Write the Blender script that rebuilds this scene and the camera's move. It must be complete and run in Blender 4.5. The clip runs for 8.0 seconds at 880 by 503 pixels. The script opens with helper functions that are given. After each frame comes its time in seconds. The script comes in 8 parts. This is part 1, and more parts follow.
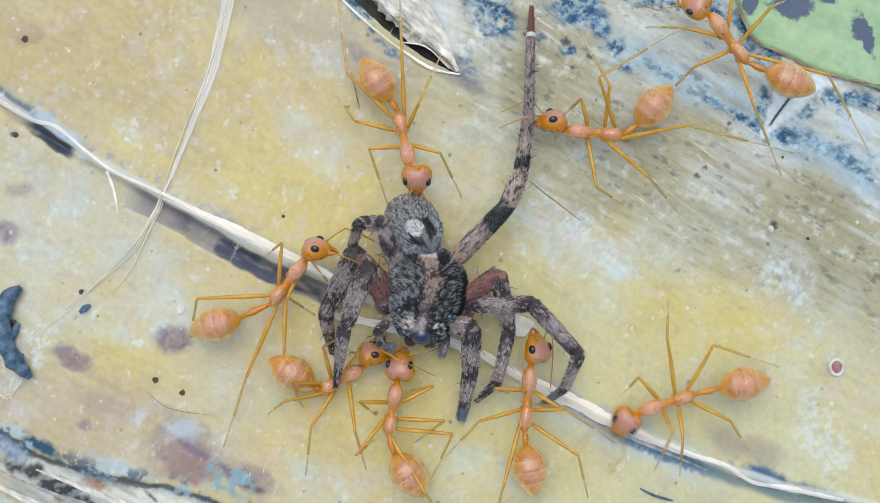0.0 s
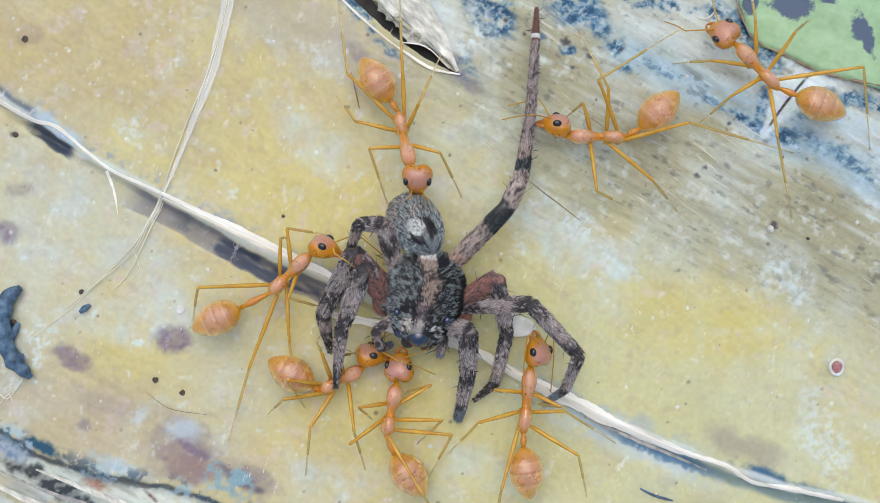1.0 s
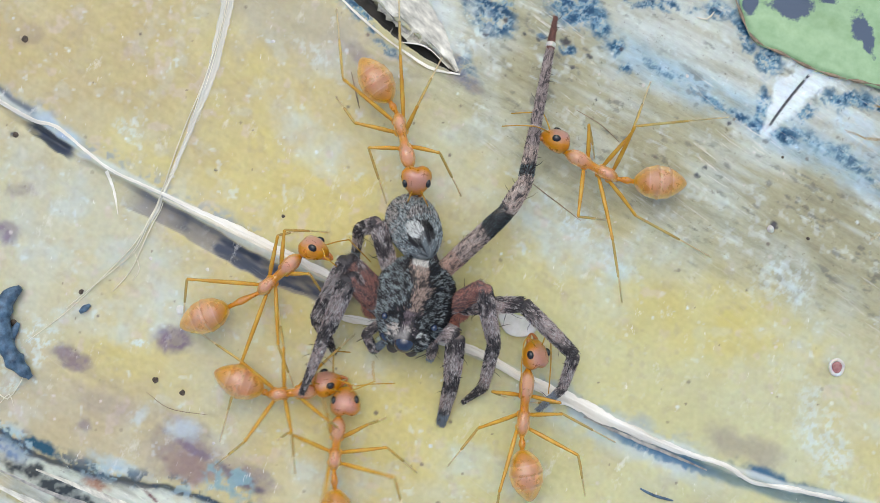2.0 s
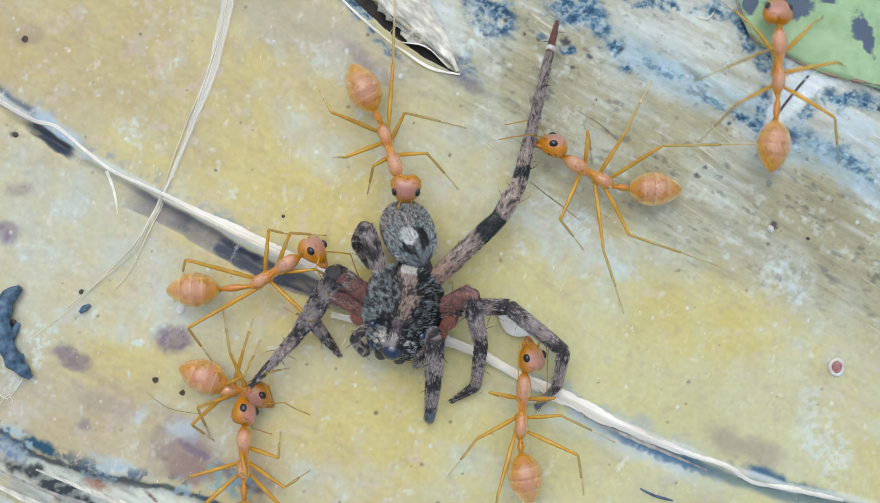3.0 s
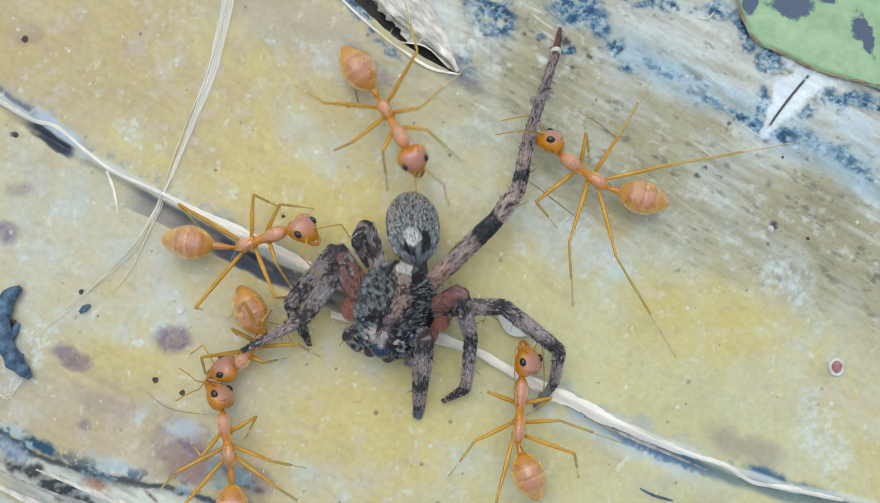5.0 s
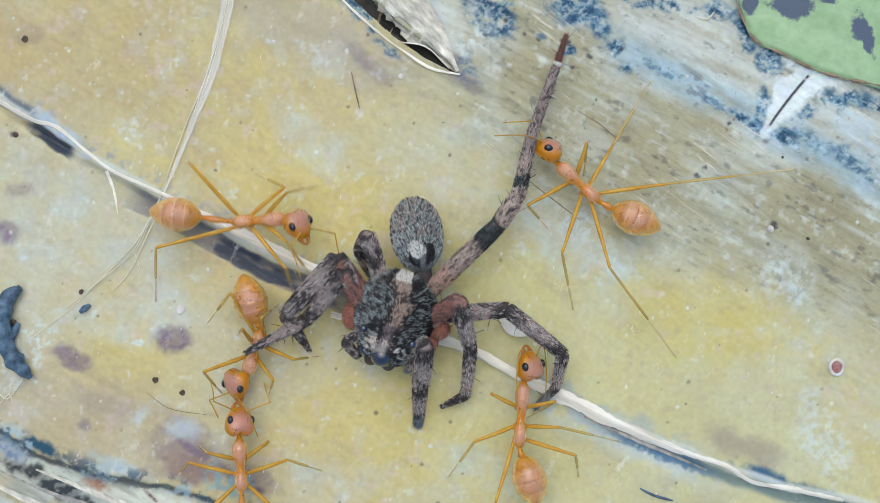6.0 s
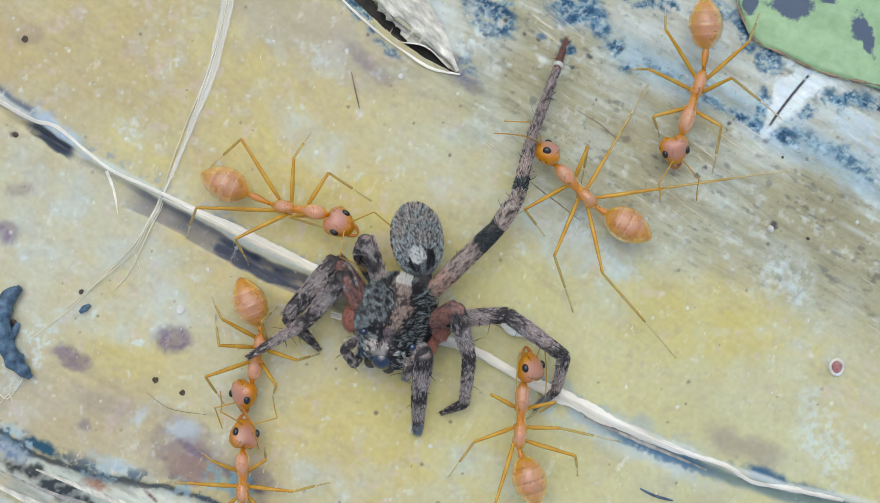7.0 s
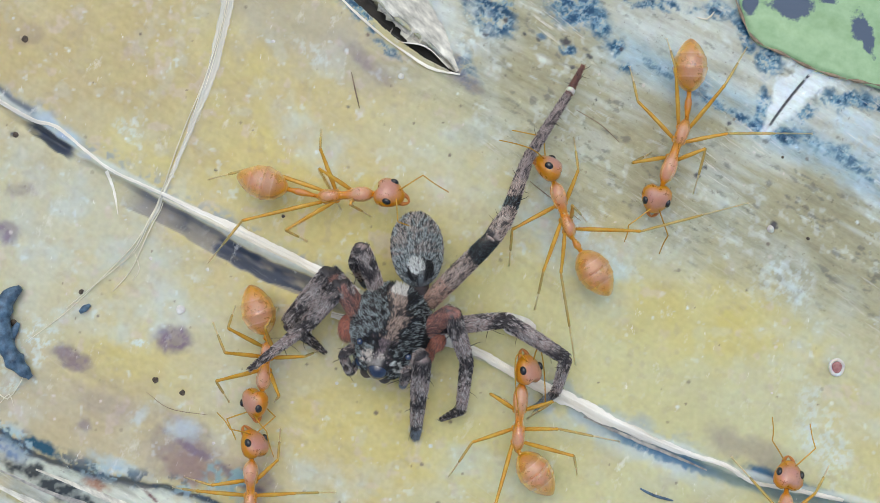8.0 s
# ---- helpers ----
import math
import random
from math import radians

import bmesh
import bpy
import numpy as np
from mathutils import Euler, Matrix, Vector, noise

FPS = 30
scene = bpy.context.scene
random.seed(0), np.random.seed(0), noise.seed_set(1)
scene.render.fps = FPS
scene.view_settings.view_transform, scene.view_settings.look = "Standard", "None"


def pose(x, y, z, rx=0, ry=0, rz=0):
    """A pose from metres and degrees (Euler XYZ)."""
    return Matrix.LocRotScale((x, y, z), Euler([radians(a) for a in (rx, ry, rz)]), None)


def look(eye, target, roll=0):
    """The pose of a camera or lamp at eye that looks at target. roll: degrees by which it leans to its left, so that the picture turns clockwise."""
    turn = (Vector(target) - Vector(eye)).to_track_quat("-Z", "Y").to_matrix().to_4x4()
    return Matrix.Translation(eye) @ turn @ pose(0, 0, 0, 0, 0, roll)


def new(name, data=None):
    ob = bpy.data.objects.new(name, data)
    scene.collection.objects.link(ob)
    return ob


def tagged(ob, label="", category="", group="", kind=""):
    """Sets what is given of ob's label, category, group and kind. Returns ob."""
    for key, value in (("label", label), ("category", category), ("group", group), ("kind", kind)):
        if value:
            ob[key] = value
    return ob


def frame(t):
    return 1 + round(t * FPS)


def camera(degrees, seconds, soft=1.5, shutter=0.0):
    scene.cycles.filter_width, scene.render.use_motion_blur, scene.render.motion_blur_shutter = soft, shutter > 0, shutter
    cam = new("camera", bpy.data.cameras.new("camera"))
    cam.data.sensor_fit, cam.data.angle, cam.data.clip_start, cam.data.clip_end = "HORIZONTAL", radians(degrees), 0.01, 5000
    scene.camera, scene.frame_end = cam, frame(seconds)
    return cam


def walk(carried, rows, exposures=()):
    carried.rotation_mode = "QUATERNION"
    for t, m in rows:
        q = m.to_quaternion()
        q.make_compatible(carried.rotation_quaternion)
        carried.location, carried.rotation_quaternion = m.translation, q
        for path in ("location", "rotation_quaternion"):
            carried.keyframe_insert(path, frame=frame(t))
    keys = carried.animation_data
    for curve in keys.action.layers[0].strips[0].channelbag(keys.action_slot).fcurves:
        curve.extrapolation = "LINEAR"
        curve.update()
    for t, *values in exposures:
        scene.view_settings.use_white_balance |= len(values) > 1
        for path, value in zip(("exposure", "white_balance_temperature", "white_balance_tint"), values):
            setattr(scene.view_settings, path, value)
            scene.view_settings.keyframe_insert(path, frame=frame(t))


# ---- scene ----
# Weaver ants tug at a dead spider on a weathered yellow plant sheath, seen from straight above.
# Sizes are written in millimetres and scaled by MM.
MM = 0.001
EYE = 77.70

cam = camera(35, 8.0, soft=0.85, shutter=0.5)
walk(cam, [(0.0, pose(0, 0, EYE * MM)), (8.0, pose(0, 0, EYE * MM))],
     exposures=[(0.0, 0.04, 6330, 9.0), (1.7, 0.03, 6330, 7.5), (3.5, -0.05, 6330, 6.0), (6.0, -0.09, 6330, 5.5), (8.0, -0.10, 6330, 6.0)])

# ---- light: thin overcast, high soft sun ----
world = bpy.data.worlds.new("sky")
scene.world = world
world.use_nodes = True
wn = world.node_tree.nodes
sky = wn.new("ShaderNodeTexSky")
sky.sky_type = "NISHITA"
sky.sun_disc = False
sky.sun_elevation = radians(70)
sky.sun_rotation = radians(-12)
sky.air_density, sky.dust_density, sky.ozone_density = 1.0, 4.0, 1.0
wn["Background"].inputs["Strength"].default_value = 0.15
world.node_tree.links.new(sky.outputs["Color"], wn["Background"].inputs["Color"])
lamp = bpy.data.lights.new("sun", "SUN")
lamp.energy, lamp.angle, lamp.color = 1.05, radians(75), (1.0, 0.98, 0.95)
sun = new("sun", lamp)
sun.matrix_world = look((-0.071, 0.335, 0.940), (0, 0, 0))


# ---- materials ----
def nodes_of(name):
    m = bpy.data.materials.new(name)
    m.use_nodes = True
    nt = m.node_tree
    return m, nt.nodes, nt.links, nt.nodes["Principled BSDF"]


def noise_node(n, l, scale, detail=4.0, rough=0.55, stretch=None):
    co = n.new("ShaderNodeTexCoord")
    tex = n.new("ShaderNodeTexNoise")
    tex.inputs["Scale"].default_value = scale
    tex.inputs["Detail"].default_value = detail
    tex.inputs["Roughness"].default_value = rough
    if stretch:
        mp = n.new("ShaderNodeMapping")
        mp.inputs["Scale"].default_value = stretch[0]
        mp.inputs["Rotation"].default_value = (0, 0, radians(stretch[1]))
        mp.vector_type = "TEXTURE"
        l.new(co.outputs["Object"], mp.inputs["Vector"])
        l.new(mp.outputs["Vector"], tex.inputs["Vector"])
    else:
        l.new(co.outputs["Object"], tex.inputs["Vector"])
    return tex


def ramp(n, l, fac, stops):
    r = n.new("ShaderNodeValToRGB")
    e = r.color_ramp.elements
    while len(e) < len(stops):
        e.new(0.5)
    for el, (p, c) in zip(e, stops):
        el.position, el.color = p, (*c, 1)
    l.new(fac, r.inputs["Fac"])
    return r


def mix(n, l, kind, fac, a, b):
    m = n.new("ShaderNodeMix")
    m.data_type, m.blend_type = "RGBA", kind
    if isinstance(fac, float):
        m.inputs["Factor"].default_value = fac
    else:
        l.new(fac, m.inputs["Factor"])
    for sock, v in ((m.inputs["A"], a), (m.inputs["B"], b)):
        if isinstance(v, tuple):
            sock.default_value = (*v, 1)
        else:
            l.new(v, sock)
    return m.outputs["Result"]


def bumped(n, l, bsdf, height, strength, distance):
    b = n.new("ShaderNodeBump")
    b.inputs["Strength"].default_value = strength
    b.inputs["Distance"].default_value = distance
    l.new(height, b.inputs["Height"])
    l.new(b.outputs["Normal"], bsdf.inputs["Normal"])


def tone_material(name, rough, grain, amount, bump, coat=0.0, spec=0.5, subsurface=0.0, stretch=None):
    """A surface whose stains come from the mesh's own colour layer, with fine grain on top."""
    m, n, l, b = nodes_of(name)
    at = n.new("ShaderNodeVertexColor")
    at.layer_name = "tone"
    tex = noise_node(n, l, grain, 6.0, 0.6, stretch)
    lo, hi = 1 - amount, 1 + amount
    shade = ramp(n, l, tex.outputs["Fac"], [(0.25, (lo, lo, lo)), (0.75, (hi, hi, hi))])
    tiny = noise_node(n, l, grain * 3.1, 3.0, 0.6)
    speck = ramp(n, l, tiny.outputs["Fac"], [(0.3, (lo, lo, lo)), (0.7, (hi, hi, hi))])
    both = mix(n, l, "MULTIPLY", 1.0, shade.outputs["Color"], speck.outputs["Color"])
    l.new(mix(n, l, "MULTIPLY", 1.0, at.outputs["Color"], both), b.inputs["Base Color"])
    rr = ramp(n, l, tex.outputs["Fac"], [(0.3, (rough - 0.1,) * 3), (0.7, (min(1, rough + 0.12),) * 3)])
    l.new(rr.outputs["Color"], b.inputs["Roughness"])
    b.inputs["Specular IOR Level"].default_value = spec
    b.inputs["Coat Weight"].default_value = coat
    b.inputs["Coat Roughness"].default_value = 0.25
    if subsurface:
        b.inputs["Subsurface Weight"].default_value = subsurface
        b.inputs["Subsurface Radius"].default_value = (1.0, 0.75, 0.4)
        b.inputs["Subsurface Scale"].default_value = 1.6 * MM
    bumped(n, l, b, tex.outputs["Fac"], bump, 0.08 * MM)
    return m


def plain(name, low, high, grain, rough, spec=0.5, coat=0.0, bump=0.3, subsurface=0.0, stretch=None, dist=0.04, stain=0.82, clear=0.0):
    """A surface between two colours, mottled at the given grain (per metre)."""
    m, n, l, b = nodes_of(name)
    tex = noise_node(n, l, grain, 5.0, 0.6, stretch)
    big = noise_node(n, l, grain * 0.18, 3.0, 0.5)
    r = ramp(n, l, tex.outputs["Fac"], [(0.3, low), (0.7, high)])
    r2 = ramp(n, l, big.outputs["Fac"], [(0.3, (stain, stain - 0.02, stain - 0.04)), (0.7, (1.06 if stain > 0.9 else 1.1,) * 3)])
    l.new(mix(n, l, "MULTIPLY", 1.0, r.outputs["Color"], r2.outputs["Color"]), b.inputs["Base Color"])
    b.inputs["Roughness"].default_value = rough
    b.inputs["Specular IOR Level"].default_value = spec
    b.inputs["Coat Weight"].default_value = coat
    b.inputs["Coat Roughness"].default_value = 0.2
    if subsurface:
        b.inputs["Subsurface Weight"].default_value = subsurface
        b.inputs["Subsurface Radius"].default_value = (1.0, 0.42, 0.1)
        b.inputs["Subsurface Scale"].default_value = 0.5 * MM
    b.inputs["Transmission Weight"].default_value = clear
    b.inputs["IOR"].default_value = 1.5 if not clear else 1.28
    bumped(n, l, b, tex.outputs["Fac"], bump, dist * MM)
    return m


def sheath_material():
    """Waxy skin stained by the colour layer; where its alpha says bare wood, split fibres, scratches and flakes show as well."""
    m = tone_material("weathered_sheath", 0.46, 1500.0, 0.012, 0.06, coat=0.08, spec=0.3, subsurface=0.7)
    nt = m.node_tree
    n, l, b = nt.nodes, nt.links, nt.nodes["Principled BSDF"]
    old = b.inputs["Base Color"].links[0].from_socket
    at = next(q for q in n if q.bl_idname == "ShaderNodeVertexColor")

    def times(a, c):
        q = n.new("ShaderNodeMath")
        q.operation = "MULTIPLY"
        l.new(a, q.inputs[0])
        if isinstance(c, float):
            q.inputs[1].default_value = c
        else:
            l.new(c, q.inputs[1])
        return q.outputs[0]

    def mask(tex, lo, hi):
        return ramp(n, l, tex.outputs["Fac"], [(lo, (0, 0, 0)), (hi, (1, 1, 1))]).outputs["Color"]

    # bare wood: long fibres, dark pits between them, pale lifted scratches
    grain = noise_node(n, l, 1300, 6.0, 0.75, ((4.5, 1.0, 1.0), -29))
    fibre = ramp(n, l, grain.outputs["Fac"], [(0.30, (0.60, 0.57, 0.52)), (0.47, (0.97, 0.97, 0.96)), (0.68, (1.3, 1.32, 1.34))])
    flake = noise_node(n, l, 2300, 6.0, 0.75)
    fleck = ramp(n, l, flake.outputs["Fac"], [(0.31, (0.42, 0.38, 0.36)), (0.40, (1, 1, 1)), (0.60, (1, 1, 1)), (0.70, (1.35, 1.38, 1.42))])
    worn = mix(n, l, "MULTIPLY", 0.8, mix(n, l, "MULTIPLY", 0.55, old, fibre.outputs["Color"]), fleck.outputs["Color"])
    hair = noise_node(n, l, 5000, 4.0, 0.7, ((13.0, 1.0, 1.0), -36))
    where = noise_node(n, l, 260, 4.0, 0.6, ((1.8, 1.0, 1.0), -33))
    scratch = times(mask(hair, 0.575, 0.66), mask(where, 0.47, 0.62))
    worn = mix(n, l, "MIX", times(scratch, 0.75), worn, (0.80, 0.79, 0.71))
    # waxy skin: soft clouds, a few milky scuffs with broken edges
    cloud = noise_node(n, l, 300, 5.0, 0.62)
    haze = ramp(n, l, cloud.outputs["Fac"], [(0.3, (0.95, 0.93, 0.88)), (0.5, (1, 1, 1)), (0.70, (1.04, 1.07, 1.14))])
    calm = mix(n, l, "MULTIPLY", 1.0, old, haze.outputs["Color"])
    chip = noise_node(n, l, 900, 6.0, 0.68, ((1.5, 0.8, 1.0), 62))
    place = noise_node(n, l, 210, 3.0, 0.5)
    scuff = times(mask(chip, 0.575, 0.66), mask(place, 0.50, 0.64))
    calm = mix(n, l, "MIX", times(scuff, 0.6), calm, (0.80, 0.82, 0.77))
    nick = noise_node(n, l, 4200, 3.0, 0.55, ((1.0, 3.5, 1.0), -12))
    spot = noise_node(n, l, 520, 2.0, 0.5)
    calm = mix(n, l, "MIX", times(times(mask(nick, 0.685, 0.72), mask(spot, 0.50, 0.60)), 0.8), calm, (0.86, 0.86, 0.82))
    l.new(mix(n, l, "MIX", at.outputs["Alpha"], calm, worn), b.inputs["Base Color"])
    rough = n.new("ShaderNodeMath")
    rough.operation = "MULTIPLY"
    l.new(at.outputs["Alpha"], rough.inputs[0])
    l.new(fibre.outputs["Color"], rough.inputs[1])
    bumped(n, l, b, rough.outputs[0], 0.5, 0.09 * MM)
    return m


SHEATH = sheath_material()
FIBRE = plain("dry_fibre", (0.74, 0.71, 0.60), (0.97, 0.97, 0.91), 2200, 0.6, bump=0.5, stain=0.93, stretch=((9.0, 1.0, 1.0), -27))
FIBRE_GREY = plain("grey_fibre", (0.16, 0.17, 0.18), (0.55, 0.53, 0.47), 1800, 0.65, bump=0.6)
THREAD = plain("pale_thread", (0.68, 0.65, 0.5), (0.84, 0.82, 0.7), 900, 0.45, bump=0.1)


def blotched_leaf():
    """Green blade with a few ragged dark blotches."""
    m, n, l, b = nodes_of("blotched_leaf")
    tex = noise_node(n, l, 700, 5.0, 0.65)
    fine = noise_node(n, l, 1500, 4.0)
    vein = noise_node(n, l, 600, 3.0, 0.5, ((9.0, 1.0, 1.0), -24))
    green = ramp(n, l, fine.outputs["Fac"], [(0.3, (0.26, 0.43, 0.22)), (0.7, (0.36, 0.54, 0.31))])
    lines = ramp(n, l, vein.outputs["Fac"], [(0.35, (0.85, 0.88, 0.82)), (0.5, (1, 1, 1)), (0.66, (1.14, 1.1, 1.08))])
    col = mix(n, l, "MULTIPLY", 1.0, green.outputs["Color"], lines.outputs["Color"])
    co = n.new("ShaderNodeTexCoord")
    for (x, y), (rx, ry), turn in (((19.6, 13.6), (1.7, 0.75), -10), ((23.5, 12.2), (0.55, 1.3), 25), ((21.6, 13.9), (0.7, 0.3), 0), ((17.2, 13.7), (0.5, 0.8), 0)):
        mp = n.new("ShaderNodeMapping")
        mp.vector_type = "TEXTURE"
        mp.inputs["Location"].default_value = (x * MM, y * MM, 0)
        mp.inputs["Rotation"].default_value = (0, 0, radians(turn))
        mp.inputs["Scale"].default_value = (rx * MM, ry * MM, 1)
        l.new(co.outputs["Object"], mp.inputs["Vector"])
        far = n.new("ShaderNodeVectorMath")
        far.operation = "LENGTH"
        l.new(mp.outputs["Vector"], far.inputs[0])
        rag = n.new("ShaderNodeMath")
        rag.operation = "MULTIPLY_ADD"
        rag.inputs[1].default_value = 2.6
        l.new(tex.outputs["Fac"], rag.inputs[0])
        l.new(far.outputs["Value"], rag.inputs[2])
        half = n.new("ShaderNodeMath")
        half.operation = "MULTIPLY"
        half.inputs[1].default_value = 0.4
        l.new(rag.outputs[0], half.inputs[0])
        inside_spot = ramp(n, l, half.outputs[0], [(0.80, (1, 1, 1)), (0.90, (0, 0, 0))])
        col = mix(n, l, "MIX", inside_spot.outputs["Color"], col, (0.055, 0.09, 0.15))
    l.new(col, b.inputs["Base Color"])
    b.inputs["Roughness"].default_value = 0.45
    bumped(n, l, b, vein.outputs["Fac"], 0.3, 0.05 * MM)
    return m


LEAF = blotched_leaf()
SCAB = plain("dark_crust", (0.012, 0.035, 0.07), (0.13, 0.23, 0.34), 2200, 0.5, bump=0.8, dist=0.1)
FILM = plain("pale_film", (0.90, 0.90, 0.78), (0.97, 0.97, 0.90), 700, 0.4, bump=0.1)
FILM.node_tree.nodes["Principled BSDF"].inputs["Alpha"].default_value = 0.5
GRIT = plain("brown_grit", (0.03, 0.02, 0.015), (0.12, 0.09, 0.06), 4000, 0.7)
TWIG = plain("brown_splinter", (0.20, 0.15, 0.10), (0.40, 0.31, 0.22), 2500, 0.7)
HUSK = plain("torn_husk", (0.34, 0.34, 0.29), (0.90, 0.89, 0.78), 2400, 0.7, bump=0.7, stain=0.88, stretch=((2.2, 0.9, 1.0), -46))
WAX = plain("white_wax", (0.6, 0.58, 0.52), (0.82, 0.8, 0.76), 1500, 0.4, subsurface=0.3)
RED_SPOT = plain("red_brown_spot", (0.26, 0.09, 0.09), (0.5, 0.26, 0.24), 3000, 0.5)

SHANK = plain("amber_leg", (0.70, 0.34, 0.012), (0.90, 0.58, 0.10), 1100, 0.25, coat=0.5, bump=0.1, subsurface=0.2, clear=0.45)
SHIN = plain("pale_amber_leg", (0.76, 0.50, 0.08), (0.94, 0.78, 0.38), 700, 0.25, coat=0.5, bump=0.1, subsurface=0.15, clear=0.6)
FOOT = plain("pale_foot", (0.80, 0.64, 0.32), (0.95, 0.87, 0.62), 1200, 0.3, bump=0.1, clear=0.7)
JAW = plain("brown_jaw", (0.38, 0.11, 0.012), (0.62, 0.25, 0.04), 2500, 0.35, coat=0.2)
ANT_EYE = plain("black_eye", (0.006, 0.006, 0.008), (0.015, 0.014, 0.016), 6000, 0.25, coat=0.5, bump=0.05)


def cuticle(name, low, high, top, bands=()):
    """Ant skin: clear amber flanks, the back's pink sky sheen put into its colour, with pale seams across it."""
    m, n, l, b = nodes_of(name)
    co = n.new("ShaderNodeTexCoord")
    sep = n.new("ShaderNodeSeparateXYZ")
    l.new(co.outputs["Object"], sep.inputs["Vector"])
    tex = noise_node(n, l, 1500, 6.0, 0.65)
    fine = noise_node(n, l, 9000, 4.0)

    def scaled(sock, k, add):
        q = n.new("ShaderNodeMath")
        q.operation = "MULTIPLY_ADD"
        q.inputs[1].default_value, q.inputs[2].default_value = k, add
        l.new(sock, q.inputs[0])
        return q.outputs[0]

    # sheen painted by height: amber low, pinkish where the sky would reflect
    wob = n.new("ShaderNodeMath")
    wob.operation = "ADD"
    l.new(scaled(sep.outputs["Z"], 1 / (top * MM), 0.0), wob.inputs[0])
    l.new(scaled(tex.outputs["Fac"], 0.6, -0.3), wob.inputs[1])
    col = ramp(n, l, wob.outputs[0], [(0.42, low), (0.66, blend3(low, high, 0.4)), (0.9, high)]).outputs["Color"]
    grit = ramp(n, l, fine.outputs["Fac"], [(0.3, (0.92, 0.89, 0.86)), (0.7, (1.06, 1.08, 1.12))])
    col = mix(n, l, "MULTIPLY", 1.0, col, grit.outputs["Color"])
    if bands:
        dark, pale = (0.78, 0.66, 0.5), (1.15, 1.35, 1.8)
        stops = [(0.0, dark)]
        for q in bands:
            stops += [(q - 0.02, (1, 1, 1)), (q, pale), (q + 0.018, dark)]
        band = ramp(n, l, scaled(sep.outputs["X"], 1 / (3.0 * MM), 0.5), stops + [(1.0, (1, 1, 1))])
        col = mix(n, l, "MULTIPLY", 0.8, col, band.outputs["Color"])
    l.new(col, b.inputs["Base Color"])
    rr = ramp(n, l, tex.outputs["Fac"], [(0.3, (0.20,) * 3), (0.7, (0.50,) * 3)])
    l.new(rr.outputs["Color"], b.inputs["Roughness"])
    b.inputs["Specular IOR Level"].default_value = 0.7
    b.inputs["Coat Weight"].default_value = 0.7
    b.inputs["Coat Roughness"].default_value = 0.06
    b.inputs["Transmission Weight"].default_value = 0.38
    b.inputs["IOR"].default_value = 1.35
    b.inputs["Subsurface Weight"].default_value = 0.4
    b.inputs["Subsurface Radius"].default_value = (1.0, 0.45, 0.1)
    b.inputs["Subsurface Scale"].default_value = 0.7 * MM
    bumped(n, l, b, fine.outputs["Fac"], 0.45, 0.03 * MM)
    return m


def blend3(a, b, w):
    return tuple(p + (q - p) * w for p, q in zip(a, b))


# second colour of each: pink sky sheen painted on the upper side
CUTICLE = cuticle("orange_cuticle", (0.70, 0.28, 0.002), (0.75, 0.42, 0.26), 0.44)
HEAD = cuticle("pink_sheen_head_cuticle", (0.72, 0.30, 0.002), (0.69, 0.37, 0.28), 0.60)
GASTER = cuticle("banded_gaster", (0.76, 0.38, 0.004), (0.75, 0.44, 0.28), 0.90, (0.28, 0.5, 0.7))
HIDE = tone_material("spider_hide", 0.6, 3500.0, 0.25, 0.6)
FUR = tone_material("spider_hair", 0.5, 900.0, 0.12, 0.0)
SPIDER_EYE = plain("glossy_blue_black_eye", (0.012, 0.02, 0.05), (0.03, 0.05, 0.1), 900, 0.12, coat=1.0, bump=0.0)


# ---- mesh helpers ----
def mesh_of(name, verts, faces, material, tone=None, smooth=True):
    me = bpy.data.meshes.new(name)
    me.from_pydata([tuple(v) for v in np.asarray(verts, float) * MM], [], faces)
    me.materials.append(material)
    me.polygons.foreach_set("use_smooth", [smooth] * len(me.polygons))
    if tone is not None:
        at = me.color_attributes.new("tone", "FLOAT_COLOR", "POINT")
        rgba = np.ones((len(verts), 4), np.float32)
        rgba[:, :3] = tone
        at.data.foreach_set("color", rgba.ravel())
    me.update()
    return me


def part(name, me, parent=None, label=""):
    ob = new(name, me)
    ob.parent = parent
    if label:
        tagged(ob, label)
    return ob


def loft(rows, n=16):
    """Closed skin over elliptical rings: rows of (x, y, z, half width, half height)."""
    a = np.linspace(0, 2 * np.pi, n, endpoint=False)
    v, f = [], []
    for x, y, z, ry, rz in rows:
        for c, s in zip(np.cos(a), np.sin(a)):
            v.append((x, y + ry * c, z + rz * s))
    k = len(rows)
    for i in range(k - 1):
        for j in range(n):
            jj = (j + 1) % n
            f.append((i * n + j, i * n + jj, (i + 1) * n + jj, (i + 1) * n + j))
    x, y, z = rows[0][:3]
    v.append((x, y, z))
    x, y, z = rows[-1][:3]
    v.append((x, y, z))
    for j in range(n):
        jj = (j + 1) % n
        f.append((k * n, jj, j))
        f.append((k * n + 1, (k - 1) * n + j, (k - 1) * n + jj))
    return v, f


def joined(pieces):
    v, f = [], []
    for pv, pf in pieces:
        o = len(v)
        v += list(pv)
        f += [tuple(i + o for i in q) for q in pf]
    return v, f


def ball(c, r, n=12, m=8):
    rows = []
    for i in range(m + 1):
        a = np.pi * (i + 0.15) / (m + 0.3)
        rows.append((c[0] - r[0] * np.cos(a), c[1], c[2], r[1] * np.sin(a), r[2] * np.sin(a)))
    return loft(rows, n)


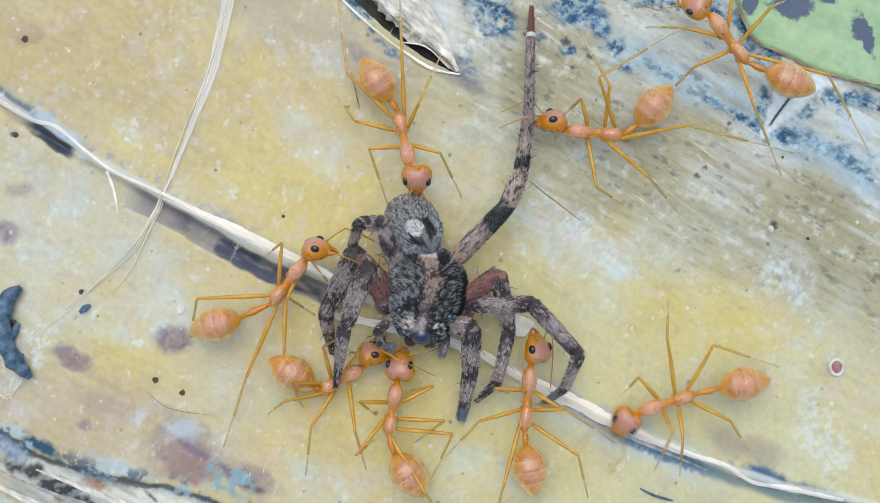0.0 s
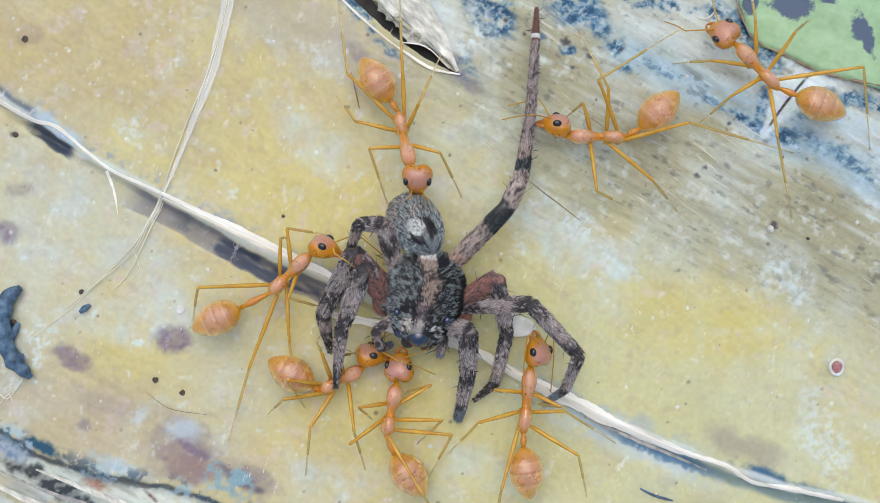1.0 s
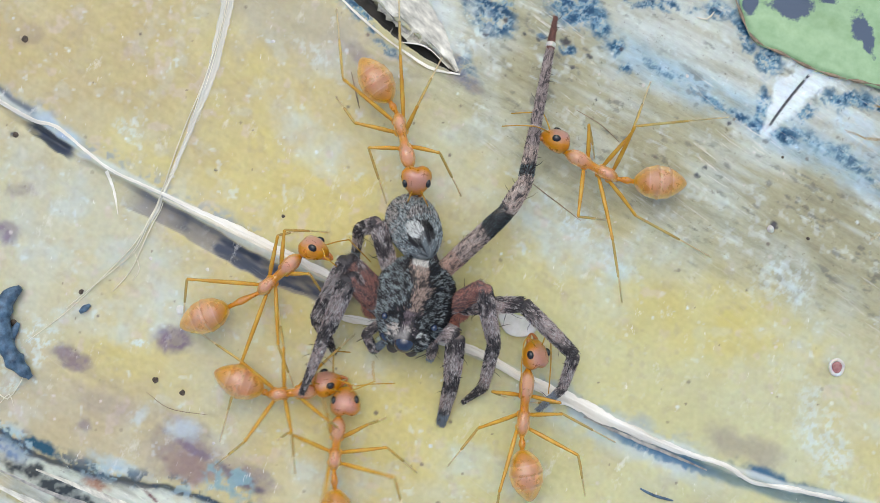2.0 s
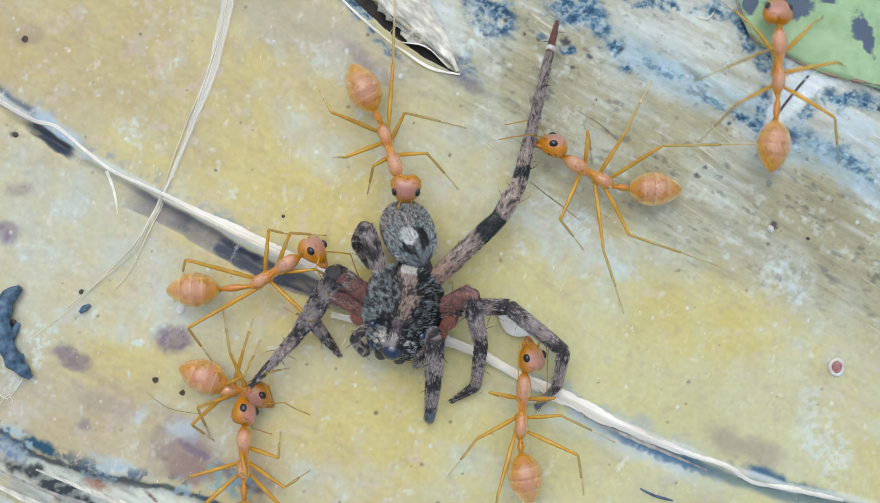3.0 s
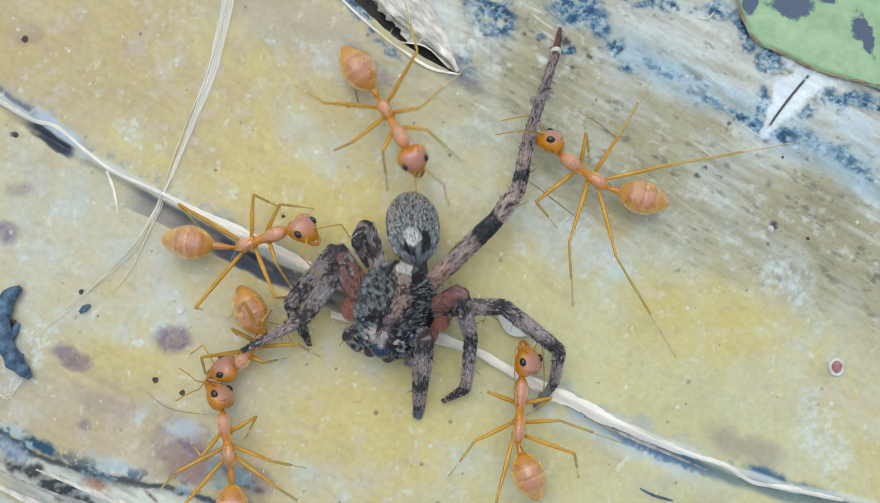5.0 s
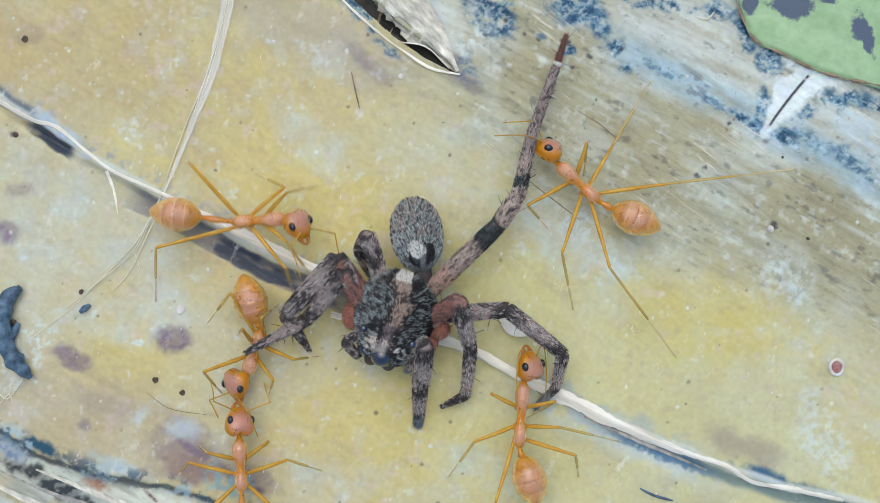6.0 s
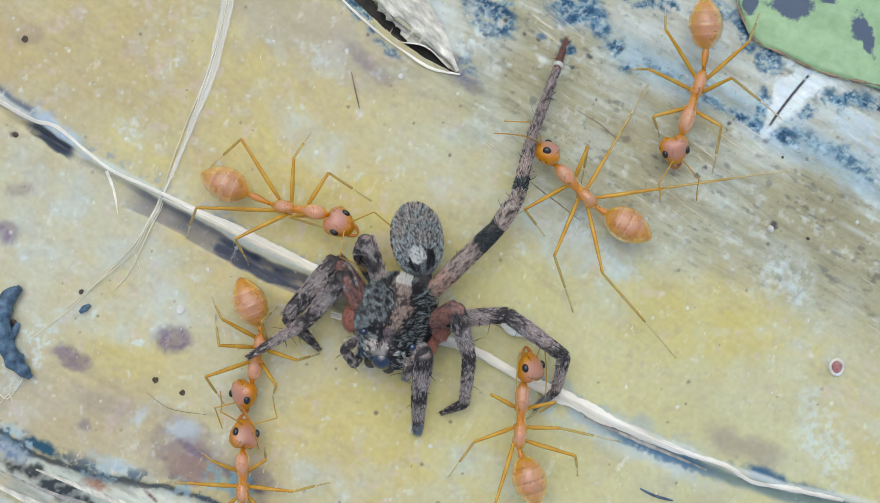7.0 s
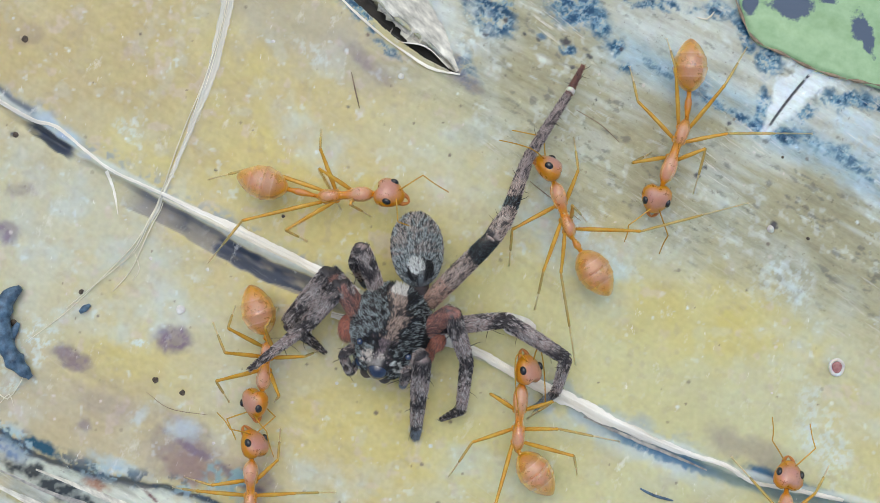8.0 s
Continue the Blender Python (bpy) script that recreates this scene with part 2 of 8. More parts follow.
def tube(points, radii, n=8):
    """A round strand through points in space."""
    p = [Vector(q) for q in points]
    v, f = [], []
    side = None
    for i, q in enumerate(p):
        d = (p[min(i + 1, len(p) - 1)] - p[max(i - 1, 0)]).normalized()
        if side is None:
            side = d.cross(Vector((0.1, 0.2, 1))).normalized()
        side = (side - d * side.dot(d)).normalized()
        up = d.cross(side)
        for j in range(n):
            a = 2 * math.pi * j / n
            v.append(tuple(q + (side * math.cos(a) + up * math.sin(a)) * radii[i]))
    for i in range(len(p) - 1):
        for j in range(n):
            jj = (j + 1) % n
            f.append((i * n + j, i * n + jj, (i + 1) * n + jj, (i + 1) * n + j))
    v += [tuple(p[0]), tuple(p[-1])]
    for j in range(n):
        jj = (j + 1) % n
        f.append((len(v) - 2, jj, j))
        f.append((len(v) - 1, (len(p) - 1) * n + j, (len(p) - 1) * n + jj))
    return v, f


def spline(points, step):
    """Evenly stepped smooth curve through 2D or 3D points."""
    p = np.asarray(points, float)
    q = np.vstack([2 * p[0] - p[1], p, 2 * p[-1] - p[-2]])
    out = []
    for i in range(1, len(q) - 2):
        k = max(2, int(np.linalg.norm(q[i + 1] - q[i]) / step))
        for t in np.linspace(0, 1, k, endpoint=False):
            a, b, c, d = q[i - 1:i + 3]
            out.append(0.5 * (2 * b + (c - a) * t + (2 * a - 5 * b + 4 * c - d) * t * t + (3 * b - a - 3 * c + d) * t ** 3))
    return np.array(out + [p[-1]])


# ---- noise on arrays ----
def value_noise(x, y, seed):
    xi, yi = np.floor(x).astype(np.int64), np.floor(y).astype(np.int64)
    fx, fy = x - xi, y - yi
    fx, fy = fx * fx * (3 - 2 * fx), fy * fy * (3 - 2 * fy)

    def h(a, b):
        k = (a * 374761393 + b * 668265263 + seed * 144665) & 0x7FFFFFFF
        k = ((k ^ (k >> 13)) * 1274126177) & 0x7FFFFFFF
        return ((k ^ (k >> 16)) & 0xFFFF) / 65535.0

    return (h(xi, yi) * (1 - fx) + h(xi + 1, yi) * fx) * (1 - fy) + (h(xi, yi + 1) * (1 - fx) + h(xi + 1, yi + 1) * fx) * fy


def fbm(x, y, seed, octaves=4, gain=0.5):
    s, a, tot = 0.0, 1.0, 0.0
    for i in range(octaves):
        s = s + a * value_noise(x * 2 ** i, y * 2 ** i, seed + 17 * i)
        tot, a = tot + a, a * gain
    return s / tot


def smooth(a, b, x):
    t = np.clip((x - a) / (b - a), 0, 1)
    return t * t * (3 - 2 * t)


def to_curve(x, y, pts):
    """Signed distance to a polyline (positive on its left) and the share of its length."""
    best = np.full(x.shape, 1e9)
    sign, along = np.zeros(x.shape), np.zeros(x.shape)
    seg = np.linalg.norm(np.diff(pts, axis=0), axis=1)
    total, run = seg.sum(), 0.0
    for (ax, ay), (bx, by), ln in zip(pts[:-1], pts[1:], seg):
        dx, dy = (bx - ax) / ln, (by - ay) / ln
        t = np.clip((x - ax) * dx + (y - ay) * dy, 0, ln)
        d = np.hypot(x - ax - dx * t, y - ay - dy * t)
        near = d < best
        best = np.where(near, d, best)
        sign = np.where(near, np.sign(dx * (y - ay) - dy * (x - ax)), sign)
        along = np.where(near, (run + t) / total, along)
        run += ln
    return best * np.where(sign == 0, 1, sign), along


# ---- the sheath: one sheet, finely modelled in the middle, running on far beyond ----
CRACK = spline([(-32.62, 13.38), (-24.50, 8.44), (-22.00, 6.75), (-19.81, 5.31), (-15.44, 3.00), (-9.50, -0.22), (-5.75, -1.88), (-2.00, -3.66), (2.38, -6.00), (6.75, -8.06), (10.81, -10.00), (15.81, -12.00), (19.25, -13.25), (21.75, -13.69), (31.75, -16.00)], 0.6)
LOWER_CRACK = spline([(-32.62, -6.00), (-24.50, -10.12), (-22.62, -11.38), (-19.19, -12.50), (-14.19, -13.50), (-9.50, -15.06), (0.50, -17.56)], 0.6)
TEAR = np.array([(-6.06, 15.25), (-4.50, 13.75), (-2.62, 12.06), (-0.75, 10.75), (1.00, 9.91), (0.44, 10.50), (-0.59, 11.44), (-1.69, 12.25), (-2.78, 13.12), (-3.62, 14.00), (-4.50, 15.25)])
SPLIT = spline([(18.10, 6.62), (18.95, 7.85), (20.15, 9.35), (21.40, 10.70)], 0.4)


def inside(x, y, poly):
    hit = np.zeros(x.shape, bool)
    for (ax, ay), (bx, by) in zip(poly, np.roll(poly, -1, axis=0)):
        cross = ((ay > y) != (by > y)) & (x < (bx - ax) * (y - ay) / (by - ay + 1e-12) + ax)
        hit ^= cross
    return hit


def patch(x, y, c, rx, ry, turn=0.0, rag=0.5, seed=3):
    """A ragged oval mask, 1 inside."""
    a = radians(turn)
    dx, dy = x - c[0], y - c[1]
    u, v = (dx * math.cos(a) + dy * math.sin(a)) / rx, (-dx * math.sin(a) + dy * math.cos(a)) / ry
    f = max(0.8, 0.75 / min(rx, ry))
    d = np.hypot(u, v)
    out, near = np.zeros(x.shape), d < 1.15 + 1.25 * rag
    d = d[near] + rag * (fbm(x[near] * f, y[near] * f, seed, 4, 0.6) - 0.5) * 2.4
    out[near] = 1 - smooth(0.35, 1.15, d)
    return out


def sheath_height(x, y):
    a = radians(-28)
    u, v = x * math.cos(a) + y * math.sin(a), -x * math.sin(a) + y * math.cos(a)
    h = 0.5 * (fbm(x * 0.08, y * 0.08, 5, 3) - 0.5) + 0.10 * (fbm(x * 0.5, y * 0.5, 9, 3) - 0.5)
    woody = smooth(-3, 9, v - 2 + 3 * (fbm(x * 0.2, y * 0.2, 31, 3) - 0.5)) * smooth(-2, 6, x)
    h = h + (0.03 + 0.10 * woody) * (fbm(u * 0.25, v * 2.6, 11, 2) - 0.5)
    h = h + 0.05 * (fbm(x * 3.0, y * 3.0, 13, 3) - 0.5)
    d, s = to_curve(x, y, CRACK)
    d = d + 0.16 * (fbm(x * 0.9, y * 0.9, 21, 3) - 0.5)
    groove = np.exp(-((d + np.where(s < 0.225, 0.2, 0.7)) / np.where(s < 0.225, 0.34, 0.42)) ** 2) * (0.05 + 0.75 * np.maximum(smooth(0.155, 0.17, s) * smooth(0.21, 0.195, s), 0.7 * smooth(0.26, 0.28, s) * smooth(0.47, 0.42, s)) + 0.3 * smooth(0.66, 0.72, s))
    h = h - 0.55 * groove + 0.13 * np.exp(-((d - 0.12) / 0.25) ** 2) - 0.10 * smooth(-0.3, 0.3, -d) * np.exp(-(d / 6) ** 2)
    d2, s2 = to_curve(x, y, LOWER_CRACK)
    h = h - 0.25 * np.exp(-((d2 + 0.1) / 0.25) ** 2) + 0.12 * smooth(-0.4, -1.0, d2)
    hole = inside(x, y, TEAR)
    h = np.where(hole, h - 1.6, h)
    d3, s3 = to_curve(x, y, SPLIT)
    return h - 0.12 * np.exp(-(d3 / 0.08) ** 2)


def lay(col, mask, rgb, amount=1.0):
    m = np.clip(mask * amount, 0, 1)[..., None]
    return col * (1 - m) + np.array(rgb) * m


YELLOW_SPOTS = [((-14.19, 10.56), 9, 4.2, -20), ((-9.50, 4.62), 7, 3, -25), ((13.94, -3.50), 7.5, 4, -20), ((-3.88, -8.50), 6, 1.8, 5), ((-17.31, -6.31), 4, 2.5, 0), ((9.25, -7.88), 5, 2, -25), ((-16.69, 5.56), 3, 1.0, -20), ((-23.25, 10.56), 3, 1.2, -20), ((-2.0, -3.5), 13, 6.5, -20), ((-1.0, -10.5), 9, 2.6, -8), ((-6.0, 2.5), 8, 4, -25)]
MILKY_SPOTS = [((-20.44, 1.50), 5.5, 3.2, -20), ((7.06, 0.88), 5, 1.8, -45), ((1.12, 6.50), 1.5, 1.0, 0), ((20.50, -1.62), 3, 2.2, -30), ((-16.69, -3.50), 4, 2, 0), ((-7.00, 6.19), 3, 1.4, -40), ((-7.00, -12.88), 3, 1.6, 0), ((-17.00, -0.69), 3.4, 1.6, -25), ((-22.62, -1.00), 2.4, 1.6, 0), ((-4.50, -6.00), 2.5, 1.2, -20), ((2.06, -11.94), 4, 1.2, -15)]
FLAKY_SPOTS = [((21.44, -10.69), 1.5, 3.4, 18, 0.6), ((19.25, -1.62), 2.6, 2.0, -30, 0.5), ((7.69, 1.50), 2.6, 0.9, -48, 0.8), ((9.56, -0.38), 2.2, 0.7, -40, 0.5), ((-17.31, 6.66), 1.0, 0.5, -40, 0.5), ((-22.56, -4.75), 1.3, 1.5, 10, 0.8), ((-21.06, -3.50), 1.8, 0.6, 38, 0.4), ((-23.88, -7.56), 0.9, 0.6, 20, 0.6), ((-14.19, -10.06), 1.5, 0.6, -10, 0.6), ((-16.69, -5.12), 0.6, 0.25, 0, 0.8), ((-17.00, -9.28), 0.5, 0.9, -30, 0.5), ((1.75, 12.12), 1.8, 1.6, 20, 0.7), ((-7.00, 10.88), 1.8, 0.7, -35, 0.4)]
PURPLE_SPOTS = [((-14.75, -5.00), 1.2, 0.9, 0, 0.9), ((-20.59, -5.91), 1.4, 0.6, -30, 0.75), ((-24.12, 1.12), 0.8, 0.8, 0, 0.8), ((-23.25, 3.44), 1.0, 0.6, 0, 0.5), ((-3.88, 10.31), 2.6, 0.7, -45, 0.5), ((1.75, 9.31), 1.2, 0.5, -50, 0.4), ((0.50, 10.56), 0.7, 1.6, 30, 0.4), ((-14.19, -11.00), 3.2, 1.8, -20, 0.55), ((-19.81, -9.69), 0.7, 0.4, 0, 0.5), ((-18.25, -8.50), 3.0, 0.9, -15, 0.25), ((-22.94, 12.12), 1.0, 0.7, 0, 0.25), ((-10.44, -12.56), 2.0, 0.8, -30, 0.6)]
BLUE_SPOTS = [((7.70, 13.35), 2.0, 1.1, -30, 1.2), ((8.90, 12.55), 0.9, 0.6, -50, 0.9), ((9.75, 11.45), 0.6, 0.45, -50, 1.1), ((10.30, 10.25), 0.45, 0.35, 0, 0.9), ((7.06, 11.25), 0.55, 0.4, 0, 0.8), ((5.60, 12.05), 0.5, 0.3, -30, 0.5),
              ((2.69, 13.38), 2.4, 1.3, -60, 0.8), ((1.44, 10.56), 0.8, 1.5, 30, 0.45), ((12.10, 13.75), 2.2, 0.35, -8, 0.8), ((15.60, 13.45), 1.3, 0.7, -35, 1.2), ((16.90, 12.30), 0.5, 1.2, 20, 1.0), ((18.20, 10.60), 0.9, 1.0, 20, 1.1),
              ((17.95, 8.10), 0.45, 1.5, -12, 1.2), ((18.60, 6.75), 1.5, 0.5, -25, 1.2), ((16.40, 7.60), 1.9, 0.30, -29, 0.9), ((14.90, 8.50), 1.4, 0.28, -29, 0.7), ((20.30, 7.55), 0.9, 0.55, 40, 1.0), ((22.20, 8.55), 1.9, 0.7, 8, 1.3), ((24.20, 8.10), 1.6, 0.5, -18, 1.1),
              ((20.90, 6.10), 1.8, 0.5, -30, 0.6), ((22.80, 5.20), 2.2, 0.5, -34, 0.6), ((12.40, 10.10), 1.5, 0.35, -29, 0.5), ((-4.50, 13.31), 1.6, 0.4, -42, 1.1), ((-2.94, 11.34), 1.4, 0.3, -40, 0.6)]


def sheath_colour(x, y):
    a = radians(-28)
    u, v = x * math.cos(a) + y * math.sin(a), -x * math.sin(a) + y * math.cos(a)
    n1, n2, n3 = fbm(x * 0.16, y * 0.16, 41, 3), fbm(x * 0.9, y * 0.9, 43, 3), fbm(x * 3, y * 3, 47, 2)
    streak = fbm(u * 0.3, v * 2.6, 53, 2)
    col = np.empty(x.shape + (3,))
    col[:] = (0.66, 0.53, 0.235)
    soft = fbm(x * 0.35, y * 0.35, 39, 3)
    col = lay(col, smooth(0.34, 0.68, n1), (0.625, 0.575, 0.365), 0.8)
    col = lay(col, smooth(0.48, 0.78, soft), (0.65, 0.635, 0.52), 0.45)
    col = lay(col, smooth(0.50, 0.78, fbm(x * 0.5, y * 0.5, 37, 3)), (0.68, 0.52, 0.155), 0.4)
    for i, (c, rx, ry, turn) in enumerate(YELLOW_SPOTS):
        col = lay(col, patch(x, y, c, rx, ry, turn, 0.35, 60 + i), (0.71, 0.56, 0.165), 0.65)
    for i, (c, rx, ry, turn) in enumerate(MILKY_SPOTS):
        col = lay(col, patch(x, y, c, rx, ry, turn, 0.6, 80 + i) * (0.4 + 0.6 * smooth(0.3, 0.7, n2)), (0.62, 0.67, 0.62), 0.6)
    tan = patch(x, y, (-20.62, 11.75), 15, 6.5, -15, 0.4, 58)
    col = lay(col, tan * (0.6 + 0.4 * smooth(0.3, 0.6, n2)), (0.53, 0.385, 0.17), 0.85)
    tan = patch(x, y, (-7.00, 12.12), 7, 3.0, -25, 0.4, 59)
    col = lay(col, tan, (0.45, 0.39, 0.285), 0.75)
    grey = patch(x, y, (-21.06, -9.28), 11, 3.8, -18, 0.5, 55)
    col = lay(col, grey, (0.50, 0.375, 0.245), 0.62)
    col = lay(col, smooth(5, -9, x), (0.69, 0.535, 0.30), 0.28)
    col = lay(col, smooth(0.58, 0.76, n2), (0.70, 0.73, 0.68), 0.18)
    col = lay(col, smooth(0.70, 0.85, n3) * smooth(0.45, 0.6, n2), (0.80, 0.81, 0.76), 0.45)
    calm = smooth(-3, 6, x) * smooth(4, -1, v)
    col = lay(col, calm, (0.675, 0.60, 0.305), 0.7)
    rosy = (1 - 0.8 * calm) * smooth(0.64, 0.80, fbm(x * 1.3, y * 1.3, 45, 3))
    col = lay(col, rosy, (0.72, 0.55, 0.46), 0.4)
    col = lay(col, smooth(0.66, 0.80, fbm(x * 1.6, y * 1.6, 49, 3)), (0.46, 0.35, 0.24), 0.25)
    # greyer, streaky wood towards the upper end
    edge = v - 7.2 + 5 * (fbm(x * 0.18, y * 0.18, 61, 4) - 0.5)
    wood = smooth(-3.8, 1.6, edge) * smooth(-5, 3, x + 2 * (n2 - 0.5))
    tint = np.empty_like(col)
    tint[:] = (0.42, 0.365, 0.225)
    tint = lay(tint, smooth(0.40, 0.68, 0.4 * streak + 0.6 * n1), (0.52, 0.475, 0.315), 0.9)
    tint = lay(tint, smooth(0.5, 0.75, soft), (0.56, 0.55, 0.45), 0.5)
    tint = lay(tint, smooth(0.5, 0.7, n3) * smooth(0.48, 0.62, n2), (0.68, 0.68, 0.60), 0.5)
    m = np.clip(wood * 0.9, 0, 1)[..., None]
    col = col * (1 - m) + tint * m
    pale = smooth(1.6, 4.5, edge) * smooth(3, 11, x) * smooth(0.40, 0.66, 0.35 * streak + 0.65 * n1)
    col = lay(col, pale, (0.64, 0.645, 0.56), 0.7)
    cloud = fbm(u * 0.35, v * 0.8, 67, 5, 0.65)
    vv = v + 1.1 * (cloud - 0.5)
    cream = smooth(15.2, 16.0, vv) * smooth(8.5, 11.0, x)
    col = lay(col, cream * (0.6 + 0.4 * smooth(0.35, 0.6, streak)), (0.66, 0.645, 0.55), 0.85)
    bluish = smooth(13.2, 14.6, vv) * smooth(16.4, 15.2, vv) * smooth(7.5, 11, x)
    col = lay(col, bluish * (0.45 + 0.55 * smooth(0.36, 0.6, cloud)), (0.44, 0.575, 0.63), 0.75)
    chalk = patch(x, y, (23.4, 6.6), 2.6, 1.5, -30, 0.6, 68)
    col = lay(col, chalk * (0.4 + 0.6 * smooth(0.4, 0.55, n3)), (0.56, 0.64, 0.65), 0.65)
    scratch = smooth(0.80, 0.95, fbm(u * 0.7, v * 5.0, 69, 1)) * smooth(-4, 0, edge) * smooth(-2, 4, x) * smooth(0.42, 0.62, n2)
    col = lay(col, scratch, (0.80, 0.80, 0.73), 0.5)
    crackle = smooth(0.62, 0.74, fbm(u * 1.6, v * 4.0, 70, 3)) * smooth(-3, 2, edge) * smooth(0, 6, x) * smooth(0.42, 0.58, fbm(x * 0.7, y * 0.7, 72, 2))
    col = lay(col, crackle, (0.12, 0.11, 0.10), 0.55)
    for i, (c, rx, ry, turn, k) in enumerate(BLUE_SPOTS):
        mottle = fbm(u * 2.4, v * 3.4, 100 + i, 5, 0.72)
        m = patch(x, y, c, rx, ry, turn, 0.7, 120 + i)
        col = lay(col, m * smooth(0.30, 0.52, mottle), (0.20, 0.36, 0.45), min(1.0, k))
        col = lay(col, m * smooth(0.42, 0.62, mottle), (0.012, 0.075, 0.145), min(1.0, k * 1.25))
    for i, (c, rx, ry, turn, k) in enumerate(FLAKY_SPOTS):
        flake = smooth(0.46, 0.60, fbm(x * 3.4, y * 3.4, 220 + i, 4, 0.65))
        col = lay(col, patch(x, y, c, rx, ry, turn, 0.6, 240 + i) * (0.15 + 0.85 * flake), (0.75, 0.78, 0.72), k)
    for c, r in [((2.56, 12.06), 0.16), ((5.50, 11.81), 0.2), ((4.72, 12.12), 0.13), ((7.00, 11.69), 0.3), ((7.44, 10.25), 0.2), ((10.12, 11.25), 0.16), ((3.62, 12.91), 0.2), ((8.31, 10.88), 0.22), ((14.25, 4.25), 0.25), ((14.72, 4.69), 0.16), ((16.12, 7.12), 0.16), ((8.69, 8.44), 0.12), ((13.16, 7.44), 0.14), ((18.62, 1.50), 0.3), ((-23.81, 6.56), 0.22), ((-5.12, 8.06), 0.16), ((-12.47, 4.53), 0.12)]:
        col = lay(col, patch(x, y, c, r, r * 0.8, -30, 0.7, 260), (0.06, 0.055, 0.07), 0.9)
    for i, (c, rx, ry, turn, k) in enumerate(PURPLE_SPOTS):
        speck = 0.7 + 0.3 * smooth(0.35, 0.6, fbm(x * 2.2, y * 2.2, 140 + i, 4))
        col = lay(col, patch(x, y, c, rx, ry, turn, 0.5, 160 + i) * speck, (0.20, 0.125, 0.19), k)
    # small dark and pale specks
    rng = random.Random(77)
    for _ in range(420):
        c = (rng.uniform(-26, 26), rng.uniform(-15, 15))
        r = rng.choice((0.05, 0.05, 0.06, 0.08, 0.11))
        near = (np.abs(x - c[0]) < 1) & (np.abs(y - c[1]) < 1)
        d0 = np.hypot(x[near] - c[0], y[near] - c[1]) / r + 0.9 * (n3[near] - 0.5)
        dark = rng.random() < 0.4 and r < 0.12
        col[near] = lay(col[near], smooth(1.3, 0.6, d0), (0.17, 0.11, 0.09) if dark else rng.choice(((0.84, 0.82, 0.76), (0.80, 0.66, 0.58))), rng.uniform(0.2, 0.85))
    # bands along the long crack
    d, s = to_curve(x, y, CRACK)
    d = d + 0.30 * (fbm(x * 0.8, y * 0.8, 91, 3) - 0.5)
    left = np.maximum(smooth(0.157, 0.168, s) * smooth(0.208, 0.198, s), smooth(0.245, 0.275, s) * smooth(0.46, 0.43, s))
    band = smooth(-1.42, -1.34, d) * smooth(-0.15, -0.25, d)
    col = lay(col, band * smooth(0.245, 0.275, s) * smooth(0.46, 0.43, s), (0.27, 0.225, 0.20), 0.85)
    rim = smooth(-0.55, -0.4, d) * smooth(-0.1, -0.22, d) * smooth(0.60, 0.45, s) * smooth(0.10, 0.16, s)
    col = lay(col, rim * (0.35 + 0.65 * left), (0.15, 0.145, 0.15), 0.7)
    far = np.where(s < 0.22, 0.62, 1.25)
    inner = smooth(-far - 0.06, -far, d + 0.35 * (n2 - 0.5)) * smooth(np.where(s < 0.22, 0.26, -0.15), np.where(s < 0.22, 0.12, -0.3), d) * np.maximum(smooth(0.29, 0.32, s), smooth(0.22, 0.20, s)) * left
    col = lay(col, inner * smooth(0.3, 0.5, fbm(u * 0.5, v * 1.5, 95, 3)), (0.035, 0.05, 0.085), 0.9)
    right = smooth(0.58, 0.70, s)
    low = smooth(-0.9, -0.55, d) * smooth(0.05, -0.2, d) * right
    col = lay(col, low * smooth(0.25, 0.5, n2 + 0.3 * smooth(0.66, 0.72, s)), (0.10, 0.19, 0.23), 0.7)
    col = lay(col, patch(x, y, (16.75, -10.84), 3.0, 0.9, -24, 0.5, 93), (0.36, 0.28, 0.23), 0.6)
    blue = np.maximum(patch(x, y, (18.16, -12.50), 2.2, 0.55, -24, 0.5, 94), patch(x, y, (20.50, -13.25), 2.2, 0.4, -14, 0.5, 95))
    col = lay(col, blue, (0.018, 0.11, 0.20), 0.95)
    fuzz = smooth(0.1, 0.35, d) * smooth(1.3, 0.4, d + 1.2 * (n2 - 0.5)) * smooth(0.12, 0.14, s) * smooth(0.48, 0.42, s)
    col = lay(col, fuzz * smooth(0.35, 0.6, n3), (0.33, 0.36, 0.38), 0.7)
    haze = np.exp(-((d + 0.9) / 0.7) ** 2) * smooth(0.58, 0.63, s) * smooth(0.80, 0.74, s)
    col = lay(col, haze * smooth(0.35, 0.6, n2), (0.52, 0.58, 0.60), 0.6)
    col = lay(col, smooth(-0.95, -0.7, d + 0.4 * (n3 - 0.5)) * smooth(-0.2, -0.35, d) * smooth(0.66, 0.70, s) * smooth(0.78, 0.74, s), (0.06, 0.17, 0.26), 0.85)
    grey_rim = smooth(0.2, 0.4, d) * smooth(1.2, 0.4, d + 1.2 * (n2 - 0.5)) * smooth(0.58, 0.60, s) * smooth(0.78, 0.70, s)
    col = lay(col, grey_rim * smooth(0.3, 0.6, n3), (0.40, 0.45, 0.46), 0.6)
    slate = smooth(0.1, 0.3, d) * smooth(0.8, 0.5, d) * smooth(0.175, 0.16, s)
    col = lay(col, slate, (0.10, 0.13, 0.18), 0.85)
    halo = np.exp(-((d + 2.2) / 1.0) ** 2) * (0.25 + 0.75 * smooth(0.75, 0.9, s))
    col = lay(col, halo * smooth(0.35, 0.65, n2), (0.34, 0.27, 0.22), 0.5)
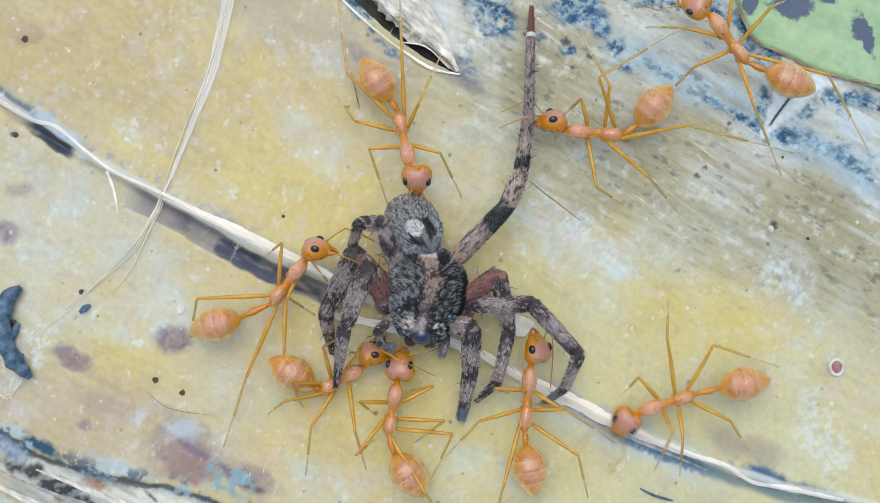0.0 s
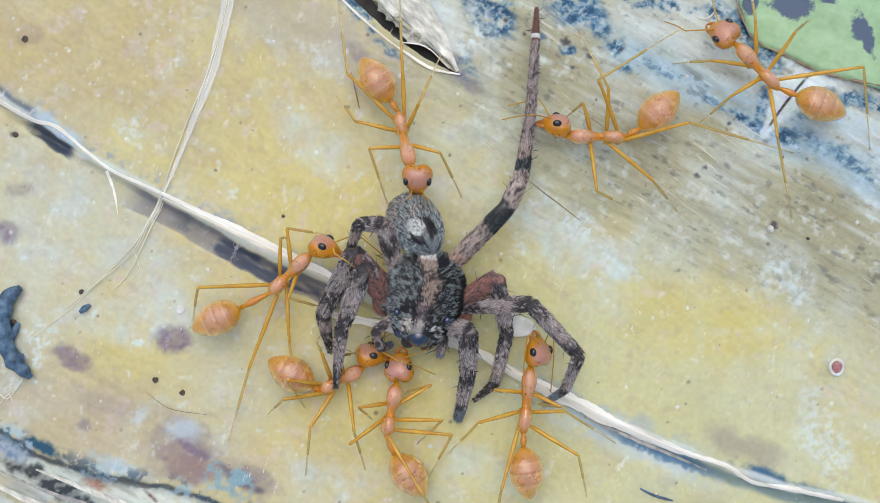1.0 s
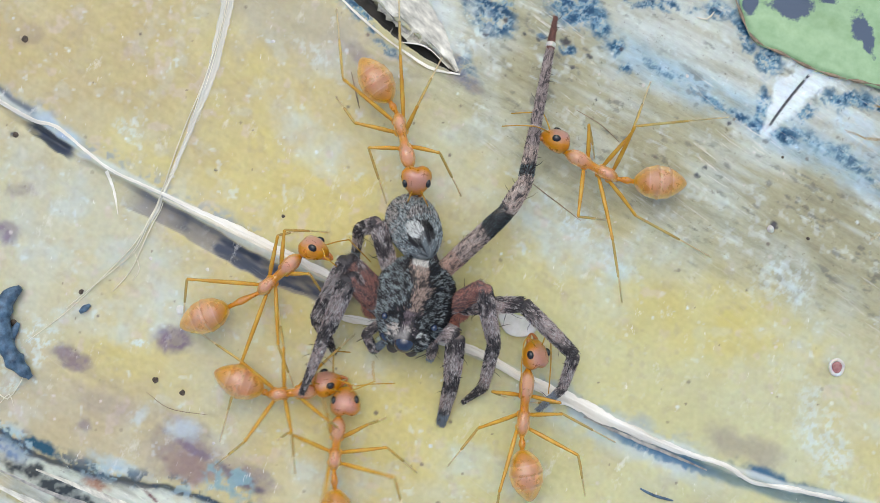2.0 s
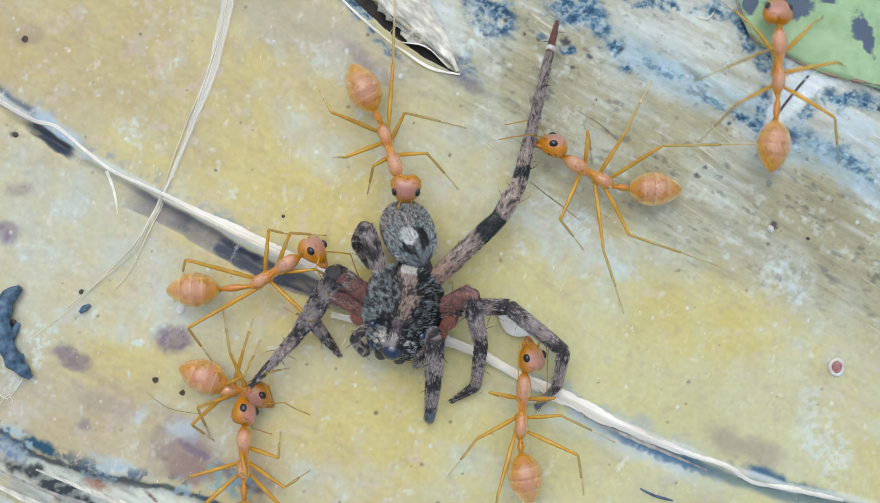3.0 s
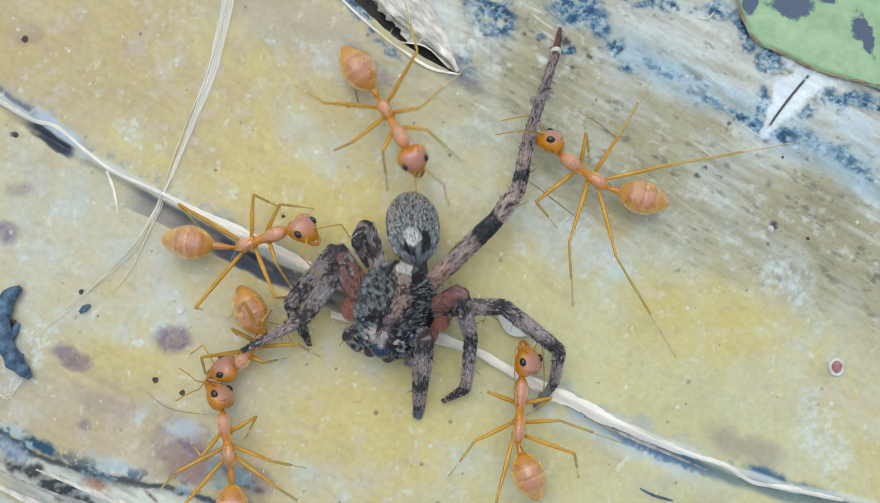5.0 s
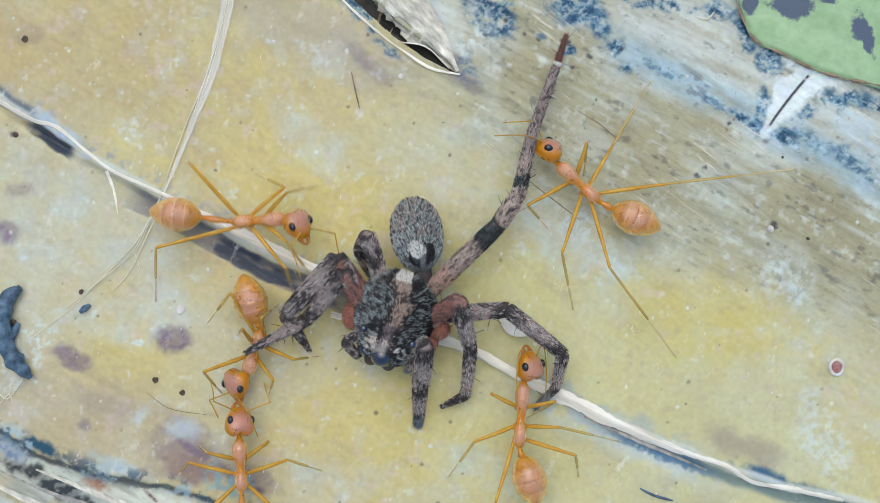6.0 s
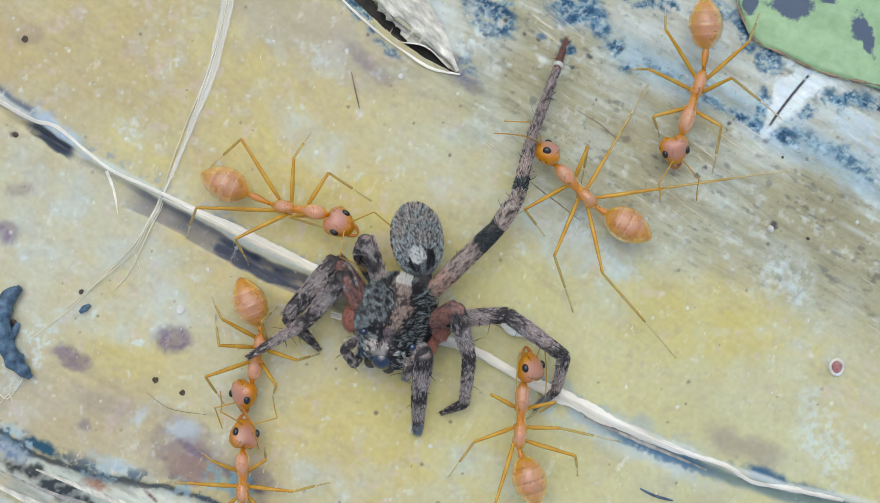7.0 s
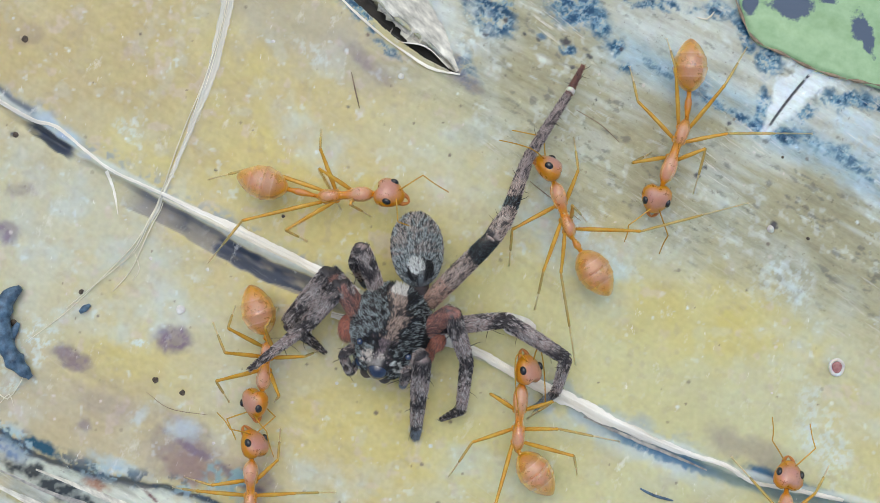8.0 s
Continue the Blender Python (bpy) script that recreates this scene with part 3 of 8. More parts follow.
    lip = smooth(-0.2, -0.05, d) * smooth(0.45, 0.25, d)
    slot = smooth(0.155, 0.168, s) * smooth(0.21, 0.198, s)
    col = lay(col, lip * (1 - slot), (0.72, 0.70, 0.60), 0.75)
    col = lay(col, slot * smooth(0.12, 0.3, d) * smooth(1.0, 0.7, d + 0.5 * (n2 - 0.5)), (0.56, 0.64, 0.67), 0.8)
    # lower corner: bleached wood past a thin dark crack, with slate, rust and teal stains
    d2, s2 = to_curve(x, y, LOWER_CRACK)
    d2 = d2 + 0.45 * (fbm(x * 0.9, y * 0.9, 97, 3) - 0.5)
    past = smooth(0.05, -0.2, d2)
    col = lay(col, past, (0.65, 0.63, 0.51), 0.95)
    col = lay(col, past * smooth(0.55, 0.75, fbm(u * 0.4, v * 2.4, 99, 2)), (0.30, 0.27, 0.20), 0.6)
    col = lay(col, past * smooth(0.58, 0.75, fbm(x * 0.7, y * 0.7, 96, 3)), (0.62, 0.50, 0.30), 0.7)
    for i, (c, rx, ry, turn, rgb, k) in enumerate([
            ((-24.12, -10.84), 1.7, 0.8, -20, (0.16, 0.22, 0.33), 0.85), ((-21.33, -13.12), 3.6, 0.6, -27, (0.03, 0.04, 0.045), 1.0), ((-19.19, -12.94), 0.9, 0.4, -30, (0.38, 0.17, 0.10), 0.8),
            ((-21.38, -11.47), 0.6, 0.35, -20, (0.30, 0.16, 0.14), 0.8), ((-23.88, -13.56), 1.6, 0.5, -20, (0.46, 0.37, 0.17), 0.8), ((-16.31, -13.50), 0.9, 0.12, -38, (0.20, 0.10, 0.09), 0.9)]):
        col = lay(col, past * patch(x, y, c, rx, ry, turn, 0.55, 190 + i) * (0.6 + 0.4 * smooth(0.3, 0.55, n3)), rgb, k * 1.15)
    for i, (c, rx, ry, turn, rgb, k) in enumerate([
            ((-22.16, -10.91), 1.5, 0.42, -27, (0.015, 0.09, 0.14), 0.95), ((-17.78, -12.09), 2.2, 0.5, -24, (0.56, 0.60, 0.56), 0.75), ((-14.19, -12.00), 2.6, 1.1, -20, (0.33, 0.20, 0.18), 0.65),
            ((-13.56, -11.16), 2.4, 0.35, -32, (0.16, 0.10, 0.20), 0.5), ((-14.19, -10.00), 1.3, 0.7, -10, (0.56, 0.59, 0.58), 0.7), ((-16.69, -9.12), 0.35, 0.8, -30, (0.62, 0.62, 0.58), 0.5), ((-11.06, -12.72), 1.6, 0.5, -35, (0.08, 0.06, 0.13), 0.7)]):
        col = lay(col, (1 - past) * patch(x, y, c, rx, ry, turn, 0.6, 210 + i), rgb, k * 1.1)
    thin = 0.15 * (0.3 + 1.4 * fbm(s2 * 40, s2 * 0, 188, 3))
    col = lay(col, smooth(1.6, 0.5, (np.abs(d2) + 0.4 * (n3 - 0.5) * thin) / thin), (0.04, 0.05, 0.065), 0.85)
    lichen = smooth(0.7, 0.2, np.abs(d2 - 0.25)) * smooth(0.44, 0.58, fbm(x * 2.4, y * 2.4, 189, 4, 0.6)) * smooth(0.42, 0.55, fbm(s2 * 14, s2 * 0, 190, 2))
    col = lay(col, lichen, (0.42, 0.52, 0.53), 0.8)
    inky = smooth(0.8, 0.1, np.abs(d2 - 0.3)) * smooth(0.52, 0.64, fbm(x * 1.7, y * 1.7, 191, 4, 0.6))
    col = lay(col, inky, (0.05, 0.09, 0.13), 0.8)
    mould = patch(x, y, (-12.16, -12.75), 2.2, 1.1, -15, 0.8, 181) * smooth(0.36, 0.6, fbm(x * 2.5, y * 2.5, 183, 3))
    col = lay(col, mould, (0.30, 0.43, 0.44), 0.9)
    # pale tongue by the split, bare spot beside the hole
    d3, s3 = to_curve(x, y, SPLIT)
    col = lay(col, smooth(0.75, 0.45, np.abs(d3) / (0.55 + 1.7 * s3) + 0.9 * (fbm(x * 1.6, y * 1.6, 187, 4) - 0.5)), (0.86, 0.86, 0.80), 0.97)
    dash = smooth(0.30, 0.42, fbm(s3 * 16, s3 * 0 + 3.3, 193, 2))
    col = lay(col, smooth(0.10, 0.05, np.abs(d3)) * dash * smooth(0.02, 0.1, s3) * smooth(0.95, 0.8, s3), (0.05, 0.05, 0.055), 0.95)
    bare = patch(x, y, (0.19, 13.38), 3.0, 1.5, -55, 0.5, 185)
    col = lay(col, bare, (0.70, 0.68, 0.58), 0.9)
    # torn hole filled near black, its depth shade put into the colour
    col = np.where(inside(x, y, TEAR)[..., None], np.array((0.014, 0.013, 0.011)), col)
    col *= (0.95 + 0.10 * fbm(x * 5, y * 5, 199, 1))[..., None]
    return np.clip(col * np.array((0.855, 0.96, 1.045)), 0, 0.85), np.clip(0.12 + 0.88 * np.maximum(wood, past), 0, 1)


def build_sheath():
    def axis(half, stepsize):
        core = np.arange(-half, half + stepsize / 2, stepsize)
        out, w = [half], stepsize * 2
        while out[-1] < 4000:
            out.append(out[-1] + w)
            w *= 1.45
        out = np.array(out[1:])
        return np.concatenate([-out[::-1], core, out])

    xs, ys = axis(26.0, 0.072), axis(15.0, 0.072)
    x, y = np.meshgrid(xs, ys)
    z = sheath_height(x, y)
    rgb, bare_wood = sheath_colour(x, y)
    v = np.stack([x, y, z], -1).reshape(-1, 3)
    ny, nx = x.shape
    i = np.arange(ny * nx).reshape(ny, nx)
    q = np.stack([i[:-1, :-1], i[:-1, 1:], i[1:, 1:], i[1:, :-1]], -1).reshape(-1, 4)
    me = bpy.data.meshes.new("sheath")
    me.vertices.add(len(v))
    me.vertices.foreach_set("co", (v * MM).astype(np.float32).ravel())
    me.loops.add(q.size)
    me.loops.foreach_set("vertex_index", q.ravel().astype(np.int32))
    me.polygons.add(len(q))
    me.polygons.foreach_set("loop_start", np.arange(0, q.size, 4, dtype=np.int32))
    me.polygons.foreach_set("use_smooth", np.ones(len(q), bool))
    me.update(calc_edges=True)
    me.materials.append(SHEATH)
    at = me.color_attributes.new("tone", "FLOAT_COLOR", "POINT")
    rgba = np.ones((len(v), 4), np.float32)
    rgba[:, :3] = rgb.reshape(-1, 3)
    rgba[:, 3] = bare_wood.ravel()
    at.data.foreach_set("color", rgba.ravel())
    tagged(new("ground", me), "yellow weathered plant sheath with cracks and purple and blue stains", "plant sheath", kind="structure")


build_sheath()


# ---- loose fibres, scraps and crumbs on the sheath ----
def strip(name, pts, widths, material, label, lift=0.06, thick=0.07, seed=1, category="plant fibre", arch=0.05):
    """A frayed flat strip with thickness, lying on the sheath."""
    rng = random.Random(seed)
    p = spline(pts, 0.22)
    n = len(p)
    w = np.interp(np.linspace(0, 1, n), np.linspace(0, 1, len(widths)), widths)
    v, f = [], []
    cols = 9
    ridges = [rng.uniform(-1, 1) for _ in range(cols)]
    for i in range(n):
        d = p[min(i + 1, n - 1)] - p[max(i - 1, 0)]
        d = d / (np.linalg.norm(d) + 1e-9)
        nx, ny = -d[1], d[0]
        tilt = 0.5 * math.sin(i * 0.11 + seed)
        for side in (1, -1):
            for j in range(cols):
                a = (j / (cols - 1) - 0.5) * w[i]
                if j in (0, cols - 1):
                    a *= 1 + rng.uniform(-0.25, 0.12) + 0.5 * noise.noise(Vector((i * 0.16, j * 3.1, seed + 5.0)))
                x, y = p[i][0] + nx * a, p[i][1] + ny * a
                z = ground_cache(x, y) + lift + tilt * a * 0.12 + arch * w[i] * (1 - (2 * a / max(w[i], 1e-6)) ** 2) + (0.018 * ridges[j] + 0.012 * noise.noise(Vector((i * 0.23, j * 1.7, seed)))) * min(1.0, w[i] / 0.4) + side * thick / 2
                v.append((x, y, z))
    row = cols * 2
    for i in range(n - 1):
        b, c = i * row, (i + 1) * row
        for j in range(cols - 1):
            f.append((b + j, b + j + 1, c + j + 1, c + j))
            f.append((b + cols + j + 1, b + cols + j, c + cols + j, c + cols + j + 1))
        f.append((b + cols, b, c, c + cols))
        f.append((b + cols - 1, b + 2 * cols - 1, c + 2 * cols - 1, c + cols - 1))
    e = (n - 1) * row
    f.append(tuple(range(cols)) + tuple(range(2 * cols - 1, cols - 1, -1)))
    f.append(tuple(e + k for k in range(2 * cols - 1, cols - 1, -1))[::-1] + tuple(e + k for k in range(cols))[::-1])
    f = [q[::-1] for q in f]
    return tagged(part(name, mesh_of(name, v, f, material, smooth=False)), label, category)


GX, GY = np.arange(-34, 34.01, 0.2), np.arange(-20, 20.01, 0.2)
GZ = sheath_height(*np.meshgrid(GX, GY))


def ground_cache(x, y):
    gx = min(max((x + 34) / 0.2, 0), len(GX) - 1.01)
    gy = min(max((y + 20) / 0.2, 0), len(GY) - 1.01)
    i, j = int(gx), int(gy)
    fx, fy = gx - i, gy - j
    z = (GZ[j, i] * (1 - fx) + GZ[j, i + 1] * fx) * (1 - fy) + (GZ[j + 1, i] * (1 - fx) + GZ[j + 1, i + 1] * fx) * fy
    return float(max(z, -0.5))


strip("fibre_strip", [(-25.75, 9.15), (-24.50, 8.36), (-22.70, 7.35), (-21.30, 6.92), (-19.75, 5.66), (-18.25, 4.53), (-15.44, 3.22), (-12.00, 1.59), (-8.88, 0.09), (-5.75, -1.53), (-4.50, -2.25)], [0.2, 0.22, 0.20, 0.16, 0.18, 0.2, 0.24, 0.42, 0.40, 0.45, 0.3], FIBRE, "pale split fibre strip along the long crack", seed=2, thick=0.05)
strip("fibre_strip", [(-16.06, 3.28), (-12.00, 1.34), (-8.88, -0.16), (-6.06, -1.69)], [0.08, 0.22, 0.26, 0.12], THREAD, "narrow cream strip under the split fibre", seed=3, lift=0.02, thick=0.05)
strip("fibre_strip", [(-6.06, -3.50), (-2.62, -4.28), (1.44, -5.31), (3.62, -6.47), (6.44, -7.88), (8.62, -8.97), (10.81, -10.00), (13.00, -10.94), (15.81, -11.88), (17.38, -12.81), (19.25, -13.12), (22.38, -13.81)], [0.35, 0.5, 0.6, 0.5, 0.4, 0.85, 0.7, 0.5, 0.3, 0.24, 0.3, 0.25], FIBRE, "pale frayed fibre strip lifting from the crack edge", seed=5, thick=0.05, lift=0.14)
strip("fibre_strip", [(8.00, -9.19), (10.50, -10.31), (13.00, -11.38), (14.88, -12.19)], [0.1, 0.22, 0.2, 0.06], FIBRE_GREY, "grey under-layer of the frayed strip", seed=6, lift=0.03, thick=0.05)
strip("fibre_strip", [(2.22, -5.75), (4.25, -7.00), (6.28, -8.12)], [0.15, 0.28, 0.15], FIBRE, "short loose pale fibre strip beside the crack", seed=8, lift=0.12)
strip("fibre_strip", [(-18.56, 4.47), (-18.16, 3.38), (-17.94, 2.06)], [0.2, 0.16, 0.04], FIBRE, "thin side splinter peeling off the crack", seed=9)
rag = random.Random(17)
for k in range(4):
    x0, y0 = (-25.75, -10.75)
    drop = -0.2 - 0.8 * k * (1 + 0.1 * rag.random())
    start = rag.uniform(0, 4)
    end = start + rag.uniform(5, 11)
    pts = [(x0 + start + (end - start) * q, y0 + drop - 0.36 * (start + (end - start) * q) - 0.25 * math.sin(q * 3) + rag.uniform(-0.08, 0.08)) for q in (0, 0.25, 0.5, 0.75, 1)]
    pale = rag.random() < 0.5
    strip("fibre_strip", pts, [0.1, rag.uniform(0.12, 0.4), rag.uniform(0.15, 0.5), rag.uniform(0.1, 0.3), 0.04], HUSK if pale else FIBRE_GREY, "torn cream fibre strip in the lower crack" if pale else "torn grey fibre strip in the lower crack", seed=60 + k, lift=0.02, thick=0.04)
strip("torn_flap", [(-3.38, 15.25), (-1.62, 13.38), (-0.12, 11.69), (0.97, 10.03)], [2.6, 2.5, 1.4, 0.25], HUSK, "white torn flap of dry husk beside a dark hole", seed=21, lift=0.08, thick=0.06, category="husk flap", arch=0.008)
strip("husk_edge", [(-5.75, 14.31), (-4.03, 12.69), (-2.00, 11.12), (-0.44, 10.19), (1.12, 9.84)], [0.1, 0.16, 0.1, 0.18, 0.1], FIBRE, "thin pale rim of the torn hole", seed=22, lift=0.1, category="husk flap")
strip("fibre_splinter", [(-2.16, 11.66), (-0.75, 11.38), (0.50, 10.19)], [0.06, 0.08, 0.03], FIBRE, "white splinter bridging the torn hole", seed=23, lift=0.5)
strip("fibre_splinter", [(-3.31, 13.56), (-2.00, 12.38), (-0.59, 11.25)], [0.16, 0.2, 0.06], FIBRE_GREY, "grey splinter inside the torn hole", seed=24, lift=0.2)


def thread(pts, radius, label, seed, sag=0.12, material=THREAD):
    rng = random.Random(seed)
    p = spline(pts, 0.35)
    ph = rng.uniform(0, 6)
    q = [(x + 0.05 * math.sin(i * 0.31 + ph), y + 0.05 * math.cos(i * 0.23 + ph), ground_cache(x, y) + radius + sag * (0.5 + 0.5 * math.sin(i * 0.17 + ph))) for i, (x, y) in enumerate(p)]
    r = [radius * (1 - 0.5 * abs(2 * i / (len(q) - 1) - 1) ** 4) for i in range(len(q))]
    return tagged(part("fibre_thread", mesh_of("fibre_thread", *tube(q, r, 6), material)), label, "fibre thread")


LONG = [(-11.56, 14.94), (-12.00, 12.75), (-12.62, 10.25), (-13.88, 6.81), (-15.12, 3.84), (-16.06, 1.81), (-17.00, 0.09), (-18.72, -1.47), (-20.75, -3.25), (-22.94, -5.12)]
for k in range(3):
    off = (k - 2) * 0.1
    shift = [(x + off * (1.6 - 0.13 * i) + 0.05 * math.sin(i * 1.7 + k), y + 0.12 * off + 0.06 * math.cos(i * 2.1 + k * 2)) for i, (x, y) in enumerate(LONG)]
    thread(shift[: 10 - (k % 3)], 0.035 - 0.006 * k, "long pale thread of a stringy fibre bundle", 30 + k)
strip("fibre_strip", LONG[:7], [0.85, 0.7, 0.6, 0.3, 0.22, 0.2, 0.05], FILM, "long thin pale fibre ribbon across the sheath", seed=40, lift=0.05, thick=0.04)
thread([(-15.44, 2.75), (-16.31, 0.88), (-17.16, -1.00), (-18.25, -2.25)], 0.035, "fine side thread of the stringy bundle", 41)
thread([(-17.00, 0.00), (-16.69, -0.94), (-17.06, -1.62)], 0.03, "fine side thread of the stringy bundle", 42)
thread([(-24.66, -7.88), (-24.12, -8.25), (-23.56, -7.56), (-23.25, -7.00)], 0.035, "fine white hair by the dark crust", 43)
thread([(-24.50, -8.38), (-24.00, -7.88), (-23.72, -8.56)], 0.03, "fine white hair by the dark crust", 44)
thread([(14.19, 13.06), (14.81, 12.94), (15.25, 13.38)], 0.05, "short curved white hair", 45)
thread([(-4.88, 9.94), (-4.69, 8.84), (-4.50, 7.91)], 0.04, "short dark hair on the sheath", 46, material=TWIG)
thread([(7.53, 7.91), (8.94, 7.12), (10.03, 6.12)], 0.025, "thin brown splinter in the wood", 47, material=TWIG, sag=0.02)
thread([(5.03, 3.94), (6.75, 2.59), (7.84, 1.66)], 0.03, "thin brown splinter in the wood", 48, material=TWIG, sag=0.02)
thread([(-16.38, -7.88), (-15.12, -8.75), (-12.94, -9.06)], 0.018, "thin brown splinter on the sheath", 49, material=TWIG, sag=0.02)
# strand added in place of a dark mottled patch lying flush in the crack
thread([(11.12, -13.12), (11.91, -13.50), (13.00, -13.81)], 0.08, "short dark strand in place of a flush mottled patch", 50, material=SCAB, sag=0.02)


def crust(pts, radius, label, seed):
    rng = random.Random(seed)
    p = spline(pts, 0.12)
    q = [(x, y, ground_cache(x, y) + radius * 0.75) for x, y in p]
    r = [radius * (0.72 + 0.5 * rng.random()) * (1 - 0.75 * abs(2 * i / (len(q) - 1) - 1) ** 5) for i in range(len(q))]
    r = [sum(r[max(0, i - 1):i + 2]) / len(r[max(0, i - 1):i + 2]) for i in range(len(r))]
    return tagged(part("dark_crust", mesh_of("dark_crust", *tube(q, r, 14), SCAB)), label, "crust")


crust([(-23.25, -2.00), (-23.94, -2.56), (-24.31, -3.50), (-24.25, -4.75), (-23.62, -6.00), (-22.69, -7.00)], 0.56, "blue-black curled dry crust lying on the sheath", 61)
crust([(-23.44, -3.97), (-23.75, -4.62), (-23.94, -5.22)], 0.22, "small dark crumb stuck to the curled crust", 62)


def crumb(c, r, material, label, seed, name="crumb", flat=0.7):
    rng = random.Random(seed)
    v, f = ball((0, 0, 0), (r, r, r * flat), 12, 8)
    v = [(x * k, y * k, z * k) for (x, y, z), k in ((q, 1 + 0.35 * (noise.noise(Vector(q) / r + Vector((seed, 0, 0))))) for q in v)]
    z = ground_cache(*c) + r * flat * 0.6
    me = mesh_of(name, v, f, material)
    ob = part(name, me)
    ob.matrix_world = pose(c[0] * MM, c[1] * MM, z * MM, 0, 0, rng.uniform(0, 360))
    return tagged(ob, label, name.replace("_", " "))


for i, (c, r) in enumerate([((-15.84, -7.16), 0.17), ((-14.34, -7.88), 0.16), ((-20.00, -2.25), 0.14), ((-23.06, 11.81), 0.2), ((-23.62, 6.50), 0.16), ((-23.75, -3.97), 0.2), ((5.12, -7.38), 0.08), ((19.09, 5.25), 0.08), ((20.50, 0.72), 0.1), ((-8.72, 1.97), 0.1)]):
    crumb(c, r, GRIT, "small dark brown crumb on the sheath", 200 + i, flat=0.22)
for i, (c, r) in enumerate([((-14.44, -3.22), 0.26), ((-2.16, 9.75), 0.16), ((-9.28, 11.69), 0.1), ((-5.75, -7.34), 0.1), ((-0.44, -3.97), 0.12), ((-12.94, -1.00), 0.1), ((-16.12, -0.38), 0.1), ((18.47, -7.88), 0.07), ((13.78, 9.78), 0.1), ((-12.62, -10.69), 0.09)]):
    crumb(c, r, WAX, "tiny white waxy flake on the sheath", 240 + i, "flake", 0.2)
crust([(-20.03, -3.38), (-19.78, -3.19), (-19.47, -2.97)], 0.2, "small oval blue-black crumb on the sheath", 63)
crumb((18.38, 1.25), 0.2, WAX, "small pale bead on the sheath", 260, "bead", 0.9)


def scale_insect():
    c = (22.06, -6.44)
    ring = mesh_of("rim", *tube([(0.36 * math.cos(a) * (1 + 0.07 * math.sin(3 * a)), 0.42 * math.sin(a), 0.05) for a in np.linspace(0, 2 * math.pi, 26)], [0.10] * 26, 8), WAX)
    root = tagged(new("scale_insect"), "white ringed scale insect with a red-brown centre", "scale insect")
    root.matrix_world = pose(c[0] * MM, c[1] * MM, ground_cache(*c) * MM)
    part("rim", ring, root, "white waxy rim")
    part("centre", mesh_of("centre", *ball((0, 0, 0.04), (0.3, 0.34, 0.16), 14, 8), RED_SPOT), root, "red-brown domed centre")


scale_insect()


def leaf(outline, label, name, material, lift, seed):
    """A thin leaf piece with a wavy rim and real thickness."""
    p = spline(outline + outline[:1], 0.25)[:-1]
    c = p.mean(axis=0)
    rings, v, f = [0.0, 0.35, 0.65, 0.9, 1.0], [], []
    n = len(p)
    for side in (1, -1):
        for k in rings[1:]:
            for i, q in enumerate(p):
                wob = 1 + (0.02 * math.sin(i * 0.37 + seed) if k == 1.0 else 0)
                x, y = c + (q - c) * k * wob
                z = max(ground_cache(x, y), -0.2) + lift + 0.1 * math.sin(x * 0.9 + y * 0.5) + side * 0.05
                v.append((x, y, z))
    for s, o in ((1, 0), (-1, 4 * n)):
        v.append((c[0], c[1], max(ground_cache(*c), -0.2) + lift + s * 0.05))
        m = len(v) - 1
    cu, cd = 8 * n, 8 * n + 1
    for i in range(n):
        j = (i + 1) % n
        f.append((cu, i, j))
        f.append((cd, 4 * n + j, 4 * n + i))
        for k in range(3):
            f.append((k * n + i, (k + 1) * n + i, (k + 1) * n + j, k * n + j))
            f.append((4 * n + k * n + i, 4 * n + k * n + j, 4 * n + (k + 1) * n + j, 4 * n + (k + 1) * n + i))
        f.append((3 * n + i, 7 * n + i, 7 * n + j, 3 * n + j))
    return tagged(part(name, mesh_of(name, v, f, material)), label, "leaf")


leaf([(16.12, 15.25), (16.69, 13.38), (17.53, 11.66), (19.25, 10.88), (20.50, 10.25), (22.38, 9.62), (25.50, 9.00), (26.75, 12.12), (25.50, 15.88), (20.81, 16.50)], "fresh green leaf edge with dark blotches", "green_leaf", LEAF, 0.25, 3)
green_leaf = bpy.data.objects["green_leaf"]
edge_line = spline([(16.10, 15.0), (16.62, 13.4), (17.45, 11.75), (19.2, 10.9), (20.45, 10.27), (22.35, 9.64), (25.4, 9.02)], 0.3)
part("rim", mesh_of("leaf_rim", *tube([(x, y, max(ground_cache(x, y), -0.2) + 0.27 + 0.1 * math.sin(x * 0.9 + y * 0.5)) for x, y in edge_line], [0.07 + 0.04 * math.sin(i * 1.3) for i in range(len(edge_line))], 7), TWIG), green_leaf, "dry brown rim of the leaf")
leaf([(3.16, -3.50), (3.78, -3.38), (5.03, -3.81), (5.34, -4.38), (4.56, -4.75), (3.62, -4.50)], "white translucent scrap under the spider's leg", "white_scrap", WAX, 0.1, 5)


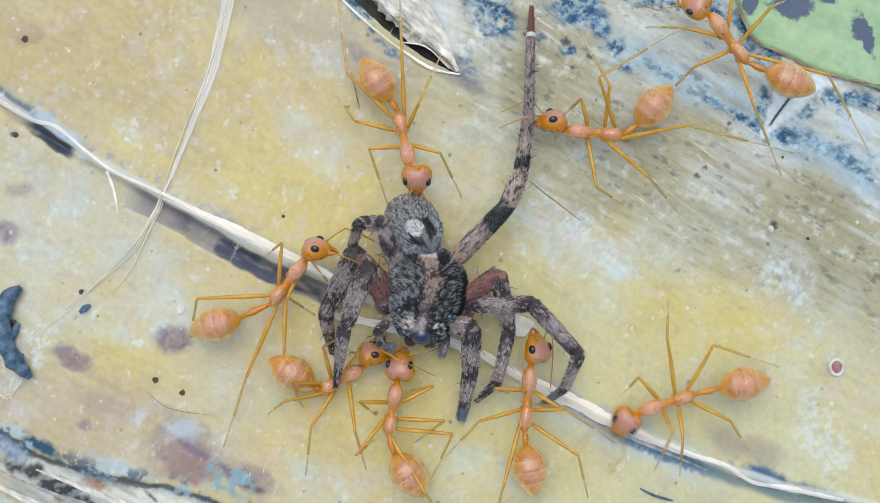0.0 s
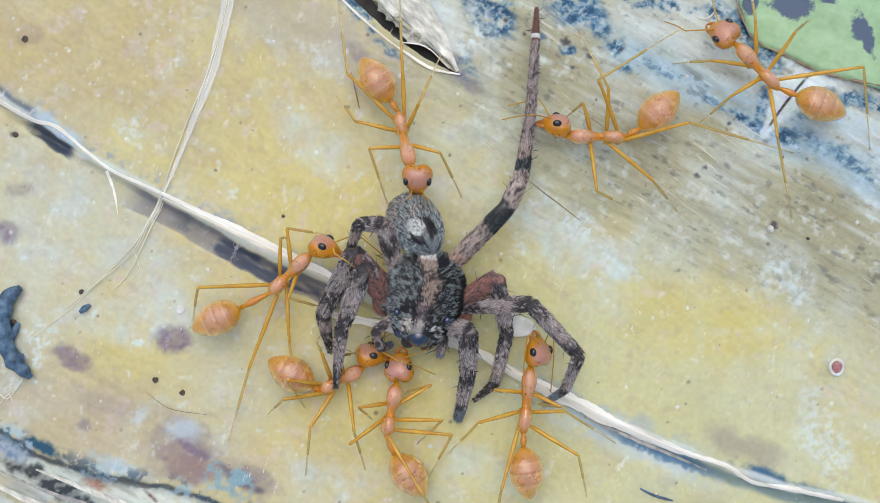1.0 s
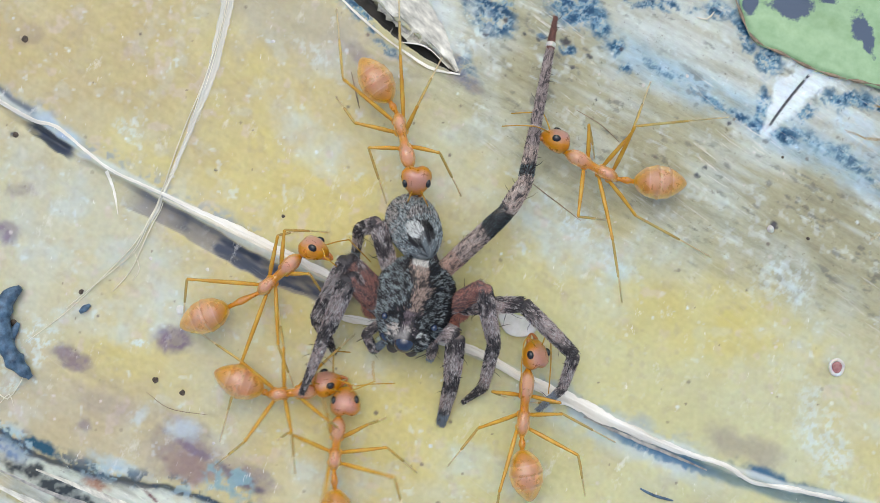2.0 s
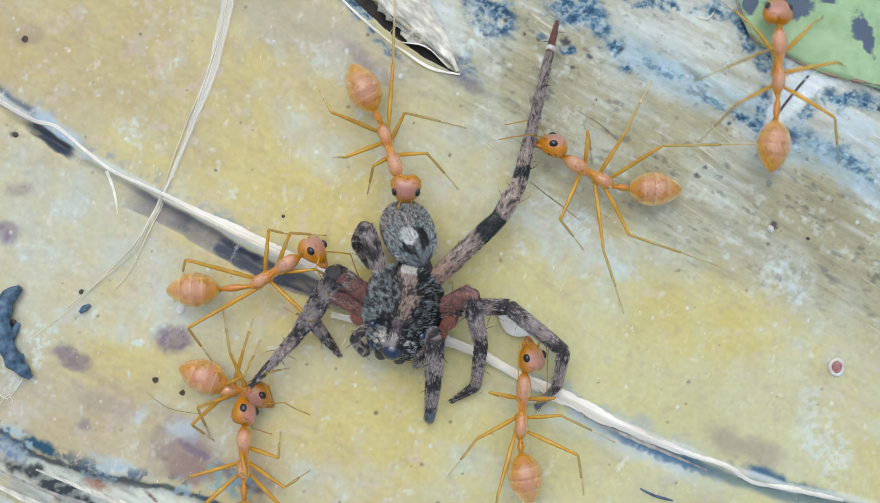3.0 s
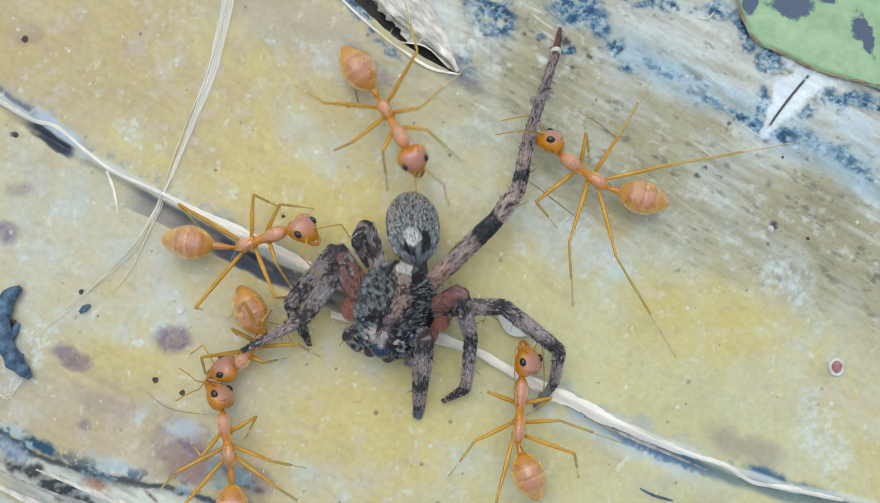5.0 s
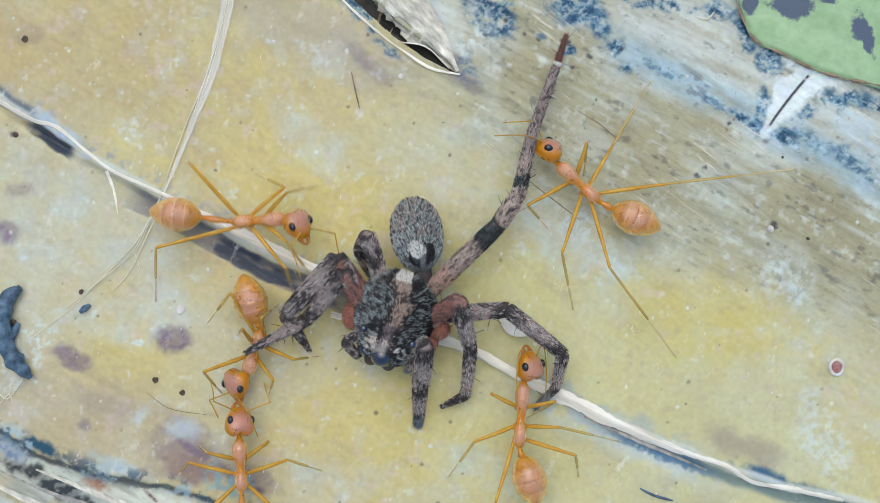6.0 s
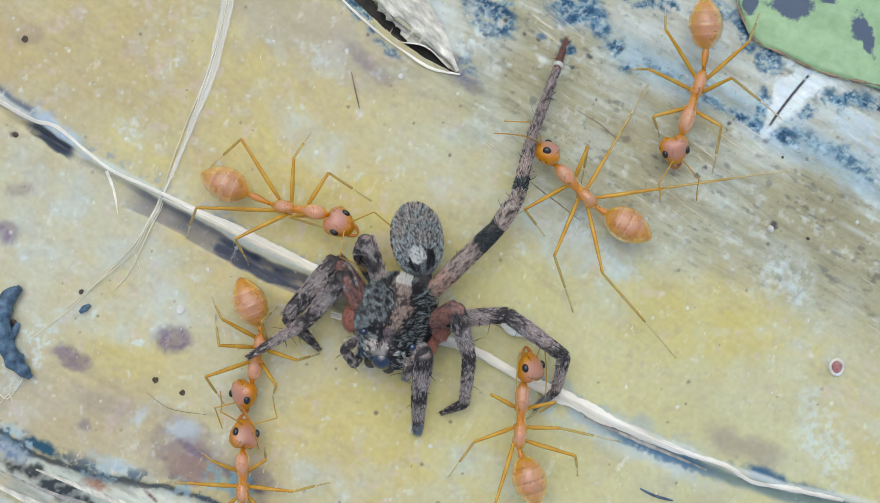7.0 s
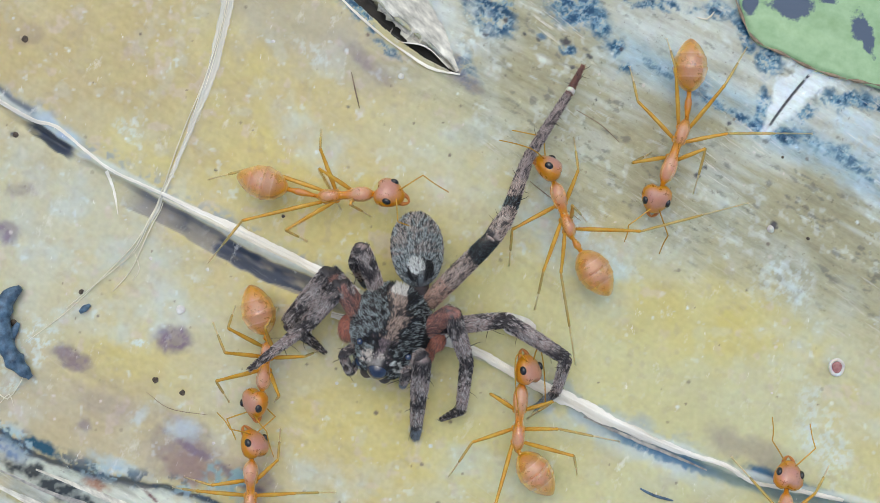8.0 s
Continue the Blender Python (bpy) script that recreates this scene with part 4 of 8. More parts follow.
# ---- motion helpers ----
def glide(keys, t):
    """Value at t of keyed vectors: monotone cubic from key to key."""
    ts, vs = keys
    if t <= ts[0]:
        return vs[0]
    if t >= ts[-1]:
        return vs[-1]
    i = int(np.searchsorted(ts, t, side="right")) - 1
    h = ts[i + 1] - ts[i]
    d = (vs[i + 1] - vs[i]) / h

    def slope(j):
        if j == 0 or j == len(ts) - 1:
            return np.zeros_like(d)
        a = (vs[j] - vs[j - 1]) / (ts[j] - ts[j - 1])
        b = (vs[j + 1] - vs[j]) / (ts[j + 1] - ts[j])
        p = a * b
        return np.where(p > 0, 2 * p / np.where(np.abs(a + b) < 1e-9, 1e-9, a + b), 0.0)

    s = (t - ts[i]) / h
    m0, m1 = slope(i) * h, slope(i + 1) * h
    return vs[i] * (2 * s ** 3 - 3 * s * s + 1) + m0 * (s ** 3 - 2 * s * s + s) + vs[i + 1] * (3 * s * s - 2 * s ** 3) + m1 * (s ** 3 - s * s)


def keyed(rows):
    rows = sorted(rows, key=lambda r: r[0])
    return np.array([r[0] for r in rows]), np.array([r[1] for r in rows], float)


def aimed(base, tip, up=(0.05, 0.08, 1.0)):
    """Rigid pose at base with x towards tip (in millimetres)."""
    x = (Vector(tip) - Vector(base)).normalized()
    y = Vector(up).cross(x)
    if y.length < 1e-4:
        y = Vector((0, 1, 0))
    y.normalize()
    z = x.cross(y)
    m = Matrix((x, y, z)).transposed().to_4x4()
    m.translation = Vector(base) * MM
    return m


TIMES = [round(0.1 * i, 1) for i in range(81)]


# ---- ants ----
HIPS = {"f": 0.40, "m": -0.50, "h": -1.12}
STANCE = {"f": (2.1, 1.7, 3.3, 2.7), "m": (-0.1, 2.5, -0.3, 4.5), "h": (-2.5, 2.1, -4.6, 3.7)}
PHASE = {"fl": 0.0, "mr": 0.03, "hl": 0.06, "fr": 0.14, "ml": 0.17, "hr": 0.20}
ANTS = []


def ant_record(label, heights, feelers, rolls):
    a = {"label": label, "rolls": keyed(rolls), "z": heights, "feelers": feelers, "body": [], "legs": {k: [] for k in PHASE}}
    ANTS.append(a)
    return a


def body(a, t, *v):
    """Jaw tip, head, neck, waist and gaster centre at t."""
    a["body"].append((t, v))


def step(a, leg, t, *v):
    """Knee and foot at t; with none given the leg walks along."""
    a["legs"][leg].append((t, v))


def chain(a, t):
    p = glide(a["keys"], t).reshape(5, 2)
    jaw, head, neck, waist, tail = [Vector((x, y, z)) for (x, y), z in zip(p, a["z"])]
    if (neck - head).length > 1.0:
        neck = head + (neck - head).normalized() * 1.0
    if "reach" in a:
        mid = (neck + waist) / 2
        rear = mid - (neck - waist).normalized() * 1.5 * a["stretch"]
        if (tail - rear).length > a["reach"]:
            tail = rear + (tail - rear).normalized() * a["reach"]
    return [jaw, head, neck, waist, tail]


def trunk(a, t):
    jaw, head, neck, waist, tail = chain(a, t)
    mid = (neck + waist) / 2
    f = (neck - waist).normalized()
    s = Vector((-f.y, f.x, 0)).normalized()
    return mid, f, s


def stance(a, leg, t):
    mid, f, s = trunk(a, t)
    kx, ky, fx, fy = STANCE[leg[0]]
    k = 1 if leg[1] == "l" else -1
    knee, foot = mid + f * kx + s * ky * k, mid + f * fx + s * fy * k
    return Vector((knee.x, knee.y, 2.3)), Vector((foot.x, foot.y, 0.05))


def gait(a, leg, t):
    """Feet stay put, then swing ahead in turn."""
    beat = 0.3
    u = (t + PHASE[leg]) / beat
    i = math.floor(u)
    now, nxt = (max(0.0, min(8.0, (i + j + 0.35) * beat - PHASE[leg])) for j in (0, 1))
    w = float(smooth(0.55, 1.0, u - i))
    foot = stance(a, leg, now)[1].lerp(stance(a, leg, nxt)[1], w)
    foot.z = 0.05 + 0.5 * math.sin(math.pi * w)
    return stance(a, leg, t)[0], foot


def leg_aim(a, leg, t):
    ks = a["legs"][leg]

    def at(k):
        v = k[1]
        return (Vector((v[0], v[1], 2.3)), Vector((v[2], v[3], 0.05))) if v else gait(a, leg, t)

    if not ks:
        return gait(a, leg, t)
    if t <= ks[0][0]:
        return at(ks[0])
    for k, q in zip(ks, ks[1:]):
        if t <= q[0]:
            w = (t - k[0]) / (q[0] - k[0])
            (k0, f0), (k1, f1) = at(k), at(q)
            if k[1] and q[1] and (f1 - f0).length > 0.8:
                w = float(smooth(0.15, 0.85, w))
                foot = f0.lerp(f1, w)
                foot.z += 0.4 * math.sin(math.pi * w)
                return k0.lerp(k1, w), foot
            w = float(smooth(0, 1, w))
            return k0.lerp(k1, w), f0.lerp(f1, w)
    return at(ks[-1])


def hip(a, leg, t):
    mid, f, s = trunk(a, t)
    k = 1 if leg[1] == "l" else -1
    return mid + f * HIPS[leg[0]] * a.get("stretch", 1.0) + s * 0.26 * k - Vector((0, 0, 0.18))


def head_mesh():
    prof = [(-0.82, 0.16), (-0.78, 0.40), (-0.66, 0.62), (-0.45, 0.80), (-0.15, 0.83), (0.15, 0.77), (0.42, 0.63), (0.64, 0.46), (0.80, 0.30), (0.86, 0.12)]
    v, f = loft([(x, 0, 0.04 - 0.10 * max(0, x), r, 0.74 * r) for x, r in prof], 24)
    v = [(x - (0.16 * math.exp(-(y / 0.22) ** 2) if x < -0.5 else 0) * -1, y, z) for x, y, z in v]
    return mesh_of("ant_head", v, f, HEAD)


def jaw_mesh(k):
    pts = spline([(0.62, 0.26 * k, -0.12), (0.86, 0.25 * k, -0.16), (1.04, 0.15 * k, -0.2), (1.15, 0.0, -0.22)], 0.06)
    r = np.linspace(0.17, 0.05, len(pts))
    return mesh_of("ant_jaw", *tube(pts, r, 8), JAW)


def trunk_mesh(stretch):
    prof = [(1.85, 0.12, -0.02), (1.66, 0.14, 0.0), (1.55, 0.22, 0.02), (1.4, 0.33, 0.05), (1.15, 0.41, 0.09), (0.85, 0.42, 0.10), (0.6, 0.38, 0.09), (0.45, 0.33, 0.07), (0.36, 0.30, 0.05), (0.3, 0.285, 0.04), (0.12, 0.25, 0.0),
            (-0.12, 0.235, -0.03), (-0.3, 0.25, -0.03), (-0.36, 0.30, 0.0), (-0.45, 0.32, 0.04), (-0.7, 0.345, 0.07), (-0.95, 0.36, 0.09), (-1.15, 0.34, 0.06), (-1.35, 0.27, 0.0), (-1.5, 0.18, -0.06), (-1.62, 0.11, -0.1)]
    pieces = [loft([(x * stretch, 0, z, r, 0.95 * r) for x, r, z in prof], 20)]
    for x in HIPS.values():
        for k in (1, -1):
            pieces.append(ball((x * stretch, 0.25 * k, -0.16), (0.2, 0.16, 0.2), 10, 6))
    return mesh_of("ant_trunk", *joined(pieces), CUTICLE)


def petiole_mesh(length):
    prof = [(0.0, 0.11), (0.2, 0.12), (0.45, 0.19), (0.62, 0.20), (0.8, 0.13), (1.0, 0.13)]
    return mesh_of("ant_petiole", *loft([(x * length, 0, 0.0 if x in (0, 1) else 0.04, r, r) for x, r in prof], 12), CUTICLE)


def gaster_mesh():
    rows = []
    for i in range(40):
        u = i / 39
        x = 1.4 - 2.85 * u
        r = 0.93 * max(0.02, math.sin(math.pi * min(1.0, 0.015 + 0.975 * u ** 0.9))) ** (0.62 if u < 0.45 else 0.66)
        for edge in (0.27, 0.48, 0.70):
            r *= 1 - 0.055 * math.exp(-((u - edge) / 0.012) ** 2) + 0.035 * math.exp(-((u - edge + 0.045) / 0.04) ** 2)
        rows.append((x, 0, 0.05 * math.sin(math.pi * u), r, 0.9 * r))
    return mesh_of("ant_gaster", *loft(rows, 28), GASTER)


def feeler_mesh(k, fold, reach, spread, length):
    base = Vector((0.52, 0.24 * k, 0.34))
    if fold:
        pts = [base, (1.0, 0.6 * k, 0.32), (0.8, 0.95 * k, 0.25), (-0.5, 1.08 * k, 0.1), (-2.3, 1.0 * k, -0.1)]
        p = spline(pts, 0.1)
    else:
        d = Vector((reach, abs(spread) * k, 0.15)).normalized()
        e = base + d * 1.5
        d2 = Vector((1.0, -0.15 * k, -0.5)).normalized()
        p = list(spline([base, base + d * 0.75 + Vector((0, 0, 0.04)), e], 0.15)) + list(spline([e + d2 * 0.08, e + d2 * length * 0.9, e + d2 * length * 1.9 + Vector((0, 0.1 * k, -0.05))], 0.15))
    return mesh_of("ant_feeler", *tube(p, [0.04 - 0.01 * i / len(p) for i in range(len(p))], 7), SHANK)


def eye_mesh(k):
    v, f = ball((0, 0, 0), (0.25, 0.16, 0.22), 14, 9)
    return mesh_of("ant_eye", [(x + 0.08, y + 0.61 * k, z + 0.32) for x, y, z in v], f, ANT_EYE)


def thigh_mesh(length):
    rows = [(0.0, 0.075), (0.08, 0.10), (0.3, 0.125), (0.6, 0.11), (0.88, 0.08), (0.97, 0.09), (1.0, 0.065)]
    return mesh_of("ant_thigh", *loft([(x * length, 0, 0.10 * math.sin(math.pi * x), r, r) for x, r in rows], 10), SHANK)


def shin_mesh(length):
    rows = [(0.0, 0.06), (0.04, 0.072), (0.25, 0.078), (0.48, 0.074), (0.55, 0.065), (0.57, 0.04)]
    return mesh_of("ant_shin", *loft([(x * length, 0, 0.04 * math.sin(math.pi * x), r, r) for x, r in rows], 9), SHIN)


def foot_mesh(length):
    pts, rad = [], []
    for i in range(13):
        u = 0.56 + 0.44 * i / 12
        pts.append((u * length, 0, 0.04 * math.sin(math.pi * u)))
        rad.append((0.055 - 0.02 * (u - 0.56) / 0.44) * (1 - 0.22 * (i % 3 == 2)))
    claw = [[(length * 0.995, 0, 0), (length + 0.07, 0.05 * k, 0.02), (length + 0.13, 0.06 * k, -0.04)] for k in (1, -1)]
    return mesh_of("ant_foot", *joined([tube(pts, rad, 7)] + [tube(c, [0.025, 0.02, 0.008], 5) for c in claw]), FOOT)


def build_ant(a):
    a["keys"] = keyed(a["body"])
    for ks in a["legs"].values():
        ks.sort(key=lambda r: r[0])
    root = tagged(new("weaver_ant"), a["label"], "ant", "weaver ants at the spider")
    root.empty_display_size = 1 * MM
    a["root"] = root
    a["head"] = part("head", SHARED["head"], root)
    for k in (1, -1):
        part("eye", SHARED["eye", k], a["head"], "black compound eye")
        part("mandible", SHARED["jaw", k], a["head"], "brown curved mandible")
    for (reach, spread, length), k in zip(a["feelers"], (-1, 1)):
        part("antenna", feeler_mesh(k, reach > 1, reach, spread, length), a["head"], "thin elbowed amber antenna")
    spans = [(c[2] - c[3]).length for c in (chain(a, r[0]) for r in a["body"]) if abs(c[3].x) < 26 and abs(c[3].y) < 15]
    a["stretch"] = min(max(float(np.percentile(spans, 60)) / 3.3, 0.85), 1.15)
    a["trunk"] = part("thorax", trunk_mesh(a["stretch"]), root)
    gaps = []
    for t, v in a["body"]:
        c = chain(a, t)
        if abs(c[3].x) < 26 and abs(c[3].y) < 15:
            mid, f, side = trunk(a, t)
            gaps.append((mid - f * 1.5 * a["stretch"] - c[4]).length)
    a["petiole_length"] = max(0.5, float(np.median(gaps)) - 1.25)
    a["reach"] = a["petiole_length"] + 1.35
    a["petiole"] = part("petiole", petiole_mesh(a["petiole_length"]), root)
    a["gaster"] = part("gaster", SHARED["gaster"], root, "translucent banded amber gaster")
    a["limbs"] = {}
    for leg, ks in a["legs"].items():
        l1, l2 = [], []
        for t, v in ks:
            if v:
                h, k, f = hip(a, leg, t), Vector((v[0], v[1], 2.3)), Vector((v[2], v[3], 0.05))
                l1.append((k - h).length)
                l2.append((f - k).length)
        base = {"f": (2.2, 3.0), "m": (2.6, 3.5), "h": (3.2, 4.6)}[leg[0]]
        n1 = min(max(float(np.percentile(l1, 75)), base[0] * 0.8), base[0] * 1.45) if l1 else base[0]
        n2 = min(max(float(np.percentile(l2, 80)), base[1] * 0.75), base[1] * 1.6) if l2 else base[1]
        thigh = part("upper_leg", thigh_mesh(n1), root)
        shin = part("lower_leg", shin_mesh(n2), root)
        part("foot", foot_mesh(n2), shin, "pale slender clawed foot")
        a["limbs"][leg] = (n1, n2, thigh, shin)


def pose_ant(a, t):
    """The pose of each part at t, in the ant's own space."""
    jaw, head, neck, waist, tail = chain(a, t)
    mid, f, s = trunk(a, t)
    tip = mid + f * 1.75 * a["stretch"]
    pull = (head - tip) * max(0.0, 1 - 0.78 / max((head - tip).length, 1e-3))
    mid, head, jaw = mid + pull * 0.6, head - pull * 0.4, jaw - pull * 0.4
    root = aimed((mid.x, mid.y, 0), (mid.x + f.x, mid.y + f.y, 0))
    inv = root.inverted()
    out = {a["root"]: root}
    out[a["trunk"]] = inv @ aimed(mid, mid + (neck - waist))
    out[a["head"]] = inv @ aimed(head, jaw) @ pose(0, 0, 0, float(glide(a["rolls"], t)))
    d = (waist - tail).normalized()
    rear = mid - f * 1.5 * a["stretch"]
    stalk = tail + d * 1.32 - rear
    tail = tail - stalk * (1 - min(1.0, a["petiole_length"] * 1.04 / max(stalk.length, 1e-3)))
    out[a["gaster"]] = inv @ aimed(tail, tail + d)
    out[a["petiole"]] = inv @ aimed(rear, tail + d * 1.32)
    for leg, (n1, n2, thigh, shin) in a["limbs"].items():
        h = hip(a, leg, t) + pull * 0.6
        knee, foot = leg_aim(a, leg, t)
        way = foot - h
        dist = min(max(way.length, abs(n1 - n2) * 1.05 + 0.05), (n1 + n2) * 0.998)
        way.normalize()
        along = (n1 * n1 - n2 * n2 + dist * dist) / (2 * dist)
        rise = math.sqrt(max(0.0, n1 * n1 - along * along))
        c = h + way * along
        side = (knee - c) - way * (knee - c).dot(way)
        if side.length < 1e-4:
            side = Vector((0, 0, 1))
        kn = c + side.normalized() * rise
        out[thigh] = inv @ aimed(h, kn)
        out[shin] = inv @ aimed(kn, h + way * dist)
    return out


SHARED = {"head": head_mesh(), "gaster": gaster_mesh()}
for side in (1, -1):
    SHARED["eye", side] = eye_mesh(side)
    SHARED["jaw", side] = jaw_mesh(side)

# each ant: jaw tip, head, neck, waist and gaster; then knees and feet
nipping = ant_record("orange weaver ant biting the spider's rounded abdomen", (2.6, 3.0, 2.2, 1.9, 1.9), [(0.5, -0.2, 0.9), (0.6, 0.3, 0.9)], [(0, 0), (8, 0)])
body(nipping, 0, -1.27, 2.90, -1.23, 3.91, -1.73, 4.80, -2.32, 7.71, -3.44, 9.30)
body(nipping, 1, -1.24, 2.90, -1.20, 3.91, -1.73, 4.80, -2.32, 7.71, -3.44, 9.30)
body(nipping, 1.5, -1.21, 2.90, -1.17, 3.91, -1.70, 4.80, -2.32, 7.71, -3.44, 9.30)
body(nipping, 1.7, -1.21, 2.84, -1.17, 3.85, -1.70, 4.77, -2.32, 7.71, -3.44, 9.30)
body(nipping, 2.8, -1.69, 2.72, -1.71, 3.67, -2.19, 4.59, -2.99, 7.32, -3.90, 9.15)
body(nipping, 3, -1.84, 2.42, -1.80, 3.36, -2.40, 4.28, -3.26, 7.10, -4.15, 8.87)
body(nipping, 3.5, -1.87, 2.05, -1.92, 3.09, -2.46, 3.98, -3.54, 6.89, -4.39, 8.57)
body(nipping, 4, -2.05, 2.27, -2.19, 3.24, -2.70, 4.10, -3.78, 7.10, -4.73, 8.72)
body(nipping, 4.5, -1.99, 2.48, -2.16, 3.46, -2.70, 4.34, -3.84, 7.16, -4.79, 8.78)
body(nipping, 4.7, -2.17, 2.11, -2.40, 3.09, -2.73, 3.98, -3.84, 7.19, -4.63, 8.78)
body(nipping, 5.25, 0.03, 6.74, -0.57, 7.45, -1.18, 8.14, -3.17, 10.30, -4.39, 11.22)
body(nipping, 5.8, 0.33, 13.98, -0.42, 13.61, -1.34, 13.36, -3.93, 13.05, -5.40, 12.53)
body(nipping, 5.92, 3.50, 17.46, 2.88, 17.06, 2.00, 16.79, -0.58, 16.55, -2.04, 16.10)
body(nipping, 6.05, 3.50, 20.77, 2.88, 20.37, 2.00, 20.11, -0.58, 19.88, -2.04, 19.43)
body(nipping, 8, 3.50, 20.77, 2.88, 20.37, 2.00, 20.11, -0.58, 19.88, -2.04, 19.43)
step(nipping, "fl", 0, -0.42, 5.34, 1.19, 3.06)
step(nipping, "fl", 1.7, -0.42, 5.34, 1.19, 3.06)
step(nipping, "fl", 3, -0.88, 5.09, 0.97, 3.53)
step(nipping, "fl", 3.5, -0.88, 5.09, 1.38, 3.00)
step(nipping, "fl", 4.3, -0.88, 5.09, 0.66, 3.69)
step(nipping, "fl", 4.5, -1.24, 5.46, -1.06, 3.84)
step(nipping, "fl", 4.7, -1.33, 5.46, -1.12, 3.75)
step(nipping, "fl", 5)
step(nipping, "fr", 0, -2.79, 5.76, -2.94, 2.69)
step(nipping, "fr", 1.7, -2.79, 5.76, -2.94, 2.69)
step(nipping, "fr", 3, -3.61, 4.18, -4.03, 3.22)
step(nipping, "fr", 3.5, -3.61, 4.18, -4.25, 3.06)
step(nipping, "fr", 4.7, -3.76, 4.79, -4.19, 3.22)
step(nipping, "fr", 5)
step(nipping, "ml", 0, -0.88, 8.58, 0.03, 10.88)
step(nipping, "ml", 1.7, -0.88, 8.58, 0.03, 10.88)
step(nipping, "ml", 3, -0.73, 7.16, 1.44, 6.88)
step(nipping, "ml", 3.5, -0.88, 6.76, 3.16, 6.88)
step(nipping, "ml", 4.7, -0.88, 6.85, 4.56, 6.62)
step(nipping, "ml", 5)
step(nipping, "mr", 0, -4.61, 7.07, -5.75, 8.69)
step(nipping, "mr", 1.7, -4.61, 7.07, -5.75, 8.69)
step(nipping, "mr", 3, -4.37, 5.40, -5.91, 5.25)
step(nipping, "mr", 3.5, -5.58, 5.25, -7.47, 4.47)
step(nipping, "mr", 4.7, -4.37, 5.64, -6.53, 5.25)
step(nipping, "mr", 5)
step(nipping, "hl", 0, -2.06, 10.55, -2.25, 14.16)
step(nipping, "hl", 1.7, -2.06, 10.55, -2.25, 14.16)
step(nipping, "hl", 2.8, -2.43, 10.55, -2.47, 14.16)
step(nipping, "hl", 3.5, -2.85, 9.95, -2.72, 13.84)
step(nipping, "hl", 4.7, -2.91, 9.64, -2.72, 13.69)
step(nipping, "hl", 5)
step(nipping, "hr", 0, -5.06, 9.64, -5.66, 13.84)
step(nipping, "hr", 1.7, -5.06, 9.64, -5.66, 13.84)
step(nipping, "hr", 2.8, -5.58, 7.82, -6.69, 9.00)
step(nipping, "hr", 3.5, -5.58, 7.52, -7.00, 9.16)
step(nipping, "hr", 4.7, -5.43, 7.37, -6.69, 8.69)
step(nipping, "hr", 5)
hauling = ant_record("orange weaver ant gripping the spider's outstretched leg", (2.0, 1.9, 1.8, 1.8, 1.9), [(0.3, -0.6, 0.9), (0.5, 0.5, 0.9)], [(0, 60), (8, 60)])
body(hauling, 0, 5.05, 7.15, 6.07, 7.10, 6.84, 6.50, 10.20, 6.26, 11.83, 8.08)
body(hauling, 0.5, 5.11, 7.15, 6.13, 6.95, 6.90, 6.35, 10.20, 6.20, 11.95, 7.96)
body(hauling, 1, 5.21, 7.19, 6.28, 6.89, 6.99, 6.20, 10.32, 6.14, 12.07, 7.80)
body(hauling, 1.3, 5.27, 7.12, 6.34, 6.77, 7.05, 6.04, 10.26, 5.80, 12.22, 7.10)
body(hauling, 1.5, 5.51, 6.88, 6.49, 6.19, 7.20, 5.43, 10.26, 4.37, 12.59, 5.06)
body(hauling, 1.7, 5.36, 6.64, 6.37, 6.13, 7.11, 5.28, 10.01, 3.97, 12.35, 3.87)
body(hauling, 2.8, 4.99, 6.33, 6.04, 5.91, 6.75, 5.07, 9.49, 3.54, 11.68, 3.51)
body(hauling, 3, 5.05, 6.09, 6.10, 5.79, 6.81, 5.01, 9.59, 3.42, 11.68, 3.38)
body(hauling, 3.5, 5.15, 6.03, 6.19, 5.73, 6.84, 4.88, 9.65, 3.36, 11.68, 3.23)
body(hauling, 4, 4.84, 6.55, 5.91, 6.13, 6.59, 5.28, 9.34, 3.66, 11.25, 3.35)
body(hauling, 4.5, 4.99, 6.45, 5.98, 6.16, 6.69, 5.28, 9.19, 3.54, 11.13, 3.14)
body(hauling, 4.7, 4.96, 6.39, 5.98, 6.10, 6.62, 5.28, 9.19, 3.54, 11.10, 3.11)
body(hauling, 5.8, 4.90, 6.03, 5.82, 5.64, 6.50, 4.76, 8.85, 2.63, 10.85, 1.92)
body(hauling, 6, 4.90, 5.97, 5.82, 5.55, 6.44, 4.70, 8.79, 2.56, 10.64, 1.77)
body(hauling, 6.5, 4.90, 5.97, 5.76, 5.52, 6.38, 4.67, 8.58, 2.38, 10.43, 1.52)
body(hauling, 7, 4.90, 5.88, 5.73, 5.40, 6.38, 4.58, 8.58, 2.32, 10.21, 1.40)
body(hauling, 7.5, 4.87, 5.88, 5.79, 5.46, 6.38, 4.58, 8.52, 2.38, 10.15, 1.40)
body(hauling, 7.7, 4.93, 5.82, 5.79, 5.37, 6.35, 4.46, 8.43, 2.32, 10.12, 1.01)
body(hauling, 8, 4.99, 5.27, 5.85, 4.57, 6.23, 3.66, 7.20, 0.70, 8.63, -1.49)
step(hauling, "fr", 0, 7.46, 8.07, 6.91, 7.59)
step(hauling, "fr", 1.2, 7.46, 7.98, 7.00, 7.44)
step(hauling, "fr", 1.5, 8.07, 7.07, 8.69, 5.25)
step(hauling, "fr", 2.8, 7.98, 6.46, 8.47, 4.88)
step(hauling, "fr", 3.5, 8.01, 6.40, 8.47, 4.88)
